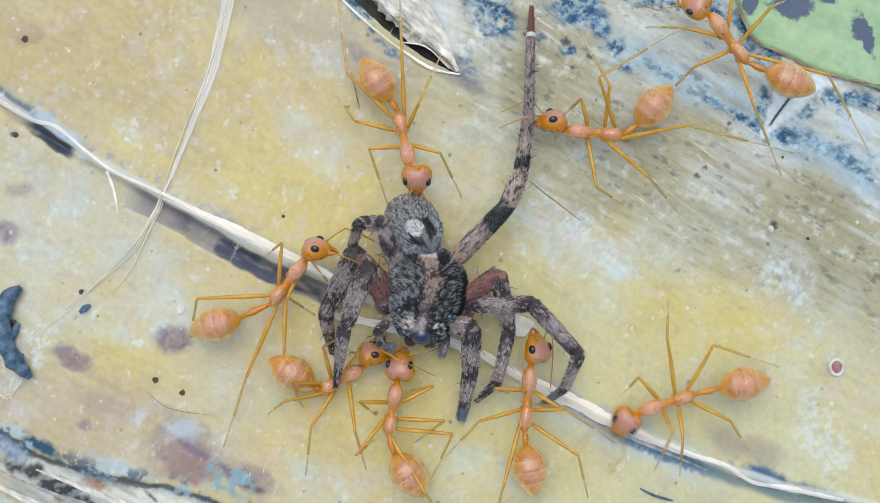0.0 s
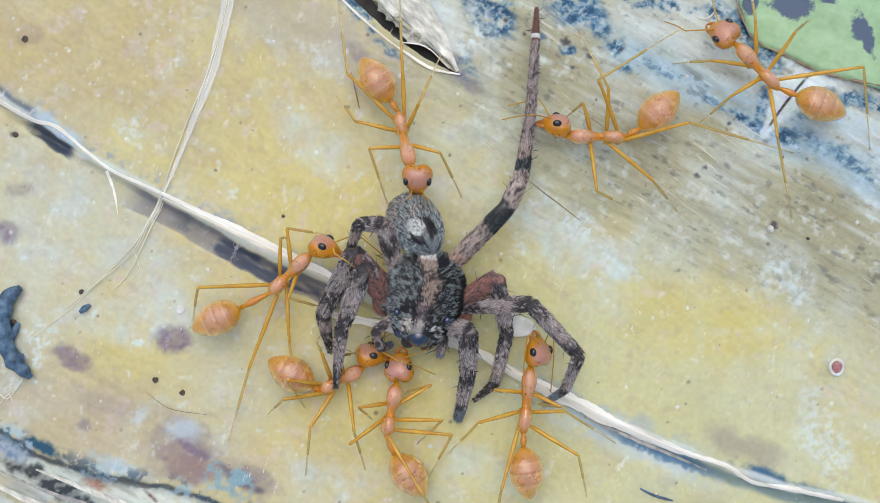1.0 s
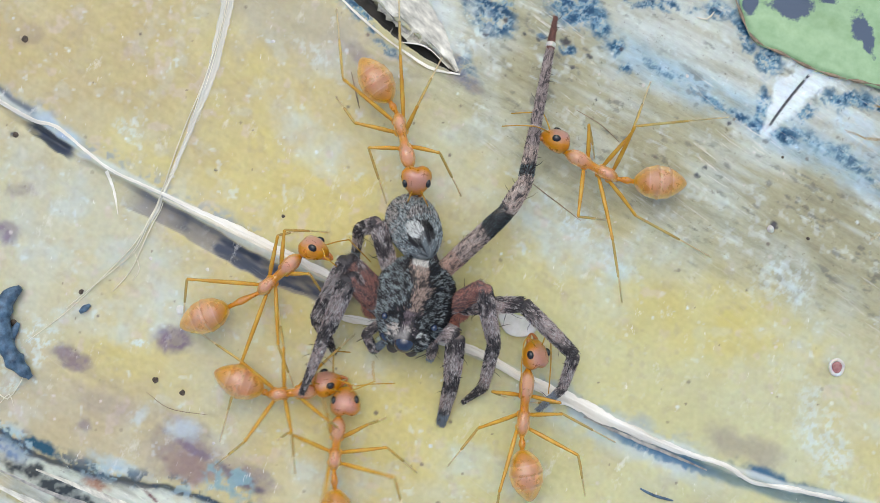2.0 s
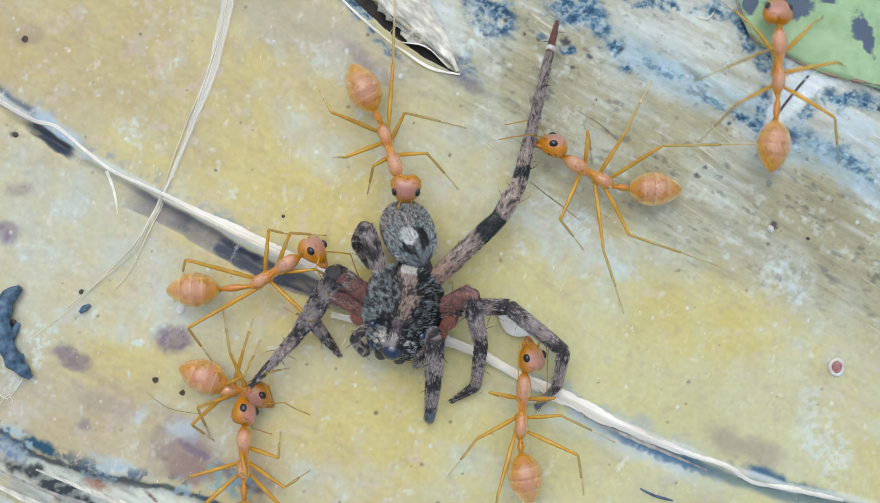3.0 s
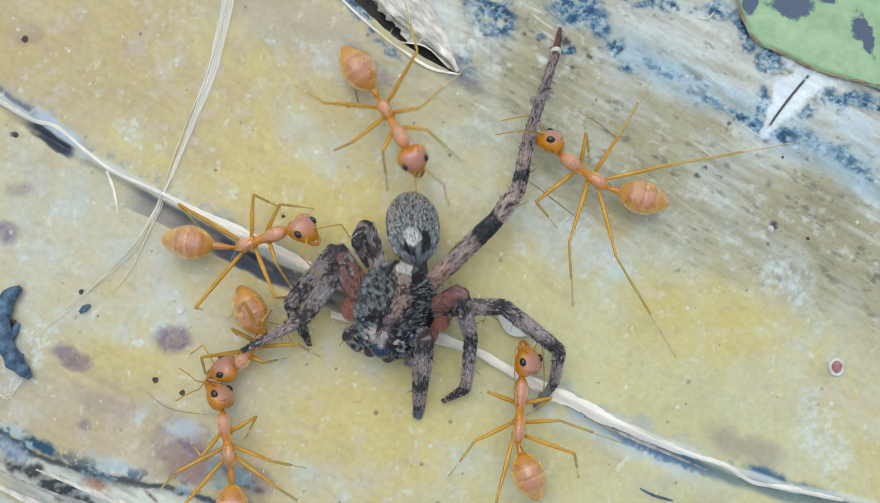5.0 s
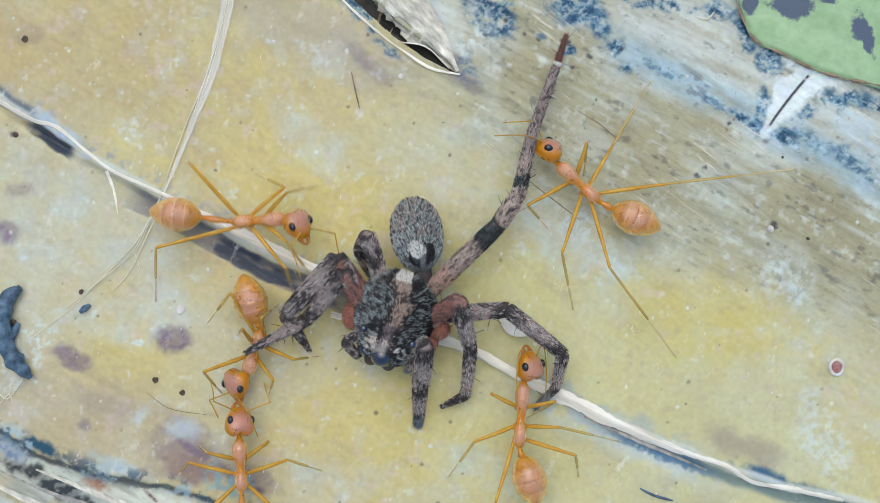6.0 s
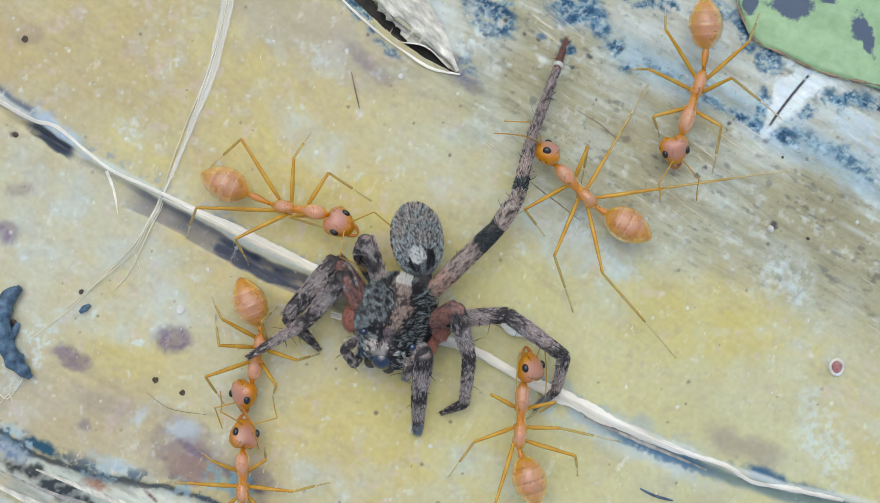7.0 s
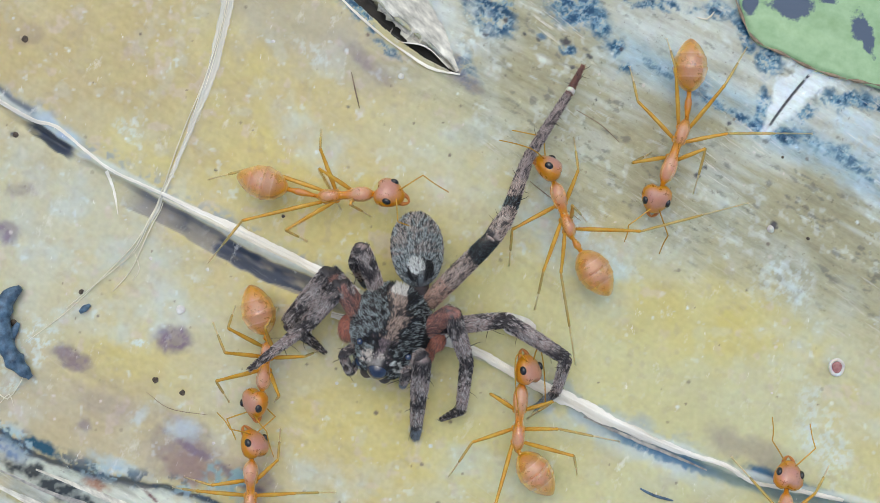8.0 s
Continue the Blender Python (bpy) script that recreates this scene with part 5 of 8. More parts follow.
step(hauling, "fr", 4.5, 8.07, 6.55, 8.41, 4.94)
step(hauling, "fr", 5.8, 8.01, 6.00, 8.00, 4.25)
step(hauling, "fr", 7.5, 7.91, 5.55, 7.84, 3.69)
step(hauling, "fr", 8, 7.52, 4.49, 7.44, 6.34)
step(hauling, "mr", 0, 8.92, 8.73, 7.78, 12.19)
step(hauling, "mr", 1.2, 8.92, 8.73, 7.78, 12.19)
step(hauling, "mr", 1.5, 9.83, 7.52, 10.03, 6.19)
step(hauling, "mr", 1.7, 10.04, 6.16, 11.69, 9.38)
step(hauling, "mr", 2.8, 9.83, 6.16, 11.75, 9.56)
step(hauling, "mr", 4.7, 9.58, 6.16, 11.75, 9.56)
step(hauling, "mr", 7.6, 9.73, 6.16, 11.75, 9.56)
step(hauling, "mr", 8, 8.98, 2.52, 8.06, 1.66)
step(hauling, "hr", 0, 10.34, 9.79, 13.47, 12.44)
step(hauling, "hr", 1.2, 10.34, 9.79, 13.47, 12.44)
step(hauling, "hr", 1.5, 11.25, 6.76, 15.03, 7.75)
step(hauling, "hr", 1.7, 11.55, 6.16, 15.81, 7.59)
step(hauling, "hr", 2.8, 12.77, 5.25, 17.69, 5.94)
step(hauling, "hr", 3.5, 12.98, 5.25, 20.59, 6.34)
step(hauling, "hr", 4.7, 12.77, 5.09, 20.59, 6.34)
step(hauling, "hr", 5.8, 12.16, 3.82, 20.12, 4.62)
step(hauling, "hr", 7.6, 12.01, 3.28, 20.12, 4.62)
step(hauling, "hr", 8, 10.80, 1.39, 17.12, 2.69)
step(hauling, "fl", 0, 8.43, 3.73, 10.19, 2.59)
step(hauling, "fl", 1.2, 8.43, 3.73, 10.19, 2.59)
step(hauling, "fl", 1.5, 8.07, 1.91, 10.03, 1.97)
step(hauling, "fl", 1.7, 7.76, 1.82, 9.41, 1.88)
step(hauling, "fl", 2.8, 6.55, 1.70, 8.00, 0.25)
step(hauling, "fl", 3.5, 6.46, 1.67, 7.38, -0.84)
step(hauling, "fl", 4, 6.40, 1.76, 7.38, -0.75)
step(hauling, "fl", 4.5, 5.55, 2.82, 6.75, 1.34)
step(hauling, "fl", 5.8, 5.03, 2.52, 5.97, 1.34)
step(hauling, "fl", 7.6, 4.82, 2.30, 5.75, 0.72)
step(hauling, "fl", 8, 4.06, 1.21, 3.84, -0.75)
step(hauling, "ml", 0, 11.10, 4.03, 13.22, 2.19)
step(hauling, "ml", 1.2, 11.10, 4.03, 13.22, 2.19)
step(hauling, "ml", 1.7, 9.28, 1.46, 10.12, -2.81)
step(hauling, "ml", 2.8, 8.82, -0.06, 10.25, -3.50)
step(hauling, "ml", 4, 8.67, 0.09, 10.25, -3.81)
step(hauling, "ml", 4.4, 7.22, 0.55, 7.38, -2.88)
step(hauling, "ml", 5.8, 6.85, -0.36, 7.38, -3.19)
step(hauling, "ml", 7.5, 6.40, -0.52, 7.38, -3.34)
step(hauling, "ml", 7.8, 6.00, -0.67, 6.12, -2.25)
step(hauling, "ml", 8, 5.79, -0.67, 5.28, -3.19)
step(hauling, "hl", 0, 12.46, 6.37, 19.62, 5.50)
step(hauling, "hl", 1.2, 12.46, 6.37, 19.62, 5.50)
step(hauling, "hl", 1.7, 11.71, 1.76, 15.03, -0.22)
step(hauling, "hl", 2.8, 11.55, 1.00, 15.19, -0.69)
step(hauling, "hl", 3.5, 11.71, 0.85, 17.75, -1.62)
step(hauling, "hl", 4, 11.55, 0.85, 17.75, -1.69)
step(hauling, "hl", 4.4, 9.95, -0.67, 13.16, -5.94)
step(hauling, "hl", 7.6, 9.34, -1.43, 13.16, -5.94)
step(hauling, "hl", 8, 6.91, -2.94, 7.53, -6.31)
wandering = ant_record("orange weaver ant hurrying past on long legs", (1.8, 2.1, 2.1, 2.1, 2.2), [(0.6, -0.5, 0.9), (0.6, 0.5, 0.9)], [(0, 0), (8, 0)])
body(wandering, 0, 13.16, 13.68, 13.86, 13.38, 14.78, 12.71, 16.75, 10.13, 19.01, 9.20)
body(wandering, 0.5, 13.46, 14.74, 14.02, 14.23, 14.63, 13.32, 16.36, 11.04, 18.95, 9.66)
body(wandering, 0.8, 14.23, 13.22, 14.72, 12.95, 15.84, 11.80, 17.97, 9.36, 19.98, 8.68)
body(wandering, 1, 14.68, 12.30, 15.39, 11.80, 16.60, 10.67, 18.36, 8.82, 20.59, 7.93)
body(wandering, 1.3, 15.75, 13.07, 16.36, 12.34, 17.36, 11.04, 18.73, 8.91, 20.53, 7.99)
body(wandering, 1.5, 18.35, 15.35, 18.67, 14.38, 19.09, 13.17, 19.95, 10.73, 20.77, 9.05)
body(wandering, 1.7, 19.41, 19.48, 19.49, 18.33, 19.79, 17.12, 20.40, 14.38, 20.89, 13.15)
body(wandering, 2.1, 20.03, 23.75, 20.10, 22.74, 20.25, 21.53, 20.71, 18.49, 21.13, 16.64)
body(wandering, 3.5, 27.96, 18.25, 28.92, 17.88, 29.98, 17.57, 33.32, 16.66, 35.71, 16.03)
body(wandering, 4.3, 20.03, 7.88, 21.01, 8.60, 22.07, 9.06, 25.11, 10.58, 27.51, 11.17)
body(wandering, 4.4, 13.61, 8.64, 14.78, 9.36, 15.99, 10.28, 19.03, 11.34, 21.13, 11.78)
body(wandering, 4.5, 7.36, 10.78, 8.24, 11.19, 9.15, 11.95, 12.50, 12.25, 14.61, 12.84)
body(wandering, 4.6, 2.63, 14.59, 3.38, 14.99, 4.44, 15.60, 7.63, 16.05, 9.90, 16.49)
body(wandering, 4.75, -4.40, 18.87, -3.62, 19.25, -2.55, 19.85, 0.64, 20.31, 2.92, 20.59)
body(wandering, 8, -4.40, 18.87, -3.62, 19.25, -2.55, 19.85, 0.64, 20.31, 2.92, 20.59)
step(wandering, "hl", 0, 17.01, 7.82, 18.94, 4.31)
step(wandering, "hl", 0.4, 17.16, 8.13, 18.88, 4.31)
step(wandering, "hl", 0.6, 17.01, 8.13, 19.50, 1.97)
step(wandering, "hl", 1.2, 18.53, 6.31, 19.56, 1.97)
step(wandering, "hl", 1.5, 18.38, 6.31, 19.56, 1.97)
step(wandering, "hl", 1.6)
step(wandering, "hr", 0, 21.71, 9.95, 23.78, 5.72)
step(wandering, "hr", 1.3, 22.32, 9.34, 23.94, 5.72)
step(wandering, "hr", 1.5)
arriving = ant_record("orange weaver ant with jaws lowered, walking in", (1.2, 1.7, 1.9, 2.0, 2.2), [(0.5, -0.5, 0.7), (0.7, 0.4, 0.8)], [(0, 0), (8, 0)])
body(arriving, 0, 34.34, 3.63, 35.03, 3.45, 36.00, 3.29, 39.46, 3.14, 41.48, 2.98)
body(arriving, 1.7, 28.18, 4.55, 29.07, 4.37, 30.06, 4.21, 33.37, 3.44, 35.71, 3.13)
body(arriving, 2.3, 21.11, 8.86, 21.43, 7.89, 21.83, 6.65, 23.02, 3.44, 23.56, 0.85)
body(arriving, 2.8, 19.51, 11.94, 19.38, 10.70, 19.33, 9.54, 19.18, 6.18, 18.83, 3.07)
body(arriving, 3, 18.43, 14.25, 18.37, 13.08, 18.47, 11.83, 18.33, 8.46, 18.04, 5.71)
body(arriving, 3.2, 17.57, 15.63, 17.61, 14.37, 17.71, 13.05, 17.60, 9.53, 17.40, 6.86)
body(arriving, 3.3, 16.80, 18.71, 16.84, 17.51, 16.95, 16.25, 16.99, 12.73, 16.79, 9.96)
body(arriving, 3.4, 16.03, 21.48, 16.08, 20.27, 16.19, 18.99, 16.26, 15.47, 16.12, 12.54)
body(arriving, 3.6, 14.34, 26.09, 14.55, 25.00, 14.66, 23.72, 15.10, 20.34, 15.06, 17.25)
body(arriving, 5.5, 14.65, 21.17, 14.70, 21.95, 14.82, 22.80, 15.25, 25.82, 15.36, 27.88)
body(arriving, 6.2, 14.18, 14.71, 14.70, 15.53, 15.27, 16.40, 16.93, 19.12, 18.10, 21.19)
body(arriving, 6.3, 14.49, 11.78, 14.86, 12.93, 15.43, 13.81, 17.23, 16.08, 18.40, 17.55)
body(arriving, 6.4, 9.26, 9.63, 9.84, 10.79, 10.85, 11.58, 13.12, 12.73, 15.36, 13.60)
body(arriving, 6.5, 9.57, 7.78, 9.96, 9.17, 10.79, 10.06, 13.27, 11.97, 14.91, 13.76)
body(arriving, 6.6, 11.41, 7.17, 11.65, 8.65, 12.07, 9.69, 13.88, 11.97, 15.06, 14.21)
body(arriving, 6.8, 12.95, 4.40, 12.96, 5.65, 13.35, 6.71, 14.28, 10.14, 14.30, 12.24)
body(arriving, 7, 13.05, 3.78, 12.72, 5.50, 13.29, 6.58, 14.43, 10.14, 14.36, 12.33)
body(arriving, 7.3, 11.94, 3.02, 12.04, 4.58, 12.83, 5.67, 14.04, 8.92, 13.79, 11.54)
body(arriving, 7.5, 11.97, 2.77, 11.92, 4.28, 12.68, 5.43, 13.88, 8.92, 13.73, 11.48)
body(arriving, 7.7, 11.94, 2.52, 11.74, 3.85, 12.47, 5.06, 13.58, 8.40, 13.60, 11.17)
body(arriving, 8, 11.51, 1.48, 11.74, 2.84, 12.29, 4.05, 13.49, 7.40, 13.54, 10.20)
step(arriving, "hl", 6.6)
step(arriving, "hl", 6.9, 15.80, 10.70, 17.84, 13.38)
step(arriving, "hl", 7.7, 15.65, 10.25, 17.94, 13.12)
step(arriving, "hl", 8, 15.34, 9.04, 17.06, 11.34)
step(arriving, "hr", 6.6)
step(arriving, "hr", 6.9, 12.62, 11.46, 12.53, 13.53)
step(arriving, "hr", 7.7, 12.31, 10.86, 12.22, 12.75)
step(arriving, "hr", 8, 12.62, 10.25, 12.62, 11.81)
step(arriving, "ml", 6.6)
step(arriving, "ml", 6.9, 16.25, 8.58, 18.94, 7.44)
step(arriving, "ml", 7.5, 15.95, 7.67, 20.50, 6.50)
step(arriving, "ml", 8, 15.65, 6.55, 20.66, 6.56)
step(arriving, "mr", 6.6)
step(arriving, "mr", 6.9, 11.71, 9.64, 10.50, 10.09)
step(arriving, "mr", 7.7, 10.95, 8.67, 10.50, 9.94)
step(arriving, "mr", 8, 10.34, 8.28, 10.56, 10.25)
step(arriving, "fl", 6.6)
step(arriving, "fl", 6.9, 14.89, 7.07, 15.19, 4.31)
step(arriving, "fl", 7.5, 14.13, 6.31, 14.50, 4.62)
step(arriving, "fl", 8, 13.83, 5.40, 14.09, 3.22)
step(arriving, "fr", 6.6)
step(arriving, "fr", 6.9, 11.55, 7.22, 12.22, 6.34)
step(arriving, "fr", 7.5, 10.95, 6.31, 12.06, 5.41)
step(arriving, "fr", 8, 10.49, 4.79, 11.75, 5.50)
tugging = ant_record("orange weaver ant pulling at the spider's rear legs", (2.6, 2.4, 2.1, 1.9, 1.9), [(0.4, -0.9, 0.9), (0.7, 0.9, 0.9)], [(0, -60), (0.3, -50), (0.5, -45), (1, -60), (2.8, -60), (3, -50), (3.5, -15), (4, 0), (4.7, -20), (5.8, -30), (6, -35), (6.5, 0), (7.2, 0), (7.5, -55), (7.7, -50), (8, -15)])
body(tugging, 0, -5.41, 0.24, -6.57, 0.18, -7.27, -0.43, -9.57, -3.26, -12.44, -4.09)
body(tugging, 0.25, -5.86, -0.21, -7.00, 0.06, -7.72, -0.52, -9.72, -3.05, -12.62, -3.96)
body(tugging, 0.5, -5.56, -0.82, -6.54, -0.42, -7.42, -0.91, -9.72, -2.96, -12.74, -3.84)
body(tugging, 0.75, -5.32, -0.21, -6.33, 0.00, -7.27, -0.43, -9.66, -2.74, -12.50, -3.78)
body(tugging, 1, -5.20, 0.03, -6.18, 0.24, -7.11, -0.12, -9.57, -2.50, -12.26, -3.72)
body(tugging, 1.5, -5.32, -0.21, -6.33, 0.24, -7.27, -0.12, -9.72, -2.50, -12.38, -3.87)
body(tugging, 1.7, -5.41, -0.21, -6.54, 0.15, -7.36, -0.12, -9.88, -2.50, -12.56, -3.81)
body(tugging, 2.8, -6.16, -0.30, -7.09, 0.18, -8.03, -0.36, -10.64, -2.19, -13.63, -2.56)
body(tugging, 3, -5.86, -0.82, -6.78, 0.09, -7.88, -0.36, -10.49, -2.04, -13.60, -2.10)
body(tugging, 3.5, -5.71, -0.82, -6.87, 0.09, -8.03, 0.03, -10.64, -1.28, -13.60, -1.65)
body(tugging, 4, -6.01, -0.36, -7.24, 0.15, -8.33, 0.18, -10.79, -0.52, -13.75, -0.73)
body(tugging, 4.5, -6.16, 0.54, -7.39, 0.85, -8.48, 1.00, -10.94, 0.00, -13.90, -0.24)
body(tugging, 4.7, -6.22, 0.54, -7.30, 1.39, -8.48, 1.22, -11.10, 0.09, -13.81, 0.15)
body(tugging, 5.8, -6.61, -0.51, -7.69, 0.33, -8.79, 0.70, -11.10, 0.49, -13.44, 1.37)
body(tugging, 6, -6.92, 0.24, -7.69, 1.45, -8.64, 1.76, -11.10, 1.62, -14.36, 2.01)
body(tugging, 6.2, -5.26, 2.11, -6.18, 2.67, -7.11, 2.98, -9.57, 2.68, -12.47, 3.60)
body(tugging, 6.5, -4.20, 1.00, -5.21, 1.67, -6.11, 2.13, -8.96, 2.53, -11.55, 3.60)
body(tugging, 7, -4.35, 0.91, -5.42, 1.54, -6.29, 2.07, -9.05, 2.53, -11.65, 3.66)
body(tugging, 7.3, -4.35, 1.60, -5.27, 2.51, -6.05, 2.74, -8.81, 2.84, -11.55, 3.96)
body(tugging, 7.5, -3.75, 1.90, -4.97, 2.88, -5.90, 3.13, -8.51, 2.99, -11.25, 4.05)
body(tugging, 7.7, -2.54, 1.75, -3.69, 2.30, -4.62, 2.28, -7.29, 2.32, -10.12, 3.54)
body(tugging, 8, -1.33, 2.66, -2.70, 3.12, -3.62, 3.13, -6.83, 2.99, -9.63, 3.75)
step(tugging, "hl", 0, -12.71, -2.70, -13.88, -4.75)
step(tugging, "hl", 0.9, -12.71, -2.24, -13.72, -3.81)
step(tugging, "hl", 1.7, -13.31, -1.88, -14.25, -3.97)
step(tugging, "hl", 2.8, -14.01, -0.82, -14.34, -1.31)
step(tugging, "hl", 3.5, -13.92, -0.52, -14.34, -3.97)
step(tugging, "hl", 4.2, -14.07, 1.15, -14.34, 0.25)
step(tugging, "hl", 4.7, -13.77, 1.91, -13.56, 0.88)
step(tugging, "hl", 5.6, -11.64, 2.06, -10.44, 1.50)
step(tugging, "hl", 6.1)
step(tugging, "hl", 6.45, -11.28, 5.82, -12.78, 4.69)
step(tugging, "hl", 7.4, -10.80, 6.31, -12.78, 4.69)
step(tugging, "hl", 7.7, -9.98, 5.55, -12.47, 4.62)
step(tugging, "hl", 8, -10.07, 4.85, -12.88, 4.00)
step(tugging, "hr", 0, -12.01, -7.34, -12.09, -11.00)
step(tugging, "hr", 0.7, -11.40, -6.58, -12.09, -11.78)
step(tugging, "hr", 1.7, -11.95, -6.73, -12.31, -11.31)
step(tugging, "hr", 2.8, -11.34, -3.09, -12.62, -6.00)
step(tugging, "hr", 3.5, -11.49, -3.34, -13.25, -6.00)
step(tugging, "hr", 4.2, -13.62, -3.40, -14.34, -6.94)
step(tugging, "hr", 4.7, -12.40, -2.49, -13.25, -3.66)
step(tugging, "hr", 5.6, -11.64, -0.21, -12.94, -1.00)
step(tugging, "hr", 6, -14.68, -0.21, -15.81, -2.72)
step(tugging, "hr", 6.3)
step(tugging, "hr", 6.5, -12.80, 1.39, -14.19, 0.50)
step(tugging, "hr", 7.5, -12.55, 2.21, -14.03, 1.03)
step(tugging, "hr", 7.8, -11.80, 1.30, -12.94, -0.38)
step(tugging, "hr", 8, -11.04, 1.21, -12.88, -0.62)
step(tugging, "mr", 0, -9.01, -5.67, -7.94, -8.34)
step(tugging, "mr", 1.7, -9.28, -5.82, -7.94, -8.25)
step(tugging, "mr", 2.8, -8.92, -1.73, -8.72, -3.12)
step(tugging, "mr", 3.5, -8.92, -1.58, -8.41, -3.19)
step(tugging, "mr", 4.5, -11.40, -2.18, -11.62, -2.56)
step(tugging, "mr", 4.7, -9.67, -0.97, -8.09, -2.56)
step(tugging, "mr", 5.8, -7.25, -0.82, -7.00, -2.09)
step(tugging, "mr", 6.2)
step(tugging, "mr", 6.5, -10.34, 0.55, -10.66, -0.75)
step(tugging, "mr", 7.5, -10.43, 1.00, -10.59, -0.69)
step(tugging, "mr", 7.8, -9.98, 0.39, -10.38, -0.84)
step(tugging, "mr", 8, -6.94, 1.91, -7.38, 0.56)
step(tugging, "ml", 0, -8.61, -0.67, -9.66, -0.22)
step(tugging, "ml", 1.7, -8.46, 0.85, -7.78, 1.19)
step(tugging, "ml", 2.8, -8.92, 1.46, -8.25, 0.88)
step(tugging, "ml", 3.8, -9.92, 2.30, -8.25, 1.81)
step(tugging, "ml", 4.7, -10.04, 3.12, -8.72, 2.19)
step(tugging, "ml", 5.6, -8.46, 2.43, -9.66, 3.62)
step(tugging, "ml", 6, -8.61, 2.97, -10.28, 4.31)
step(tugging, "ml", 6.2)
step(tugging, "ml", 6.5, -8.01, 4.85, -7.38, 6.50)
step(tugging, "ml", 7.5, -7.76, 5.09, -7.00, 6.66)
step(tugging, "ml", 7.8, -6.73, 4.73, -6.75, 6.50)
step(tugging, "ml", 8, -6.25, 5.03, -6.62, 6.75)
step(tugging, "fl", 0, -9.37, -0.27, -5.28, -2.88)
step(tugging, "fl", 0.4, -9.22, -0.67, -5.44, -3.03)
step(tugging, "fl", 1, -8.01, 0.70, -6.06, 0.88)
step(tugging, "fl", 1.7, -8.01, 1.30, -6.22, 1.12)
step(tugging, "fl", 2.8, -7.40, 1.15, -6.38, 0.88)
step(tugging, "fl", 3.8, -7.01, 3.12, -5.28, 1.19)
step(tugging, "fl", 4.7, -8.01, 2.52, -7.00, 2.44)
step(tugging, "fl", 5.8, -8.31, 2.67, -7.62, 1.81)
step(tugging, "fl", 6.2)
step(tugging, "fl", 6.5, -6.28, 3.88, -3.88, 2.84)
step(tugging, "fl", 7.2, -6.28, 3.94, -3.88, 2.84)
step(tugging, "fl", 7.5, -5.94, 4.73, -4.50, 3.69)
step(tugging, "fl", 7.7, -5.58, 4.12, -4.34, 3.12)
step(tugging, "fl", 8, -5.49, 3.88, -5.53, 2.38)
step(tugging, "fr", 0, -7.85, -2.18, -7.00, -3.50)
step(tugging, "fr", 0.9, -8.01, -1.12, -6.00, -3.25)
step(tugging, "fr", 1.7, -7.85, -1.27, -6.06, -3.12)
step(tugging, "fr", 2.8, -6.79, -0.82, -4.50, -4.12)
step(tugging, "fr", 3, -6.79, -0.82, -4.03, -2.41)
step(tugging, "fr", 3.5, -7.40, -0.67, -5.75, -2.25)
step(tugging, "fr", 4.7, -8.92, -0.97, -7.94, -2.72)
step(tugging, "fr", 5.8, -7.25, -0.97, -7.31, -2.41)
step(tugging, "fr", 6.2)
step(tugging, "fr", 6.5, -7.19, 1.09, -5.12, 0.25)
step(tugging, "fr", 7.5, -7.40, 2.21, -7.00, 2.12)
step(tugging, "fr", 8, -4.37, 2.21, -3.88, 1.97)
anchoring = ant_record("orange weaver ant pinned under the spider's front leg", (1.0, 1.2, 1.2, 1.3, 1.5), [(0.5, -0.9, 1.3), (0.3, 0.8, 1.0)], [(0, -60), (1.7, -60), (3, 40), (8, 40)])
body(anchoring, 0, -2.59, -5.68, -3.75, -5.66, -4.43, -6.52, -6.51, -7.62, -8.86, -6.13)
body(anchoring, 1, -2.59, -5.68, -3.82, -5.72, -4.49, -6.58, -6.51, -7.62, -8.92, -6.13)
body(anchoring, 1.5, -2.75, -6.08, -3.88, -6.12, -4.58, -6.77, -6.73, -7.65, -9.01, -6.19)
body(anchoring, 1.7, -3.45, -6.39, -4.49, -6.68, -5.29, -7.20, -7.34, -7.68, -9.47, -6.34)
body(anchoring, 2.2, -6.29, -7.16, -7.35, -7.45, -8.28, -7.81, -10.11, -7.90, -11.77, -7.42)
body(anchoring, 2.8, -9.22, -8.33, -9.72, -7.60, -10.28, -7.14, -11.34, -7.44, -12.63, -7.11)
body(anchoring, 3, -9.53, -8.54, -10.12, -7.91, -10.28, -7.45, -11.18, -7.50, -12.84, -6.80)
body(anchoring, 3.3, -11.07, -9.47, -10.83, -8.68, -10.34, -7.91, -10.82, -7.13, -12.38, -6.56)
body(anchoring, 3.5, -11.54, -9.78, -11.14, -8.89, -10.43, -8.12, -10.88, -7.07, -12.29, -6.44)
body(anchoring, 4, -11.60, -9.78, -11.05, -8.83, -10.28, -7.75, -10.57, -6.36, -11.40, -4.90)
body(anchoring, 4.5, -13.33, -6.48, -11.81, -6.52, -10.58, -6.06, -9.71, -4.92, -10.24, -3.37)
body(anchoring, 4.7, -13.39, -6.39, -11.88, -6.37, -10.68, -5.91, -9.71, -4.82, -10.33, -3.34)
body(anchoring, 5.8, -11.38, -8.08, -11.26, -7.14, -10.12, -5.91, -9.89, -4.52, -10.45, -2.67)
body(anchoring, 6.5, -10.92, -8.27, -10.83, -7.45, -10.06, -6.37, -9.65, -4.42, -10.05, -2.57)
body(anchoring, 7, -10.92, -8.85, -10.74, -7.85, -9.97, -6.52, -9.71, -4.42, -10.39, -2.76)
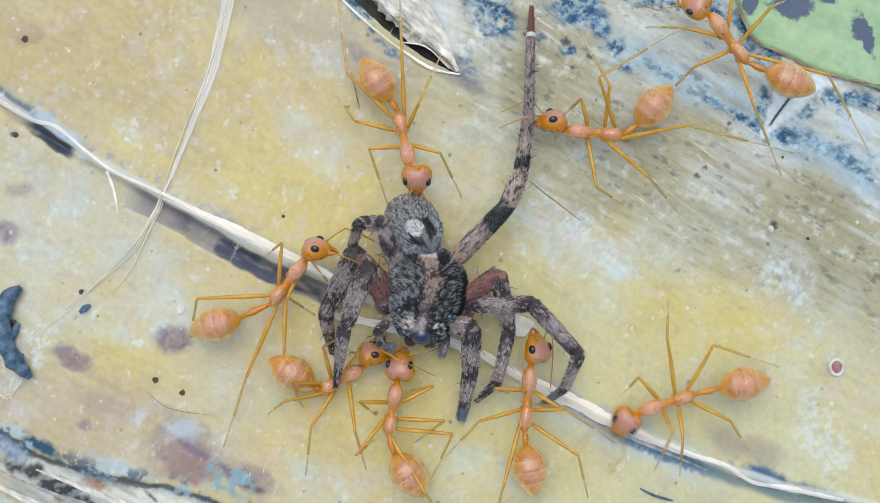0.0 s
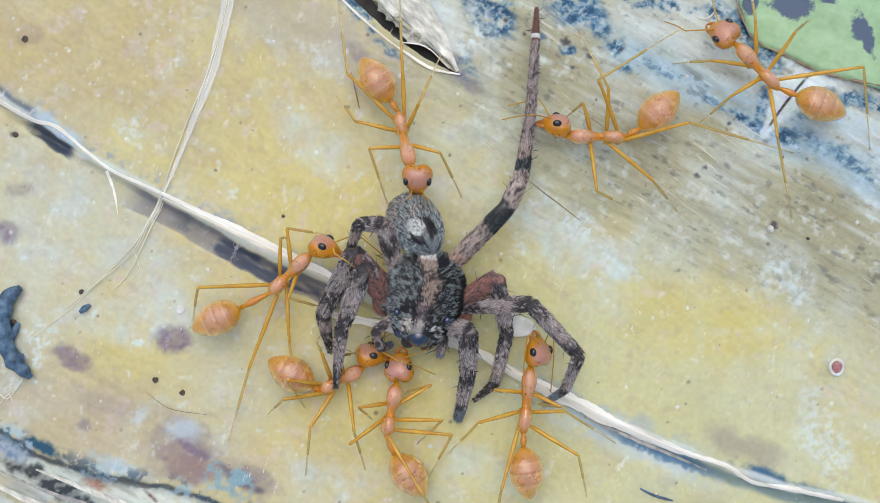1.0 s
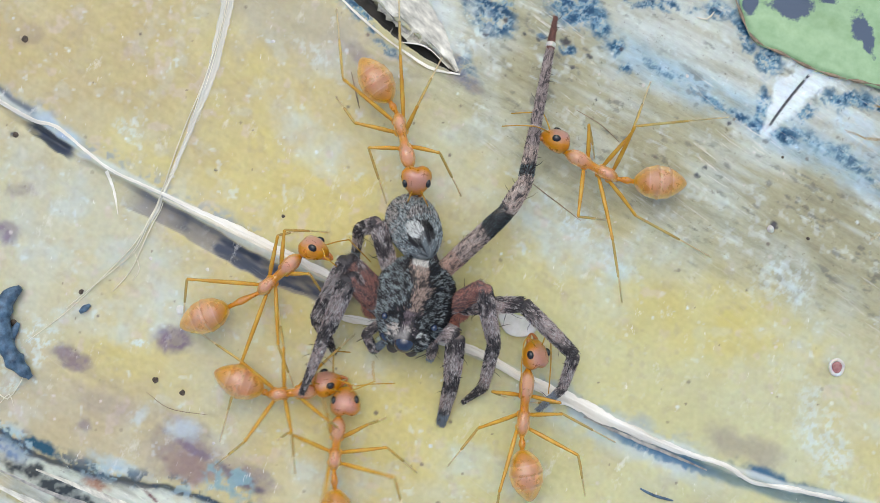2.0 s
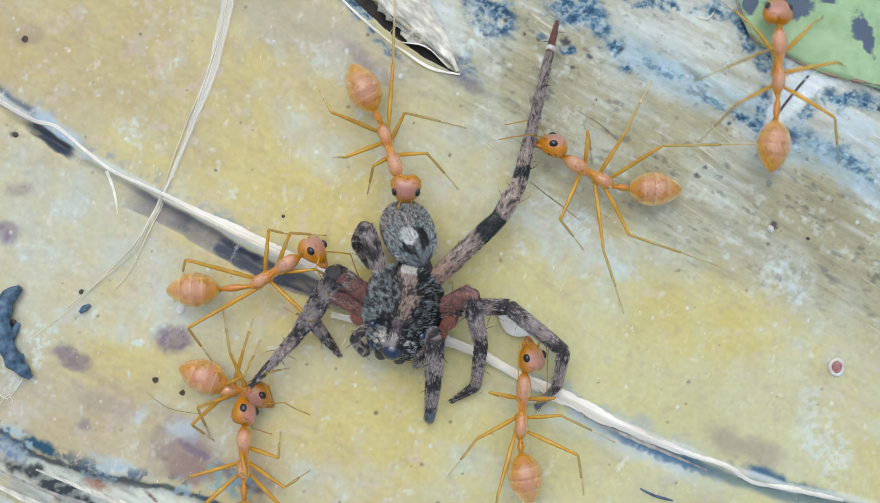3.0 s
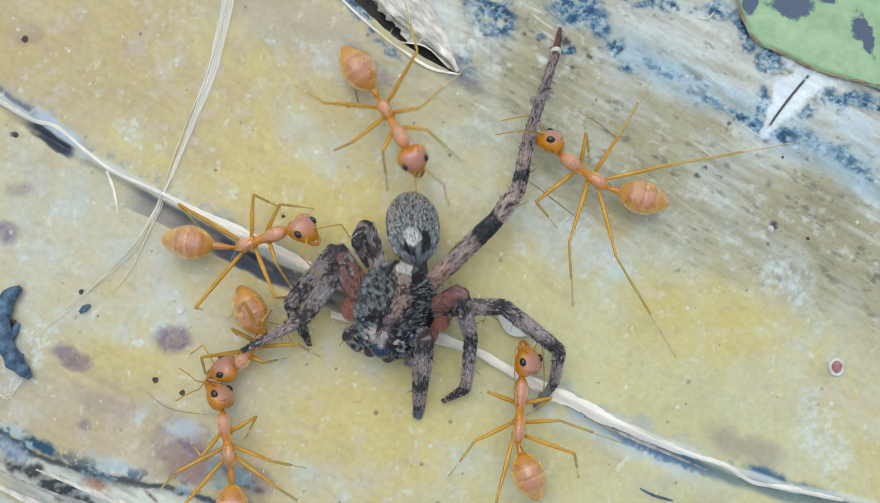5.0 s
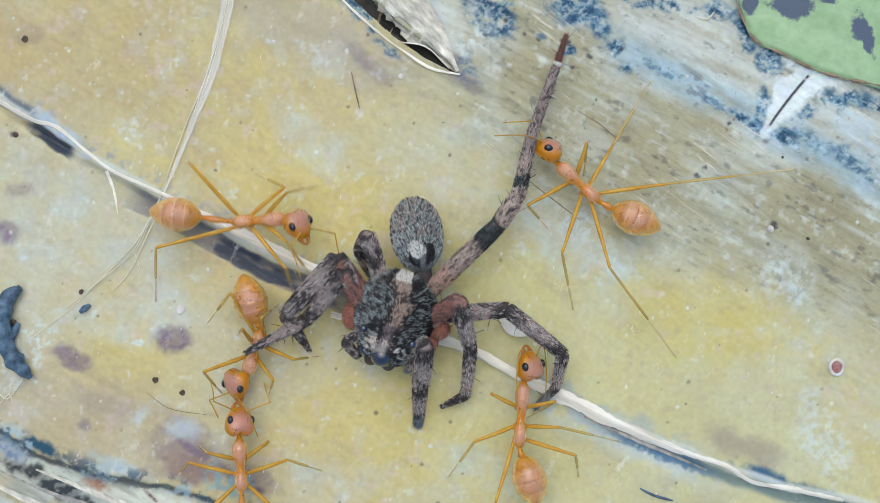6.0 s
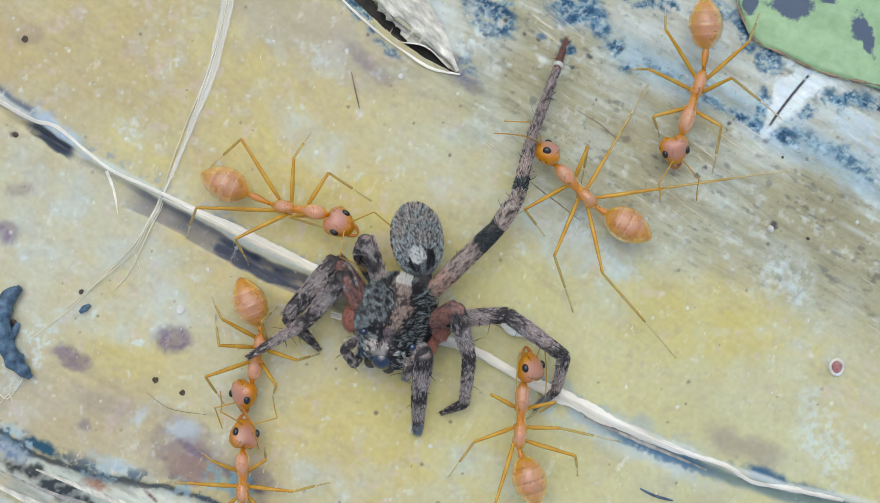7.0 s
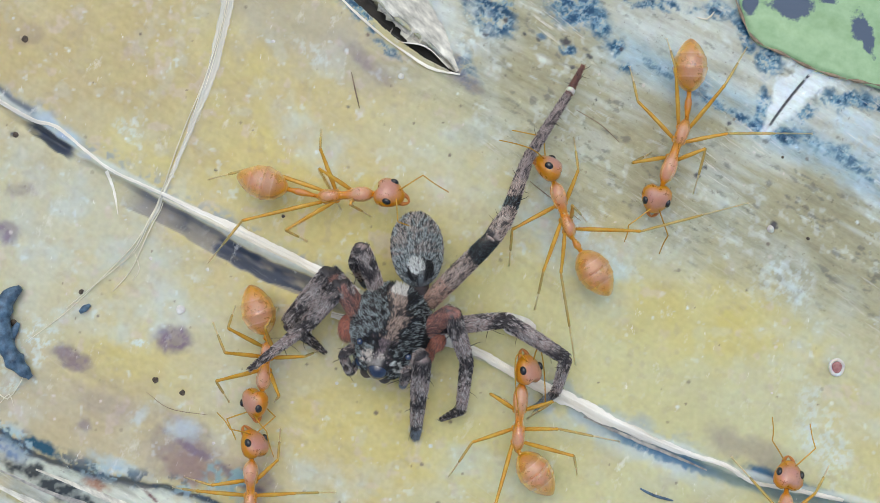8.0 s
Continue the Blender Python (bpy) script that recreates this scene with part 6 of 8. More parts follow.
body(anchoring, 7.5, -10.61, -9.32, -10.28, -8.28, -9.66, -7.08, -9.80, -5.04, -10.36, -2.97)
body(anchoring, 8, -10.24, -9.38, -10.12, -8.31, -9.60, -7.14, -9.40, -5.04, -10.02, -2.97)
step(anchoring, "hr", 0, -8.10, -8.10, -9.56, -9.03)
step(anchoring, "hr", 1.6, -8.16, -8.01, -9.50, -8.97)
step(anchoring, "hr", 2)
step(anchoring, "hr", 2.8, -12.25, -8.25, -12.47, -10.69)
step(anchoring, "hr", 3.4, -12.55, -7.34, -13.09, -9.28)
step(anchoring, "hr", 4, -13.46, -7.79, -14.50, -9.28)
step(anchoring, "hr", 4.5, -11.49, -2.49, -11.22, -3.50)
step(anchoring, "hr", 5.8, -13.16, -1.43, -12.88, -4.12)
step(anchoring, "hr", 6.5, -11.80, -3.40, -12.94, -2.41)
step(anchoring, "hr", 8, -11.64, -3.40, -11.38, -3.03)
step(anchoring, "mr", 0, -6.94, -9.10, -7.47, -12.41)
step(anchoring, "mr", 1.6, -6.94, -9.01, -7.47, -12.41)
step(anchoring, "mr", 2)
step(anchoring, "mr", 2.8, -12.49, -8.85, -12.56, -11.00)
step(anchoring, "mr", 3.4, -12.86, -6.58, -13.09, -7.56)
step(anchoring, "mr", 4, -12.55, -3.09, -12.47, -3.81)
step(anchoring, "mr", 4.5, -12.40, -4.31, -11.06, -4.91)
step(anchoring, "mr", 5.8, -12.10, -3.24, -11.06, -4.75)
step(anchoring, "mr", 6.5, -11.58, -4.76, -12.47, -3.34)
step(anchoring, "mr", 8, -11.49, -5.22, -12.62, -3.97)
step(anchoring, "fr", 0, -4.73, -8.79, -4.12, -12.09)
step(anchoring, "fr", 1.6, -4.82, -8.70, -4.19, -12.09)
step(anchoring, "fr", 2)
step(anchoring, "fr", 2.8, -11.49, -4.91, -12.00, -3.34)
step(anchoring, "fr", 3.5, -11.64, -4.15, -12.16, -3.50)
step(anchoring, "fr", 4, -12.80, -2.94, -12.47, -3.50)
step(anchoring, "fr", 4.5, -12.49, -5.82, -13.09, -7.25)
step(anchoring, "fr", 5.8, -12.10, -6.43, -12.00, -7.88)
step(anchoring, "fr", 6.5, -12.04, -6.43, -12.06, -8.56)
step(anchoring, "fr", 8, -11.49, -7.04, -11.75, -8.34)
step(anchoring, "ml", 0, -6.19, -5.67, -5.75, -4.91)
step(anchoring, "ml", 1.6, -6.43, -5.52, -7.16, -5.06)
step(anchoring, "ml", 2)
step(anchoring, "ml", 2.8, -10.58, -5.22, -10.59, -3.50)
step(anchoring, "ml", 3.4, -10.58, -4.85, -9.19, -4.84)
step(anchoring, "ml", 4, -10.43, -3.40, -9.19, -3.19)
step(anchoring, "ml", 4.5, -8.01, -4.61, -6.75, -5.75)
step(anchoring, "ml", 5.8, -7.70, -5.82, -6.84, -5.84)
step(anchoring, "ml", 6.5, -7.70, -5.88, -6.75, -5.75)
step(anchoring, "ml", 8, -7.55, -5.67, -6.69, -5.53)
step(anchoring, "hl", 0, -7.85, -7.34, -7.62, -8.66)
step(anchoring, "hl", 1.6, -8.31, -7.34, -7.47, -8.66)
step(anchoring, "hl", 2)
step(anchoring, "hl", 2.8, -10.43, -5.82, -10.59, -4.75)
step(anchoring, "hl", 3.4, -8.61, -6.28, -7.00, -6.00)
step(anchoring, "hl", 4, -9.52, -4.46, -8.25, -4.69)
step(anchoring, "hl", 4.5, -9.22, -2.94, -9.03, -2.88)
step(anchoring, "hl", 8, -9.22, -3.03, -9.03, -3.12)
step(anchoring, "fl", 0, -4.37, -5.06, -5.38, -5.62)
step(anchoring, "fl", 1.6, -5.28, -5.28, -4.19, -5.62)
step(anchoring, "fl", 2)
step(anchoring, "fl", 2.8, -9.22, -6.43, -8.56, -6.47)
step(anchoring, "fl", 3.4, -8.92, -6.73, -7.94, -6.47)
step(anchoring, "fl", 4, -8.92, -6.73, -7.00, -6.16)
step(anchoring, "fl", 4.5, -9.22, -5.82, -8.25, -5.22)
step(anchoring, "fl", 5.8, -9.37, -6.28, -9.50, -7.88)
step(anchoring, "fl", 8, -8.92, -7.04, -9.19, -8.34)
dragging = ant_record("orange weaver ant locked jaw to jaw with its nestmate", (1.3, 1.5, 1.6, 1.7, 1.6), [(0.3, -0.8, 0.7), (0.3, 0.8, 0.7)], [(0, -15), (1.7, -15), (2.8, 60), (4.7, 60), (5.8, 25), (7, 25), (8, 45)])
body(dragging, 0, -2.03, -5.22, -2.11, -6.19, -2.36, -7.25, -2.93, -10.51, -1.65, -12.30)
body(dragging, 1, -2.09, -5.25, -2.18, -6.25, -2.42, -7.35, -3.00, -10.51, -1.59, -12.37)
body(dragging, 1.5, -2.15, -5.65, -2.18, -6.62, -2.72, -7.87, -3.24, -10.00, -1.71, -12.37)
body(dragging, 1.7, -2.89, -6.76, -3.03, -7.78, -3.80, -9.09, -4.10, -11.07, -3.49, -13.38)
body(dragging, 2.2, -6.73, -7.44, -6.56, -8.40, -6.76, -9.40, -6.91, -12.29, -6.86, -14.75)
body(dragging, 2.8, -9.71, -7.90, -9.47, -8.80, -9.55, -9.70, -9.66, -13.05, -9.67, -15.21)
body(dragging, 3, -10.57, -7.74, -10.70, -8.58, -10.68, -9.70, -10.67, -12.96, -10.68, -15.21)
body(dragging, 3.5, -11.34, -9.83, -11.16, -10.70, -11.05, -11.63, -10.97, -14.49, -10.99, -16.74)
body(dragging, 4, -11.43, -9.77, -11.16, -10.57, -10.99, -11.54, -10.97, -14.27, -10.99, -16.59)
body(dragging, 4.5, -12.48, -7.59, -11.92, -8.40, -11.91, -9.40, -11.80, -12.29, -11.84, -14.75)
body(dragging, 4.7, -12.78, -6.76, -12.23, -7.51, -12.00, -8.48, -11.58, -11.83, -11.60, -13.99)
body(dragging, 5.8, -11.28, -8.42, -11.16, -9.19, -11.08, -10.16, -10.82, -13.14, -10.83, -15.36)
body(dragging, 6.5, -10.57, -8.73, -10.63, -9.47, -10.74, -10.47, -10.76, -13.45, -10.68, -15.67)
body(dragging, 7, -10.66, -9.13, -10.70, -9.96, -10.77, -10.96, -10.76, -13.91, -10.71, -16.13)
body(dragging, 7.5, -10.57, -9.59, -10.08, -10.48, -10.16, -11.54, -10.21, -14.27, -10.22, -16.59)
body(dragging, 8, -10.57, -9.53, -10.17, -10.48, -10.31, -11.54, -10.36, -14.37, -10.22, -16.59)
step(dragging, "fr", 0, -0.97, -8.04, -2.72, -7.94)
step(dragging, "fr", 1.4, -1.03, -8.10, -2.94, -8.03)
step(dragging, "fr", 1.7, -2.55, -9.46, -2.94, -11.00)
step(dragging, "fr", 2.3)
step(dragging, "fr", 2.8, -8.61, -11.28, -7.94, -11.47)
step(dragging, "fr", 3, -9.22, -10.98, -8.88, -10.06)
step(dragging, "fr", 3.5, -9.37, -11.28, -8.41, -12.56)
step(dragging, "fr", 4.5, -10.28, -8.70, -11.06, -10.06)
step(dragging, "fr", 5.8, -9.07, -10.07, -9.97, -11.00)
step(dragging, "fr", 6.5, -8.92, -10.37, -9.88, -11.06)
step(dragging, "fr", 8, -9.07, -11.58, -8.88, -9.91)
step(dragging, "mr", 0, -0.67, -8.79, -1.38, -10.62)
step(dragging, "mr", 1.4, -0.73, -8.85, -1.22, -10.69)
step(dragging, "mr", 1.7, -1.64, -10.37, -1.38, -13.19)
step(dragging, "mr", 2.3)
step(dragging, "mr", 2.8, -8.31, -12.49, -7.31, -12.25)
step(dragging, "mr", 3.5, -8.01, -12.80, -7.00, -11.94)
step(dragging, "mr", 4.5, -9.07, -11.43, -7.78, -11.94)
step(dragging, "mr", 5.8, -8.31, -11.13, -6.62, -12.09)
step(dragging, "mr", 6.5, -7.25, -13.10, -6.06, -12.88)
step(dragging, "mr", 8)
step(dragging, "hr", 0, 0.33, -9.76, -0.44, -12.50)
step(dragging, "hr", 1.6, 0.03, -9.70, -0.69, -12.56)
step(dragging, "hr", 2.2)
step(dragging, "hl", 0, -0.67, -13.25, 0.19, -15.06)
step(dragging, "hl", 1.6, -1.03, -13.10, -0.12, -14.91)
step(dragging, "hl", 2.2)
step(dragging, "fl", 0, -3.40, -8.01, -3.62, -9.06)
step(dragging, "fl", 1.6, -3.52, -8.25, -3.88, -9.44)
step(dragging, "fl", 2.2)
step(dragging, "fl", 2.8, -10.43, -10.37, -11.38, -11.94)
step(dragging, "fl", 3.5, -11.64, -10.37, -12.94, -12.88)
step(dragging, "fl", 4.5, -12.86, -10.67, -14.19, -10.06)
step(dragging, "fl", 5.8, -12.55, -10.83, -13.56, -10.69)
step(dragging, "fl", 6.5, -12.55, -10.83, -13.25, -10.69)
step(dragging, "fl", 8, -12.55, -12.65, -14.19, -12.56)
step(dragging, "ml", 0, -3.40, -9.46, -3.62, -10.44)
step(dragging, "ml", 1.6, -4.06, -9.76, -5.12, -10.38)
step(dragging, "ml", 2.2)
step(dragging, "ml", 3.5, -13.16, -12.43, -14.19, -13.50)
step(dragging, "ml", 4.5, -14.68, -12.34, -15.81, -13.50)
step(dragging, "ml", 4.7, -14.68, -12.13, -15.81, -13.34)
step(dragging, "ml", 5.8, -12.71, -10.98, -13.88, -12.88)
step(dragging, "ml", 6.2)
holding = ant_record("orange weaver ant holding the spider's hind foot down", (1.9, 1.8, 1.7, 1.7, 1.7), [(1.4, -0.25, 2.6), (1.4, 0.3, 2.6)], [(0, 35), (8, 35)])
body(holding, 0, 5.21, -3.78, 5.28, -5.25, 4.77, -6.48, 4.55, -10.15, 4.92, -12.13)
body(holding, 1, 5.30, -3.96, 5.34, -5.40, 4.71, -6.60, 4.46, -10.27, 4.71, -12.29)
body(holding, 1.7, 5.21, -4.09, 5.25, -5.49, 4.62, -6.69, 4.40, -10.39, 4.71, -12.35)
body(holding, 3, 4.85, -4.33, 4.98, -5.71, 4.46, -6.82, 4.31, -10.55, 4.68, -12.50)
body(holding, 3.5, 4.79, -4.39, 4.91, -5.77, 4.46, -6.85, 4.31, -10.55, 4.95, -12.38)
body(holding, 4, 4.60, -4.33, 4.76, -5.74, 4.40, -6.85, 4.25, -10.55, 4.95, -12.29)
body(holding, 4.7, 4.57, -4.48, 4.73, -5.86, 4.37, -6.94, 4.22, -10.61, 4.86, -12.23)
body(holding, 5.8, 4.76, -4.79, 4.88, -6.23, 4.46, -7.34, 4.31, -10.70, 4.89, -12.47)
body(holding, 7, 4.76, -4.88, 4.88, -6.32, 4.46, -7.40, 4.31, -10.76, 4.89, -12.50)
body(holding, 7.25, 4.69, -4.88, 4.85, -6.35, 4.43, -7.43, 4.28, -10.79, 5.10, -12.07)
body(holding, 8, 4.54, -4.94, 4.76, -6.44, 4.37, -7.52, 4.22, -10.82, 5.23, -12.10)
step(holding, "ml", 0, 2.00, -9.25, 0.44, -11.25)
step(holding, "ml", 1, 2.06, -9.31, 0.44, -11.25)
step(holding, "ml", 3, 2.15, -10.01, 0.50, -12.41)
step(holding, "ml", 4.7, 2.00, -10.22, 0.50, -12.47)
step(holding, "ml", 6, 1.79, -10.37, 0.50, -12.50)
step(holding, "ml", 8, 1.79, -10.37, 0.50, -12.50)
step(holding, "mr", 0, 6.55, -8.61, 9.72, -10.62)
step(holding, "mr", 3, 6.31, -8.92, 9.72, -10.59)
step(holding, "mr", 4.7, 6.31, -9.10, 9.88, -10.56)
step(holding, "mr", 6, 6.55, -9.55, 9.94, -10.56)
step(holding, "mr", 8, 6.61, -9.64, 9.94, -10.56)
step(holding, "hr", 0, 7.61, -11.04, 8.22, -13.66)
step(holding, "hr", 3, 7.37, -10.98, 8.00, -13.50)
step(holding, "hr", 4.7, 7.31, -11.22, 7.69, -12.56)
step(holding, "hr", 6, 7.31, -11.28, 7.69, -12.50)
step(holding, "hr", 8, 7.31, -11.34, 7.62, -12.41)
step(holding, "hl", 0, 3.31, -13.10, 3.00, -15.22)
step(holding, "hl", 3, 3.15, -13.16, 3.00, -15.22)
step(holding, "hl", 8, 3.15, -13.25, 3.00, -15.22)
step(holding, "fl", 0, 2.76, -7.40, 3.78, -7.88)
step(holding, "fl", 3, 2.91, -7.64, 3.62, -8.19)
step(holding, "fl", 8, 2.85, -7.79, 3.78, -8.34)
step(holding, "fr", 0, 6.10, -7.95, 4.56, -8.34)
step(holding, "fr", 8, 6.10, -8.10, 4.88, -9.28)
departing = ant_record("orange weaver ant roaming over the open sheath", (1.2, 1.6, 1.8, 1.8, 1.9), [(0.7, -0.6, 0.9), (0.7, 0.6, 0.9)], [(0, 0), (8, 0)])
body(departing, 0, 9.26, -10.37, 10.04, -9.30, 10.96, -8.55, 14.23, -7.60, 16.80, -7.13)
body(departing, 0.1, 10.65, -11.60, 10.96, -10.31, 11.63, -9.37, 14.53, -7.94, 17.01, -6.74)
body(departing, 0.2, 11.11, -12.06, 11.39, -10.77, 12.09, -9.68, 14.84, -8.15, 17.16, -6.77)
body(departing, 0.3, 10.34, -12.06, 10.74, -10.77, 11.48, -9.83, 14.38, -8.36, 16.55, -7.38)
body(departing, 0.4, 10.80, -12.37, 11.17, -11.02, 11.84, -9.98, 14.47, -8.39, 17.01, -7.10)
body(departing, 0.5, 12.80, -14.06, 13.41, -12.85, 13.92, -11.66, 15.29, -9.98, 17.04, -7.99)
body(departing, 0.6, 13.66, -15.91, 14.11, -14.60, 14.38, -13.49, 15.14, -11.26, 16.13, -9.42)
body(departing, 0.7, 13.88, -18.21, 14.02, -16.89, 14.16, -15.63, 14.68, -13.19, 14.94, -10.88)
body(departing, 0.8, 14.03, -19.14, 14.11, -17.81, 14.23, -16.55, 14.53, -13.95, 14.57, -11.65)
body(departing, 0.9, 13.88, -21.60, 13.96, -20.26, 14.07, -18.99, 14.38, -16.39, 14.42, -14.15)
body(departing, 1, 13.97, -23.14, 14.05, -21.79, 14.16, -20.51, 14.47, -17.92, 14.51, -15.67)
body(departing, 1.1, 14.03, -24.68, 14.11, -23.32, 14.23, -22.04, 14.53, -19.29, 14.57, -17.13)
body(departing, 4, 18.34, -22.52, 18.09, -23.63, 17.95, -24.79, 17.89, -28.15, 17.86, -30.24)
body(departing, 7.5, 18.49, -16.41, 18.24, -17.56, 18.13, -18.74, 17.89, -22.10, 17.80, -24.21)
body(departing, 7.7, 18.49, -12.06, 18.30, -13.22, 18.19, -14.41, 18.04, -17.77, 17.93, -19.88)
body(departing, 7.9, 19.05, -11.08, 18.85, -12.21, 18.74, -13.34, 18.50, -16.70, 18.32, -18.81)
body(departing, 8, 19.20, -11.01, 19.01, -12.15, 18.80, -13.34, 18.50, -16.70, 18.32, -18.81)
step(departing, "mr", 0, 12.37, -5.16, 12.69, -2.72)
step(departing, "mr", 0.4, 12.62, -5.22, 12.84, -2.72)
step(departing, "mr", 0.5)
step(departing, "hr", 0, 14.53, -5.37, 18.78, -6.38)
step(departing, "hr", 0.4, 14.89, -5.52, 18.62, -6.16)
step(departing, "hr", 0.5)
step(departing, "fr", 0, 10.74, -6.79, 10.19, -7.88)
step(departing, "fr", 0.3)
step(departing, "fl", 0, 12.31, -9.16, 11.91, -12.25)
step(departing, "fl", 0.3)
step(departing, "ml", 0, 13.07, -9.92, 13.31, -12.56)
step(departing, "ml", 0.3)
step(departing, "hl", 0, 15.19, -9.01, 17.12, -11.06)
step(departing, "hl", 0.25, 15.34, -8.85, 17.53, -10.69)
step(departing, "hl", 0.4, 16.25, -8.70, 19.25, -10.06)
step(departing, "hl", 0.5)

for record in ANTS:
    build_ant(record)


# ---- the spider ----
SPIDER = {"carapace": [], "abdomen": [], "limbs": {}}


def carapace_at(t, *v):
    """Rear mark and eye mark on the carapace at t."""
    SPIDER["carapace"].append((t, v))


def abdomen_at(t, *v):
    """Waist, abdomen centre, and the pitch of the abdomen in degrees."""
    SPIDER["abdomen"].append((t, v))


def limb(name, heights):
    SPIDER["limbs"][name] = {"z": heights, "rows": []}


def bend(name, t, *v):
    """Joints of a limb from the hip outwards at t."""
    SPIDER["limbs"][name]["rows"].append((t, v))


carapace_at(0, -0.68, -1.01, -1.04, -3.90)
carapace_at(0.5, -0.71, -1.07, -1.10, -4.02)
carapace_at(1, -0.71, -1.07, -1.19, -4.08)
carapace_at(1.5, -0.83, -1.19, -1.37, -4.26)
carapace_at(1.7, -0.95, -1.24, -1.64, -4.32)
carapace_at(2.8, -1.69, -1.69, -2.47, -4.80)
carapace_at(3, -1.78, -1.75, -2.56, -4.86)
carapace_at(3.5, -1.78, -1.84, -2.59, -4.89)
carapace_at(4, -2.05, -1.69, -2.86, -4.77)
carapace_at(4.5, -2.13, -1.42, -3.07, -4.44)
carapace_at(4.7, -2.10, -1.54, -3.10, -4.59)
carapace_at(5.8, -2.07, -2.10, -3.07, -5.13)
carapace_at(6, -2.07, -2.16, -3.07, -5.19)
carapace_at(6.5, -2.07, -2.25, -3.07, -5.27)
carapace_at(7, -2.07, -2.28, -3.07, -5.36)
carapace_at(7.5, -2.13, -2.52, -3.07, -5.54)
carapace_at(8, -2.31, -2.85, -3.28, -5.87)
abdomen_at(0, -0.42, -0.30, -1.39, 1.39, 28)
abdomen_at(1.5, -0.36, -0.30, -1.30, 1.45, 28)
abdomen_at(1.7, -0.48, -0.36, -1.30, 1.39, 28)
abdomen_at(2.8, -0.97, -0.54, -1.81, 1.15, 26)
abdomen_at(3, -1.03, -0.60, -1.69, 1.00, 26)
abdomen_at(3.5, -1.09, -0.66, -1.60, 1.00, 24)
abdomen_at(4, -1.27, -0.60, -1.81, 1.21, 24)
abdomen_at(4.5, -1.39, -0.36, -1.72, 1.51, 22)
abdomen_at(4.7, -1.33, -0.48, -1.57, 1.39, 20)
abdomen_at(5.8, -0.97, -1.09, -1.27, 1.00, 2)
abdomen_at(6.5, -0.97, -1.21, -1.24, 0.76, 0)
abdomen_at(7, -0.97, -1.33, -1.24, 0.66, 0)
abdomen_at(7.5, -1.00, -1.51, -1.27, 0.45, 0)
abdomen_at(8, -1.12, -1.81, -1.24, 0.12, 0)
limb("raised_leg", (2.4, 2.8, 2.8, 2.5, 1.6, 1.1))
bend("raised_leg", 0, 0.48, -0.61, 3.58, 2.41, 4.34, 4.10, 4.84, 7.65, 4.96, 12.06, 5.05, 14.11)
bend("raised_leg", 1, 0.48, -0.67, 3.61, 2.35, 4.40, 4.04, 4.93, 7.59, 5.23, 11.94, 5.33, 13.96)
bend("raised_leg", 1.5, 0.48, -0.73, 3.74, 2.26, 4.64, 3.80, 5.23, 7.26, 6.21, 11.63, 6.47, 13.43)
bend("raised_leg", 1.7, 0.45, -0.67, 3.68, 2.20, 4.64, 3.71, 5.23, 7.05, 6.15, 11.63, 6.41, 13.49)
bend("raised_leg", 2.8, 0.03, -1.12, 3.19, 1.87, 4.25, 3.68, 4.96, 6.74, 6.06, 11.39, 6.50, 12.94)
bend("raised_leg", 3.5, 0.03, -1.21, 3.40, 1.81, 4.46, 3.61, 5.17, 6.68, 6.18, 11.02, 6.50, 12.82)
bend("raised_leg", 4.5, -0.09, -1.15, 3.07, 1.99, 4.22, 3.68, 4.87, 6.99, 6.24, 11.08, 6.59, 12.51)
bend("raised_leg", 4.7, -0.06, -1.27, 3.04, 1.90, 4.25, 3.55, 4.90, 6.90, 6.24, 11.02, 6.50, 12.42)
bend("raised_leg", 5.8, 0.03, -1.64, 3.19, 1.48, 4.25, 3.13, 4.96, 6.29, 6.46, 10.22, 6.90, 11.80)
bend("raised_leg", 6.5, 0.03, -1.73, 3.19, 1.45, 4.25, 3.10, 4.93, 6.26, 6.30, 10.50, 6.84, 11.95)
bend("raised_leg", 7, 0.03, -1.82, 3.19, 1.39, 4.25, 3.04, 4.96, 6.20, 6.46, 10.19, 6.96, 11.71)
bend("raised_leg", 7.5, 0.06, -2.00, 3.07, 1.14, 4.10, 2.89, 4.87, 6.08, 6.06, 10.10, 6.44, 11.65)
bend("raised_leg", 7.7, 0.06, -2.06, 3.01, 1.08, 4.10, 2.83, 4.90, 5.99, 6.43, 9.89, 6.90, 11.49)
bend("raised_leg", 8, 0.03, -2.24, 2.74, 0.66, 3.95, 2.47, 4.84, 5.32, 7.28, 9.03, 8.04, 10.57)
limb("arched_leg", (2.3, 4.0, 2.4, 1.0, 0.2))
bend("arched_leg", 0, 1.76, -3.09, 3.08, -1.19, 3.73, -4.30, 3.12, -7.16, 1.99, -8.23)
bend("arched_leg", 1.5, 1.46, -3.28, 2.85, -1.60, 3.51, -4.60, 2.90, -7.31, 1.81, -8.23)
bend("arched_leg", 1.7, 1.21, -3.40, 2.61, -1.78, 3.27, -4.91, 2.65, -7.47, 1.68, -8.29)
bend("arched_leg", 2.8, 0.42, -3.40, 1.60, -2.13, 2.24, -5.06, 1.97, -7.47, 0.65, -8.32)
bend("arched_leg", 3.5, 0.33, -3.55, 1.51, -2.28, 2.21, -4.91, 1.97, -7.47, 0.59, -8.29)
bend("arched_leg", 4.5, 0.12, -3.24, 1.07, -2.07, 1.70, -4.60, 1.42, -7.47, 0.19, -8.23)
bend("arched_leg", 6.5, -0.06, -4.31, 0.92, -2.79, 1.64, -5.51, 1.42, -8.14, 0.19, -8.73)
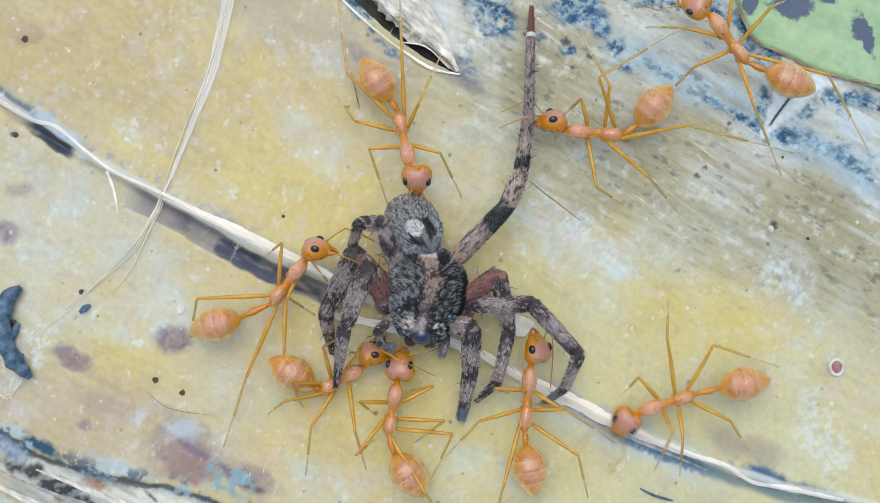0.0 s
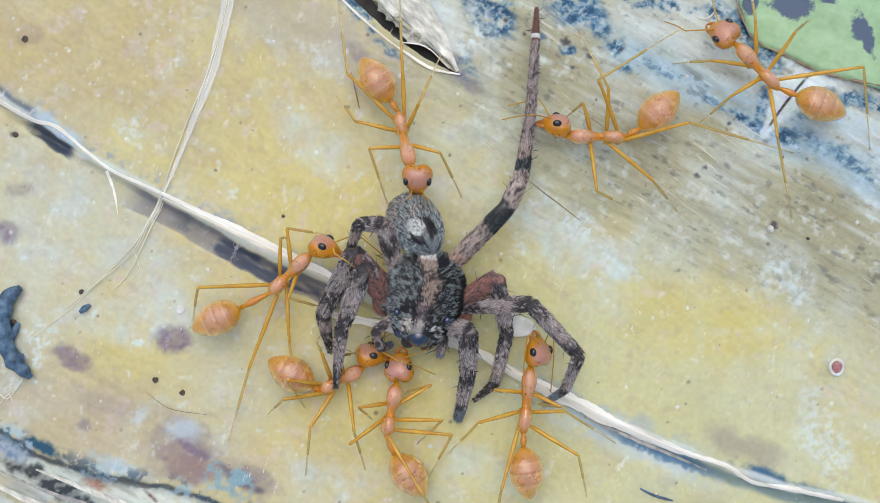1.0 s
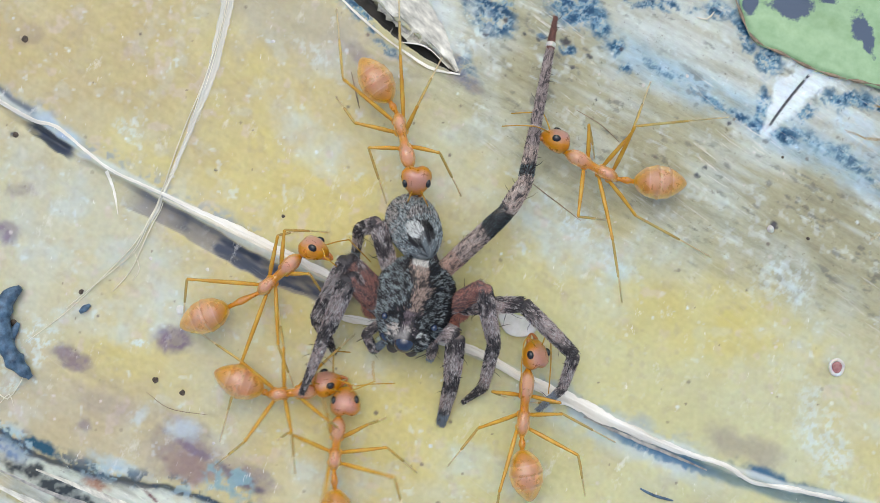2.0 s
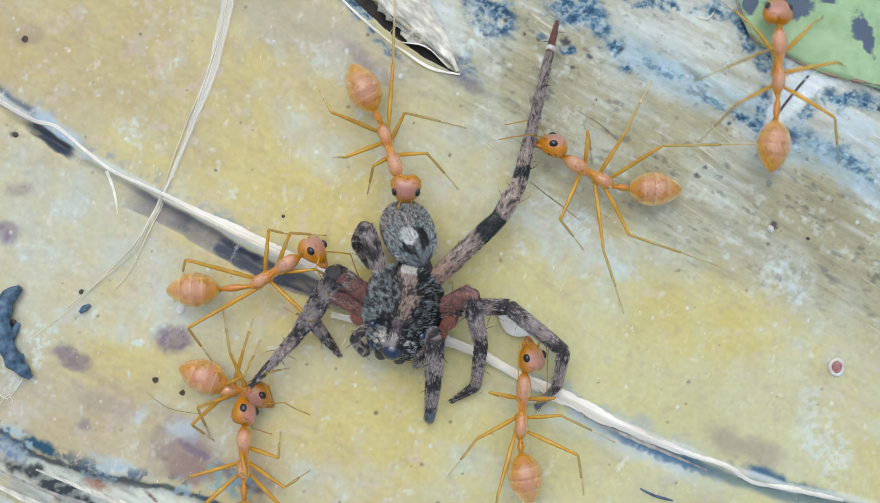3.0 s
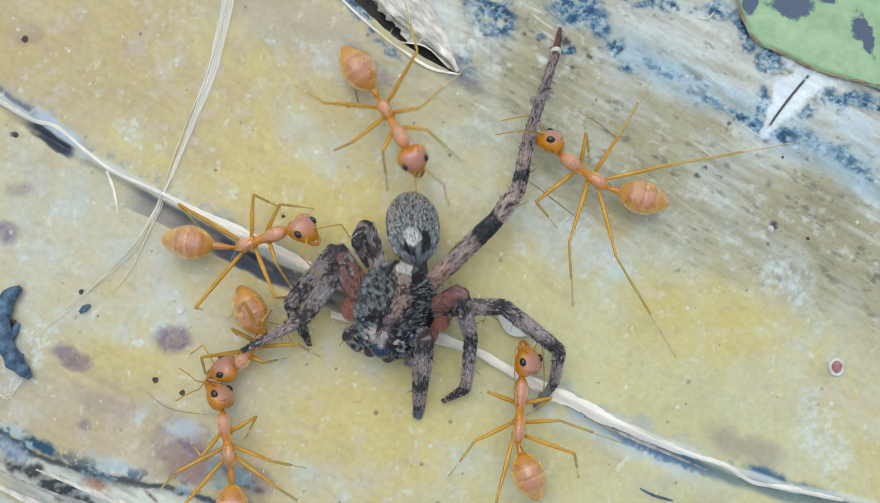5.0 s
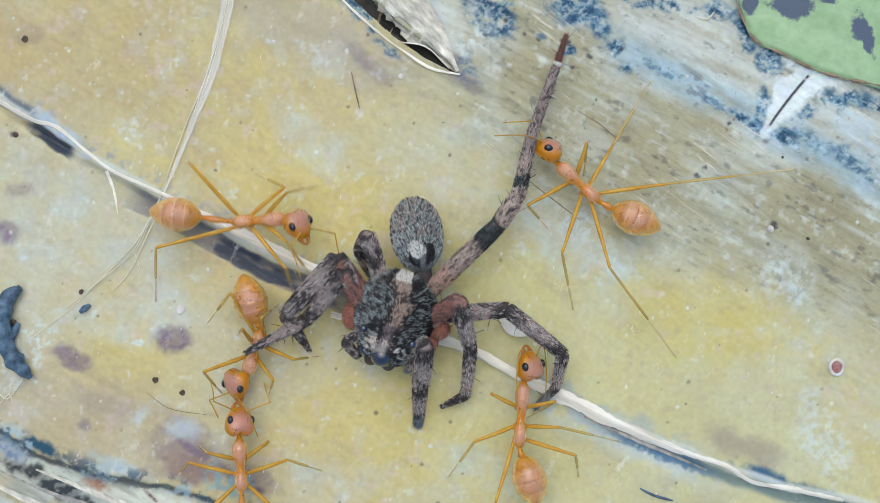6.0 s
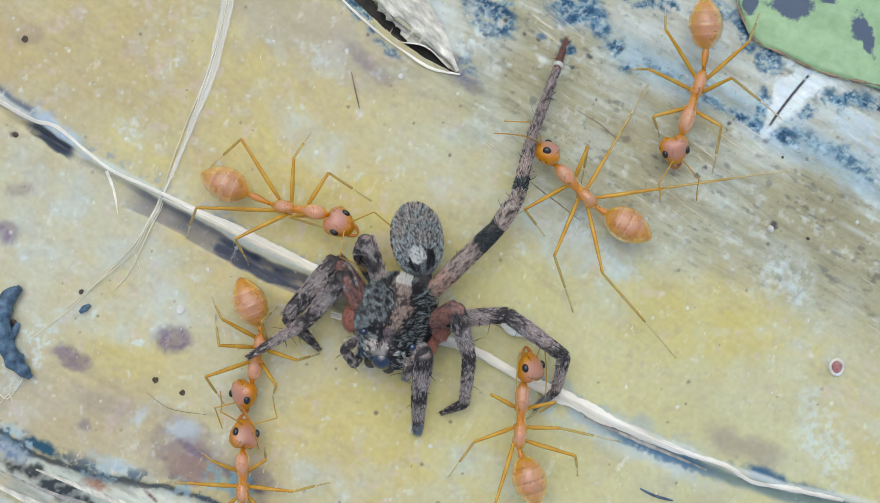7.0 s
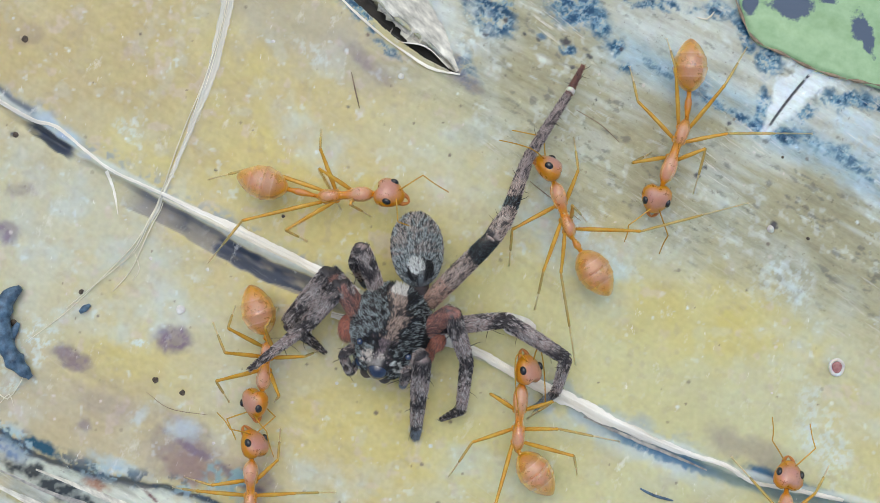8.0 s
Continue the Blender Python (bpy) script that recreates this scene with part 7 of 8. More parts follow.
bend("arched_leg", 8, -0.36, -4.67, 0.62, -3.20, 1.45, -5.97, 1.17, -8.70, 0.19, -9.26)
limb("front_leg", (2.2, 3.2, 2.2, 0.3))
bend("front_leg", 0, 0.49, -4.46, 1.98, -4.19, 1.64, -6.59, 1.18, -9.25)
bend("front_leg", 1.5, 0.18, -4.62, 1.62, -4.49, 1.34, -7.04, 0.81, -9.34)
bend("front_leg", 1.7, -0.12, -4.62, 1.38, -4.61, 1.09, -7.20, 0.50, -9.40)
bend("front_leg", 2.8, -1.03, -4.46, -0.27, -4.55, -0.36, -7.04, -0.59, -9.34)
bend("front_leg", 3.5, -1.09, -4.46, -0.27, -4.61, -0.36, -7.20, -0.59, -9.40)
bend("front_leg", 4.5, -1.64, -4.31, -0.81, -4.49, -1.03, -7.04, -1.21, -8.93)
bend("front_leg", 6.5, -1.49, -5.22, -0.81, -5.30, -1.09, -7.65, -1.21, -9.87)
bend("front_leg", 8, -1.64, -5.68, -0.96, -5.75, -1.18, -8.11, -1.37, -10.33)
limb("bent_leg", (2.2, 2.8, 2.3, 1.0, 0.2))
bend("bent_leg", 0, 2.00, -3.04, 4.85, -2.77, 7.46, -5.52, 6.76, -7.47, 5.33, -8.73)
bend("bent_leg", 1.5, 1.85, -3.10, 4.70, -2.77, 7.40, -5.58, 6.76, -7.53, 5.33, -8.73)
bend("bent_leg", 2.8, 0.49, -2.95, 3.95, -2.92, 6.79, -5.46, 6.42, -7.40, 5.33, -8.67)
bend("bent_leg", 3.5, 0.43, -3.04, 3.95, -3.01, 6.79, -5.46, 6.42, -7.47, 5.33, -8.67)
bend("bent_leg", 4.5, 0.18, -2.95, 3.49, -2.92, 6.49, -5.37, 6.29, -7.16, 5.33, -8.63)
bend("bent_leg", 6.5, 0.49, -3.55, 3.64, -3.22, 6.79, -5.67, 6.35, -7.62, 5.33, -8.63)
bend("bent_leg", 8, 0.33, -4.01, 3.49, -3.68, 6.79, -5.76, 6.35, -7.71, 5.33, -8.63)
limb("stub_leg", (2.3, 3.4, 2.4, 0.3))
bend("stub_leg", 0, -2.79, -1.27, -3.02, 1.49, -4.36, 1.51, -4.95, -0.22)
bend("stub_leg", 1.5, -2.79, -1.27, -3.05, 1.43, -4.36, 1.45, -5.04, -0.22)
bend("stub_leg", 1.7, -2.85, -1.27, -3.11, 1.49, -4.36, 1.39, -4.95, -0.37)
bend("stub_leg", 2.8, -3.40, -1.27, -3.94, 1.37, -4.54, 0.55, -4.02, -0.68)
bend("stub_leg", 3.5, -3.31, -1.27, -3.80, 1.14, -4.30, 0.30, -3.80, -0.93)
bend("stub_leg", 4.5, -3.21, -1.12, -4.00, 1.58, -4.48, 0.70, -3.92, -0.53)
bend("stub_leg", 5.8, -3.09, -1.58, -3.85, 0.90, -4.36, 0.06, -3.86, -1.25)
bend("stub_leg", 7.5, -3.09, -1.88, -3.94, 0.48, -4.42, -0.36, -3.92, -1.62)
bend("stub_leg", 8, -3.31, -2.03, -4.12, 0.18, -4.60, -0.67, -4.11, -1.87)
limb("grasped_leg", (2.2, 3.8, 3.0, 2.3))
bend("grasped_leg", 0, -3.52, -3.25, -3.83, -0.89, -5.08, -4.12, -5.67, -7.34)
bend("grasped_leg", 1, -3.52, -3.25, -3.98, -0.89, -5.23, -4.12, -5.67, -7.40)
bend("grasped_leg", 1.5, -3.61, -3.25, -4.13, -0.95, -5.38, -4.27, -5.88, -7.64)
bend("grasped_leg", 1.7, -3.77, -3.25, -4.28, -1.10, -5.53, -4.27, -6.34, -7.82)
bend("grasped_leg", 2.2, -4.07, -3.40, -5.17, -1.55, -6.73, -4.87, -8.31, -7.64)
bend("grasped_leg", 2.8, -4.22, -3.40, -6.12, -1.99, -7.78, -4.57, -9.98, -7.19)
bend("grasped_leg", 3.5, -4.37, -3.46, -6.06, -1.99, -7.78, -4.57, -10.43, -7.40)
bend("grasped_leg", 4, -4.52, -3.40, -5.77, -1.55, -7.63, -4.27, -10.74, -7.34)
bend("grasped_leg", 4.5, -4.62, -3.10, -5.32, -1.10, -7.33, -3.36, -10.89, -5.58)
bend("grasped_leg", 4.7, -4.62, -3.25, -5.32, -0.95, -7.33, -3.52, -11.10, -5.58)
bend("grasped_leg", 5.8, -4.52, -3.70, -5.41, -0.65, -7.18, -3.67, -10.80, -5.58)
bend("grasped_leg", 6.5, -4.52, -3.77, -5.41, -0.71, -7.18, -3.67, -10.43, -5.67)
bend("grasped_leg", 7, -4.52, -3.86, -5.41, -0.80, -7.18, -3.73, -10.43, -5.76)
bend("grasped_leg", 8, -4.74, -4.16, -5.47, -1.31, -7.33, -4.12, -10.13, -6.28)
limb("tucked_leg", (2.2, 3.4, 1.8, 0.3))
bend("tucked_leg", 0, -3.31, -2.34, -4.60, -0.06, -6.23, -3.42, -6.04, -5.35)
bend("tucked_leg", 1.5, -3.40, -2.34, -4.60, -0.06, -6.47, -3.42, -6.19, -5.35)
bend("tucked_leg", 1.7, -3.52, -2.34, -4.66, -0.21, -6.53, -3.57, -6.04, -5.51)
bend("tucked_leg", 2.8, -4.13, -2.34, -5.55, -1.05, -6.99, -3.72, -5.63, -5.67)
bend("tucked_leg", 3.5, -4.13, -2.34, -5.35, -1.15, -7.14, -3.72, -5.63, -5.73)
bend("tucked_leg", 4.5, -4.52, -2.03, -5.50, 0.33, -8.36, -2.96, -6.72, -5.73)
bend("tucked_leg", 5.8, -4.37, -2.64, -5.50, -0.36, -8.30, -3.42, -7.28, -5.42)
bend("tucked_leg", 6.5, -4.37, -2.79, -5.56, -0.36, -8.30, -3.42, -6.82, -5.42)
bend("tucked_leg", 7.5, -4.37, -2.95, -5.65, -0.66, -8.30, -3.72, -6.60, -5.42)
bend("tucked_leg", 8, -4.62, -3.25, -5.86, -1.11, -8.30, -3.88, -6.51, -5.51)
limb("palp", (2.6, 2.8, 1.6, 1.4))
bend("palp", 0, -2.54, -3.38, -3.37, -4.28, -3.12, -5.26, -2.58, -5.12)
bend("palp", 1.5, -2.69, -3.53, -3.58, -4.28, -3.34, -5.33, -2.82, -5.12)
bend("palp", 2.8, -3.90, -3.53, -4.76, -4.73, -4.10, -5.57, -3.56, -4.66)
bend("palp", 3.5, -3.90, -3.53, -4.64, -4.73, -4.04, -5.57, -3.65, -4.73)
bend("palp", 4.5, -4.35, -3.38, -5.00, -4.43, -4.41, -5.20, -3.96, -4.36)
bend("palp", 6.5, -4.35, -4.14, -5.09, -5.03, -4.56, -5.88, -3.96, -4.97)
bend("palp", 8, -4.59, -4.74, -5.18, -5.48, -4.87, -6.55, -4.17, -5.59)
limb("other_palp", (2.6, 2.4, 1.2))
bend("other_palp", 0, -0.12, -3.68, 0.33, -4.60, 0.09, -5.66)
bend("other_palp", 1.5, -0.42, -3.99, 0.03, -4.75, -0.12, -5.75)
bend("other_palp", 2.8, -1.18, -4.59, -0.97, -5.51, -1.29, -6.22)
bend("other_palp", 3.5, -1.18, -4.59, -0.97, -5.51, -1.29, -6.28)
bend("other_palp", 4.5, -1.78, -4.29, -1.48, -5.21, -1.72, -6.06)
bend("other_palp", 6.5, -1.78, -5.20, -1.48, -5.81, -1.82, -6.68)
bend("other_palp", 8, -1.99, -5.80, -1.79, -6.42, -2.03, -7.29)

BLACK, SOOT, ASH, BEIGE, WHITE, RUST = (0.006, 0.006, 0.007), (0.065, 0.055, 0.058), (0.66, 0.75, 0.76), (0.72, 0.60, 0.50), (0.88, 0.87, 0.82), (0.36, 0.06, 0.04)

UMBER, TEAL = (0.165, 0.115, 0.115), (0.20, 0.28, 0.30)


def blend(a, b, w):
    return tuple(p + (q - p) * w for p, q in zip(a, b))


def skin_tone(points, colour):
    return np.array([colour(p) for p in points])


def hair_mesh(name, anchors, colour, length, lean, seed, width=0.02):
    """Fine tapering hairs: anchors of (place, outward, lie) on a skin."""
    rng = random.Random(seed)
    v, f, c = [], [], []
    for p, out, lie in anchors:
        ln = length * rng.uniform(0.6, 1.35)
        d = (lie * lean + out * rng.uniform(0.05, 0.45) + Vector((rng.uniform(-1, 1), rng.uniform(-1, 1), rng.uniform(-1, 1))) * 0.4).normalized()
        s = d.cross(out)
        if s.length < 1e-3:
            s = d.cross(Vector((0, 0.3, 1)))
        s.normalize()
        u = d.cross(s)
        o = len(v)
        w = width * rng.uniform(0.7, 1.3)
        mid = p + d * ln * 0.55
        tip = p + d * ln * 0.9 + lie * ln * 0.15
        for q, r in ((p - out * 0.01, w), (mid + out * 0.03, w * 0.8)):
            for a in (0, 2.1, 4.2):
                v.append(tuple(q + (s * math.cos(a) + u * math.sin(a)) * r))
        v.append(tuple(tip))
        for j in range(3):
            k = (j + 1) % 3
            f.append((o + j, o + k, o + 3 + k, o + 3 + j))
            f.append((o + 3 + j, o + 3 + k, o + 6))
        c += [colour(p, rng)] * 7
    return mesh_of(name, v, f, FUR, np.array(c))


def skin_anchors(rows, count, seed, lie, bottom=-0.75):
    """Random places on a loft with their outward direction."""
    rng = random.Random(seed)
    x = np.array([r[0] for r in rows])
    out = []
    wgt = np.array([0.5 * (rows[i][3] + rows[i + 1][3]) * abs(rows[i + 1][0] - rows[i][0]) + 0.02 for i in range(len(rows) - 1)])
    wgt = wgt / wgt.sum()
    pick = np.random.RandomState(seed).choice(len(wgt), count, p=wgt)
    for i in pick:
        u = rng.random()
        a, b = rows[i], rows[i + 1]
        px, py, pz, ry, rz = (p + (q - p) * u for p, q in zip(a, b))
        th = rng.uniform(0, 2 * math.pi)
        if math.sin(th) < bottom:
            th = -th
        p = Vector((px, py + ry * math.cos(th), pz + rz * math.sin(th)))
        slope = (b[3] - a[3]) / (b[0] - a[0]) if b[0] != a[0] else 0
        n = Vector((-slope, math.cos(th), math.sin(th) * ry / max(rz, 1e-3))).normalized()
        out.append((p, n, lie))
    return out


# carapace: x forward, midline at y = 0
CARAPACE = [(-2.8, 0, -0.2, 0.24, 0.3), (-2.67, 0, -0.05, 0.77, 0.7), (-2.33, 0, 0.1, 1.3, 1.05), (-1.78, 0, 0.2, 1.78, 1.3), (-1.11, 0, 0.28, 2.04, 1.45), (-0.33, 0, 0.3, 2.07, 1.5), (0.43, 0, 0.3, 1.92, 1.48), (1.06, 0, 0.26, 1.65, 1.38), (1.58, 0, 0.2, 1.39, 1.22), (2.0, 0, 0.1, 1.17, 1.0), (2.26, 0, 0.0, 0.91, 0.75), (2.4, 0, -0.1, 0.48, 0.45)]
ABDOMEN = [(2.07, 0, -0.14, 0.18, 0.18), (1.97, 0, -0.05, 0.45, 0.46), (1.7, 0, 0.05, 0.8, 0.78), (1.28, 0, 0.11, 1.09, 1.06), (0.74, 0, 0.14, 1.26, 1.21), (0.11, 0, 0.16, 1.33, 1.29), (-0.47, 0, 0.14, 1.3, 1.25), (-1.0, 0, 0.09, 1.14, 1.1), (-1.42, 0, 0.0, 0.87, 0.87), (-1.73, 0, -0.09, 0.55, 0.55), (-1.9, 0, -0.16, 0.25, 0.26)]


def carapace_tone(p, rng=None):
    """Ragged beige band down the middle, bare black beside it, silvery fur on one flank and teal-grey on the other."""
    x, y = p[0], p[1]
    n = noise.noise(Vector((x * 1.6, y * 1.6, 3))) + 0.5 * noise.noise(Vector((x * 5, y * 5, 7)))
    tuft = noise.noise(Vector((x * 4.2, y * 4.2, 23))) + 0.6 * noise.noise(Vector((x * 11, y * 11, 29)))
    jitter = rng.random() if rng else 0.5
    y0 = y
    y = y - 0.35 * noise.noise(Vector((x * 0.9, 0.4, 51)))
    half = 0.40 + 0.55 * n + 0.28 * tuft - (0.14 if x > 0.3 else 0)
    if x < -2.2 and abs(y - 0.05) < 0.42 + 0.2 * n:
        return WHITE
    if 1.0 < x < 1.7 and -1.0 < y < 0.2 + 0.3 * n and tuft < 0.12:
        return blend(WHITE, BEIGE, jitter)
    if 1.2 < x < 1.8 and 0.5 < y < 1.2 and tuft < -0.1:
        return blend(WHITE, ASH, jitter)
    if abs(y) < half:
        if math.hypot(x + 1.3, y) < 0.16 or jitter < 0.14 or tuft > 0.28:
            return SOOT
        if x > 0.2:
            return blend((0.46, 0.38, 0.44), UMBER, jitter) if tuft < 0.15 else SOOT
        return blend(BEIGE, (0.50, 0.35, 0.28), jitter)
    if abs(y) < half + 0.34 + 0.15 * n:
        # every tenth hair or so dark blue: the black's sheen put into colour
        return BLACK if jitter < 0.9 else (0.06, 0.08, 0.13)
    if y0 > 0:
        if y0 > 1.72 + 0.2 * n or jitter < 0.76 + 0.7 * tuft:
            return BLACK
        return blend(TEAL, ASH, 0.9 * jitter)
    if jitter < 0.62 + 0.8 * tuft:
        return BLACK if jitter < 0.4 else SOOT
    return blend(TEAL, ASH, 0.8 * jitter)


def abdomen_tone(p, rng=None):
    x, y, z = p[0], p[1], p[2]
    n = noise.noise(Vector((x * 1.4, y * 1.4, 13))) + 0.5 * noise.noise(Vector((x * 4, y * 4, 17)))
    jitter = rng.random() if rng else 0.5
    mark = ((x - 1.22) / 0.52) ** 2 + ((y - 0.12) / 0.72) ** 2 + 0.8 * n
    tuft = ((x - 1.0) / 0.42) ** 2 + ((y + 0.12) / 0.36) ** 2 + 1.1 * n + 0.5 * noise.noise(Vector((x * 9, y * 9, 61)))
    if tuft < 1 and jitter > 0.12:
        return blend(WHITE, ASH, 0.6 * jitter)
    if mark < 1:
        return BLACK
    clump = noise.noise(Vector((x * 6, y * 8, 31))) + 0.6 * noise.noise(Vector((x * 13, y * 13, 37)))
    if jitter < 0.30 or clump > 0.22:
        return (BLACK if jitter < 0.35 else SOOT) if jitter < 0.8 else TEAL
    if clump < -0.3:
        return blend(ASH, WHITE, jitter)
    if x < 0.4 and n > -0.1:
        return blend((0.40, 0.35, 0.36), (0.72, 0.66, 0.60), jitter)
    return blend(TEAL, ASH, 0.3 + 0.7 * jitter)


def limb_tone(kind, x0, total, rust, seg_len):
    """Banded legs: dark rings on grey-brown, rusty near some hips."""
    def tone(p, rng=None):
        s = (x0 + p[0]) / total
        jitter = rng.random() if rng else 0.5
        n = noise.noise(Vector((p[0] * 1.7 + x0, p[1] * 1.7, p[2] * 1.7 + total)))
        tuft = noise.noise(Vector((p[0] * 4.5, p[1] * 6 + x0, p[2] * 6))) + 0.5 * noise.noise(Vector((p[0] * 9, p[1] * 9, p[2] * 9 + total)))
        if kind == "raised":
            if s > 0.88:
                return blend((0.26, 0.11, 0.08), SOOT, 0.5 * jitter)
            if abs(s - 0.27 - 0.015 * n) < 0.05 or abs(s - 0.47 - 0.02 * n) < 0.022:
                return BLACK if jitter < 0.75 else TEAL
            if tuft > 0.22 or jitter < 0.10:
                return SOOT
            if s < 0.1:
                return blend((0.45, 0.20, 0.14), BEIGE, jitter)
            if s > 0.55:
                return blend((0.66, 0.57, 0.53), UMBER, 0.8 * jitter)
            return blend(blend((0.78, 0.64, 0.54), UMBER, 0.6 * jitter), WHITE, 0.35 * (tuft < -0.3))
        if rust and 0.08 < s < 0.26 + 0.1 * n:
            return blend(RUST, (0.60, 0.36, 0.28), jitter) if tuft < 0.2 and jitter > 0.3 else blend(UMBER, SOOT, jitter)
        if kind == "tarsus" and s > 0.88 and not rust:
            return blend((0.30, 0.38, 0.46), SOOT, 0.6 * jitter)
        band = 0.45 * math.sin(s * 2 * math.pi * 3.4 + 0.9 + 1.6 * n) + tuft
        if band > 0.15 or min(abs(p[0] - 0.02), abs(p[0] - seg_len)) < 0.16 + 0.2 * n:
            return (SOOT if jitter < 0.45 else BLACK) if jitter < 0.8 else blend(UMBER, ASH, (jitter - 0.75) * 1.6)
        if jitter < 0.15:
            return SOOT
        warm = blend((0.30, 0.205, 0.19), (0.82, 0.66, 0.61), jitter)
        if tuft < -0.22:
            warm = blend(warm, WHITE, 0.35)
        return blend(warm, ASH if jitter > 0.72 else TEAL, 0.5 if jitter > 0.72 else max(0.0, min(0.35, 0.4 * n + 0.1)))
    return tone


LIMB_RADII = {"raised_leg": [0.43, 0.43, 0.37, 0.27, 0.19, 0.08], "arched_leg": [0.43, 0.44, 0.33, 0.25, 0.09], "front_leg": [0.45, 0.47, 0.39, 0.22], "bent_leg": [0.39, 0.39, 0.31, 0.22, 0.12],
              "stub_leg": [0.39, 0.41, 0.28, 0.16], "grasped_leg": [0.47, 0.47, 0.34, 0.12], "tucked_leg": [0.43, 0.47, 0.39, 0.09], "palp": [0.23, 0.23, 0.20, 0.16], "other_palp": [0.28, 0.27, 0.16]}
SEGMENTS = {6: ["femur", "patella", "tibia", "metatarsus", "tarsus"], 5: ["femur", "tibia", "metatarsus", "tarsus"], 4: ["femur", "tibia", "tarsus"], 3: ["femur", "tarsus"]}


def root_pose(t):
    a = glide(SPIDER["keys"], t)
    rear, eye = Vector((a[0], a[1], 0)), Vector((a[2], a[3], 0))
    mid = rear.lerp(eye, 0.53)
    mid.z = 0
    return aimed(mid, mid + (eye - rear).normalized())


def joints(name, t):
    l = SPIDER["limbs"][name]
    p = glide(l["keys"], t).reshape(-1, 2)
    j = [Vector((x, y, z)) for (x, y), z in zip(p, l["z"])]
    c = root_pose(t).translation / MM
    c.z = 1.9
    j[0] = j[0] + (c - j[0]).normalized() * 0.9
    return j


def solved(name, t):
    """Joints with rigid lengths: each stands over its place, as high or low as its segment's length asks."""
    want = joints(name, t)
    p = [want[0]]
    for q, ln in zip(want[1:], SPIDER["limbs"][name]["len"]):
        o = p[-1]
        flat = math.hypot(q.x - o.x, q.y - o.y)
        z = q.z
        if flat < ln:
            rise = math.sqrt(ln * ln - flat * flat)
            z = o.z + min(rise, 2.6) if q.z >= o.z else max(o.z - rise, 0.2)
        p.append(o + (Vector((q.x, q.y, z)) - o).normalized() * ln)
    return p


def segment_rows(length, r0, r1, swell):
    rows = [(-0.25 * r0, 0, 0, r0 * 0.45, r0 * 0.45)]
    for i in range(9):
        u = i / 8
        r = (r0 + (r1 - r0) * u) * (1 + swell * math.sin(math.pi * u) - 0.10 * math.exp(-((u - 1) / 0.06) ** 2))
        rows.append((u * length, 0, 0, r, r))
    rows.append((length + 0.3 * r1, 0, 0, r1 * 0.5, r1 * 0.5))
    return rows


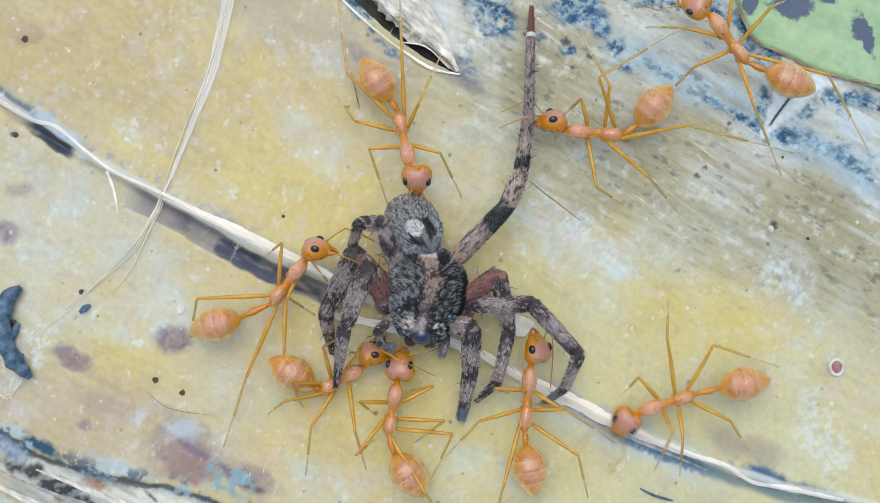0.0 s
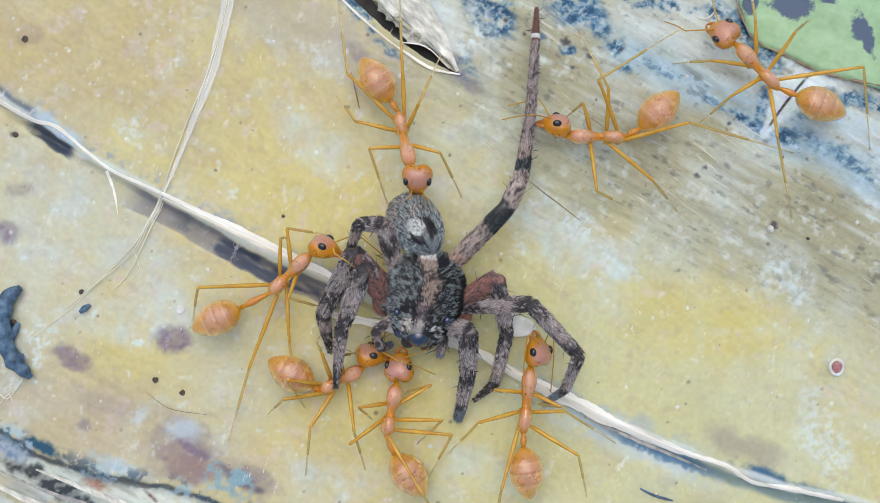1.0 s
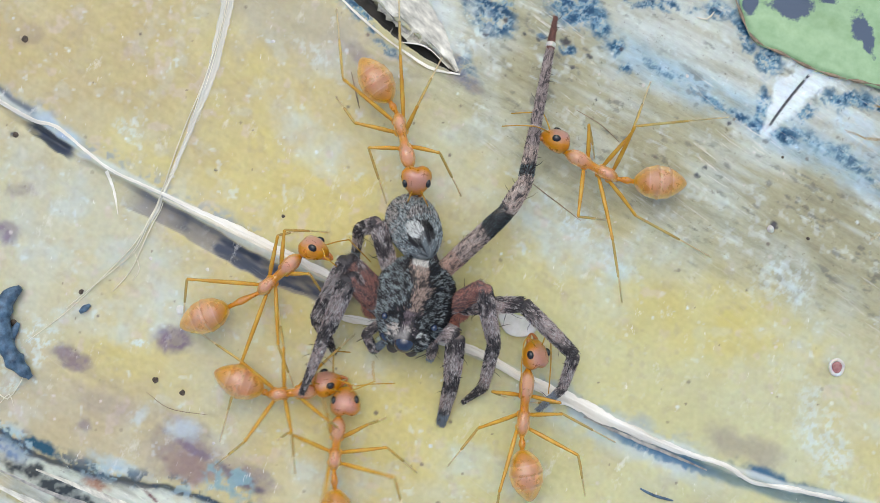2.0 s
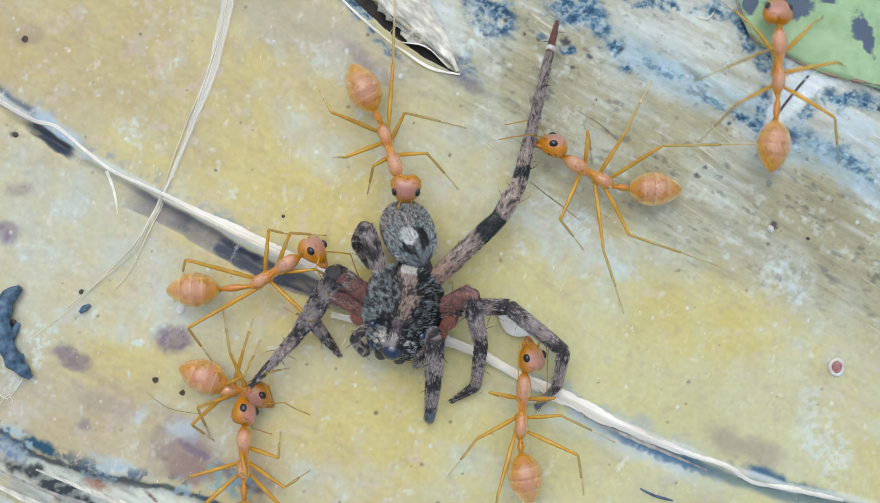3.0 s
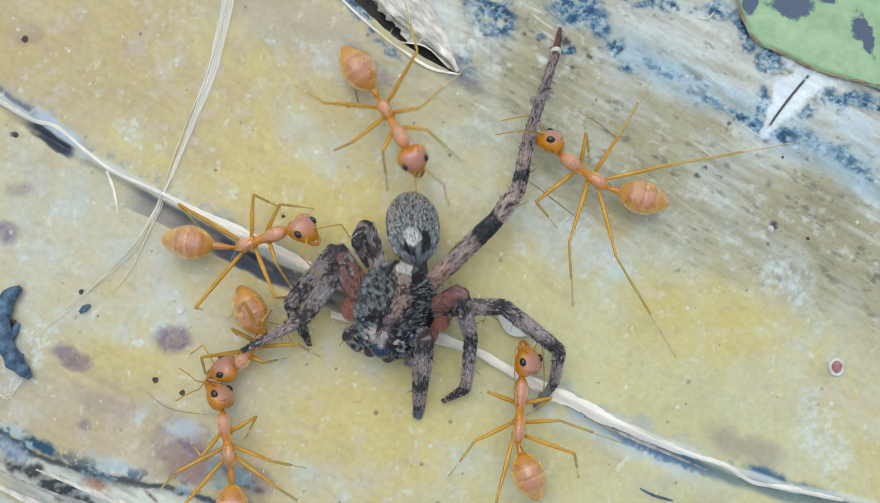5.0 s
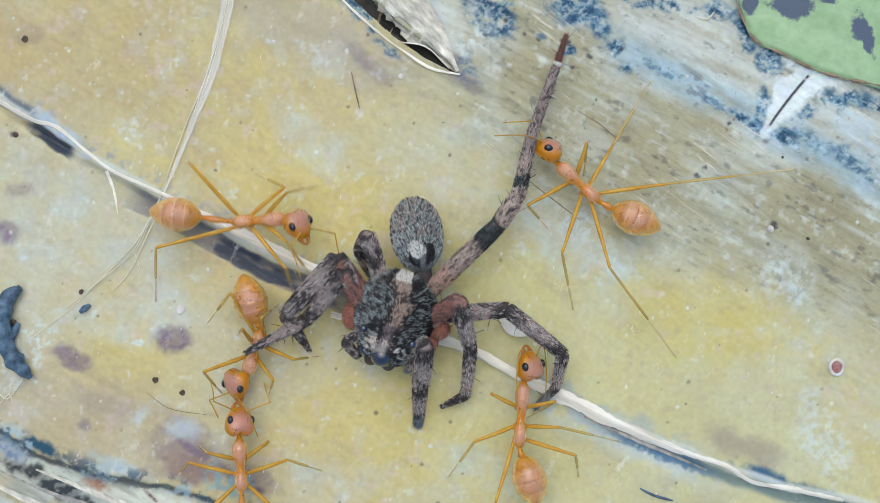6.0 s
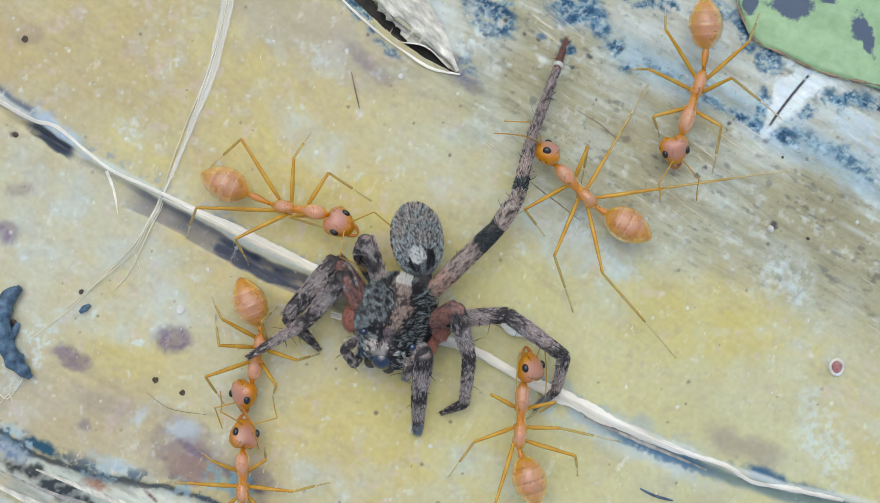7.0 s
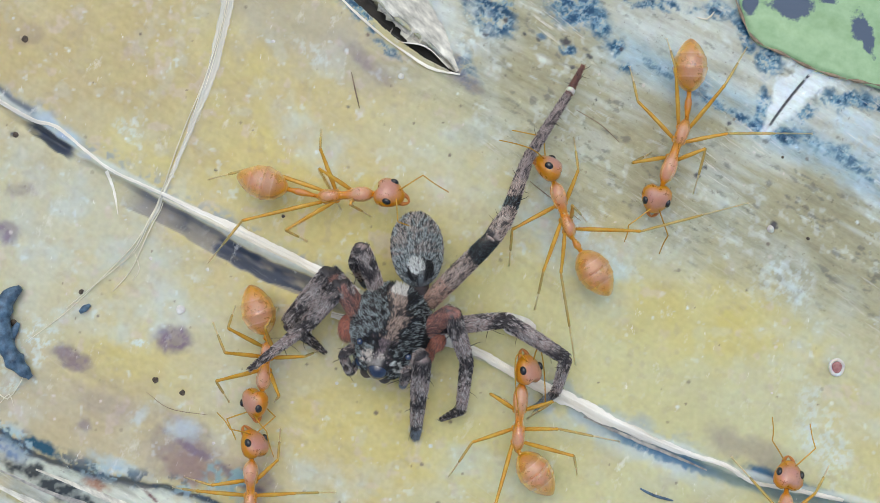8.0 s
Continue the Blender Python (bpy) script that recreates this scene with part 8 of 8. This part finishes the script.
def build_spider():
    root = tagged(new("spider"), "dead grey-brown hairy spider with banded legs", "spider")
    root.empty_display_size = 2 * MM
    SPIDER["root"] = root
    SPIDER["keys"] = keyed(SPIDER["carapace"])
    SPIDER["tail"] = keyed(SPIDER["abdomen"])
    v, f = loft(CARAPACE, 40)
    v = [(x, y, z - (0.12 * math.exp(-((x + 1.0) / 0.5) ** 2 - (y / 0.15) ** 2) if z > 0 else 0) + 0.05 * noise.noise(Vector((x * 2, y * 2, z * 2)))) for x, y, z in v]
    body_part = part("carapace", mesh_of("carapace", v, f, HIDE, skin_tone(v, lambda p: blend(carapace_tone(p), BLACK, 0.6))), root, "black carapace with a beige middle band")
    body_part.location.z = 2.35 * MM
    anchors = skin_anchors(CARAPACE, 27000, 71, Vector((-1, 0, 0)))
    anchors = [(p, n, Vector((-0.6, 0.9 * p.y, -0.1)).normalized()) for p, n, l in anchors if not (p.z > 0 and math.hypot(p.x - 1.86, p.y) < 0.52)]
    tagged(part("fur", hair_mesh("carapace_fur", anchors, carapace_tone, 0.16, 1.7, 72, 0.0085), body_part, "short dense grey and beige fur"), kind="stuff")
    for name, c, r in (("main_eye", (1.86, 0.02, 0.80), (0.60, 0.62, 0.56)), ("side_eye", (1.75, -0.98, 0.45), (0.38, 0.38, 0.36)), ("side_eye", (1.6, 1.0, 0.5), (0.32, 0.32, 0.32)), ("rear_eye", (0.75, 1.35, 1.3), (0.2, 0.2, 0.2)), ("rear_eye", (0.75, -1.35, 1.3), (0.2, 0.2, 0.2))):
        part(name, mesh_of("spider_eye", *ball(c, r, 24, 14), SPIDER_EYE), body_part, "glossy blue-black eye")
    for k in (1, -1):
        pts = spline([(2.0, 0.45 * k, -0.3), (2.35, 0.5 * k, -0.7), (2.4, 0.45 * k, -1.5)], 0.2)
        me = tube(pts, np.linspace(0.45, 0.22, len(pts)), 14)
        part("chelicera", mesh_of("chelicera", *me, HIDE, np.tile(np.array(SOOT), (len(me[0]), 1))), body_part, "dark stout fang base")
    for side, c, r in ((-1, (0.25, -2.10, -0.40), (0.80, 0.62, 0.55)), (1, (-0.45, 2.45, -0.30), (0.62, 0.62, 0.56)), (1, (0.45, 2.15, -0.50), (0.60, 0.55, 0.50))):
        rows = [(c[0] - r[0] * math.cos(math.pi * (i + 0.15) / 10.3), c[1], c[2], r[1] * math.sin(math.pi * (i + 0.15) / 10.3), r[2] * math.sin(math.pi * (i + 0.15) / 10.3)) for i in range(11)]
        v, f = loft(rows, 18)

        def red(p, rng=None):
            k = rng.random() if rng else 0.5
            return blend(RUST, (0.66, 0.32, 0.22), k) if k > 0.38 else blend(UMBER, SOOT, k)
        coxa = part("coxa", mesh_of("coxa", v, f, HIDE, skin_tone(v, lambda p: blend(red(p), SOOT, 0.25))), body_part, "rust-red swollen leg base")
        tagged(part("fur", hair_mesh("coxa_fur", skin_anchors(rows, 1500, 90 + side, Vector((1, 0, 0)), -2), red, 0.16, 1.0, 95 + side, 0.0085), coxa), kind="stuff")
    v, f = loft(ABDOMEN, 36)
    v = [(x, y, z + 0.05 * noise.noise(Vector((x * 1.8, y * 1.8, z * 1.8)))) for x, y, z in v]
    tail = part("abdomen", mesh_of("abdomen", v, f, HIDE, skin_tone(v, lambda p: blend(abdomen_tone(p), BLACK, 0.7))), root, "round grey abdomen with a black heart mark")
    anchors = skin_anchors(ABDOMEN, 22000, 75, Vector((-1, 0, 0)))
    anchors = [(p, n, Vector((-1, 0.35 * math.copysign(1, p.y), 0.0))) for p, n, l in anchors]
    tagged(part("fur", hair_mesh("abdomen_fur", anchors, abdomen_tone, 0.19, 1.4, 76, 0.0085), tail, "dense ash-grey fur"), kind="stuff")
    waist = [(-1.0, 0, -0.35, 0.2, 0.2), (-0.8, 0, -0.3, 0.5, 0.4), (0.3, 0, -0.25, 0.55, 0.4), (0.7, 0, -0.2, 0.6, 0.5), (0.8, 0, -0.2, 0.2, 0.2)]
    v, f = loft(waist, 16)
    stalk = part("waist", mesh_of("waist", v, f, HIDE, skin_tone(v, lambda p: SOOT)), root, "narrow dark waist")
    SPIDER["parts"] = (tail, stalk)
    seed = 300
    for name, l in SPIDER["limbs"].items():
        l["keys"] = keyed(l["rows"])
        lens = []
        for t in l["keys"][0]:
            j = joints(name, t)
            lens.append([(b - a).length for a, b in zip(j, j[1:])])
        l["len"] = [float(np.median(c)) for c in zip(*lens)]
        rad = LIMB_RADII[name]
        total, run = sum(l["len"]), 0.0
        l["parts"] = []
        for i, kind in enumerate(SEGMENTS[len(rad)]):
            ln = l["len"][i]
            rows = segment_rows(ln, rad[i], rad[i + 1], 0.10 if i < 2 else 0.04)
            tone = limb_tone("raised" if name == "raised_leg" else kind, run, total, name in ("arched_leg", "grasped_leg", "tucked_leg"), ln)
            v, f = loft(rows, 18)
            tip_material = HIDE
            seg = part(kind, mesh_of(kind, v, f, tip_material, skin_tone(v, lambda p: blend(tone(p), SOOT, 0.35 if name == "raised_leg" else 0.55))), root)
            seed += 1
            anchors = skin_anchors(rows[1:-1], int(400 + 2300 * ln * (rad[i] + rad[i + 1]) * 0.6), seed, Vector((1, 0, 0)), -2)
            tagged(part("fur", hair_mesh("leg_fur", anchors, tone, 0.17 if rad[i] > 0.25 else 0.12, 1.6, seed, 0.0085), seg), kind="stuff")
            spines = [(p, n, q) for p, n, q in skin_anchors(rows[2:-2], 5, seed + 900, Vector((0.5, 0, 0)), -2)]
            for k, spine in enumerate(spines):
                part("spine", hair_mesh("spine", [spine], lambda p, rng: BLACK, 0.75, 0.5, seed * 7 + k, 0.02), seg)
            if name == "raised_leg" and kind == "tarsus":
                part("cuff", mesh_of("cuff", *loft([(x, 0, 0, r, r) for x, r in ((-0.1, 0.2), (-0.06, 0.27), (0.14, 0.25), (0.2, 0.18))], 14), WAX), seg, "white translucent joint cuff")
            l["parts"].append(seg)
            run += ln


build_spider()


def pose_spider(t):
    root = root_pose(t)
    inv = root.inverted()
    out = {SPIDER["root"]: root}
    a = glide(SPIDER["tail"], t)
    w, c = Vector((a[0], a[1], 2.5)), Vector((a[2], a[3], 2.35))
    tail, stalk = SPIDER["parts"]
    out[tail] = inv @ aimed(c, c + (w - c).normalized()) @ pose(0, 0, 0, 0, -a[4], 0)
    out[stalk] = inv @ aimed(w, c)
    for name, l in SPIDER["limbs"].items():
        p = solved(name, t)
        for seg, q, r in zip(l["parts"], p, p[1:]):
            out[seg] = inv @ aimed(q, r)
    return out


# ---- everything that moves ----
def motions():
    poses = [pose_spider] + [lambda t, a=a: pose_ant(a, t) for a in ANTS]
    for at in poses:
        rows = {}
        for t in TIMES:
            for ob, m in at(t).items():
                rows.setdefault(ob, []).append((t, m))
        for ob, r in rows.items():
            walk(ob, r)


motions()
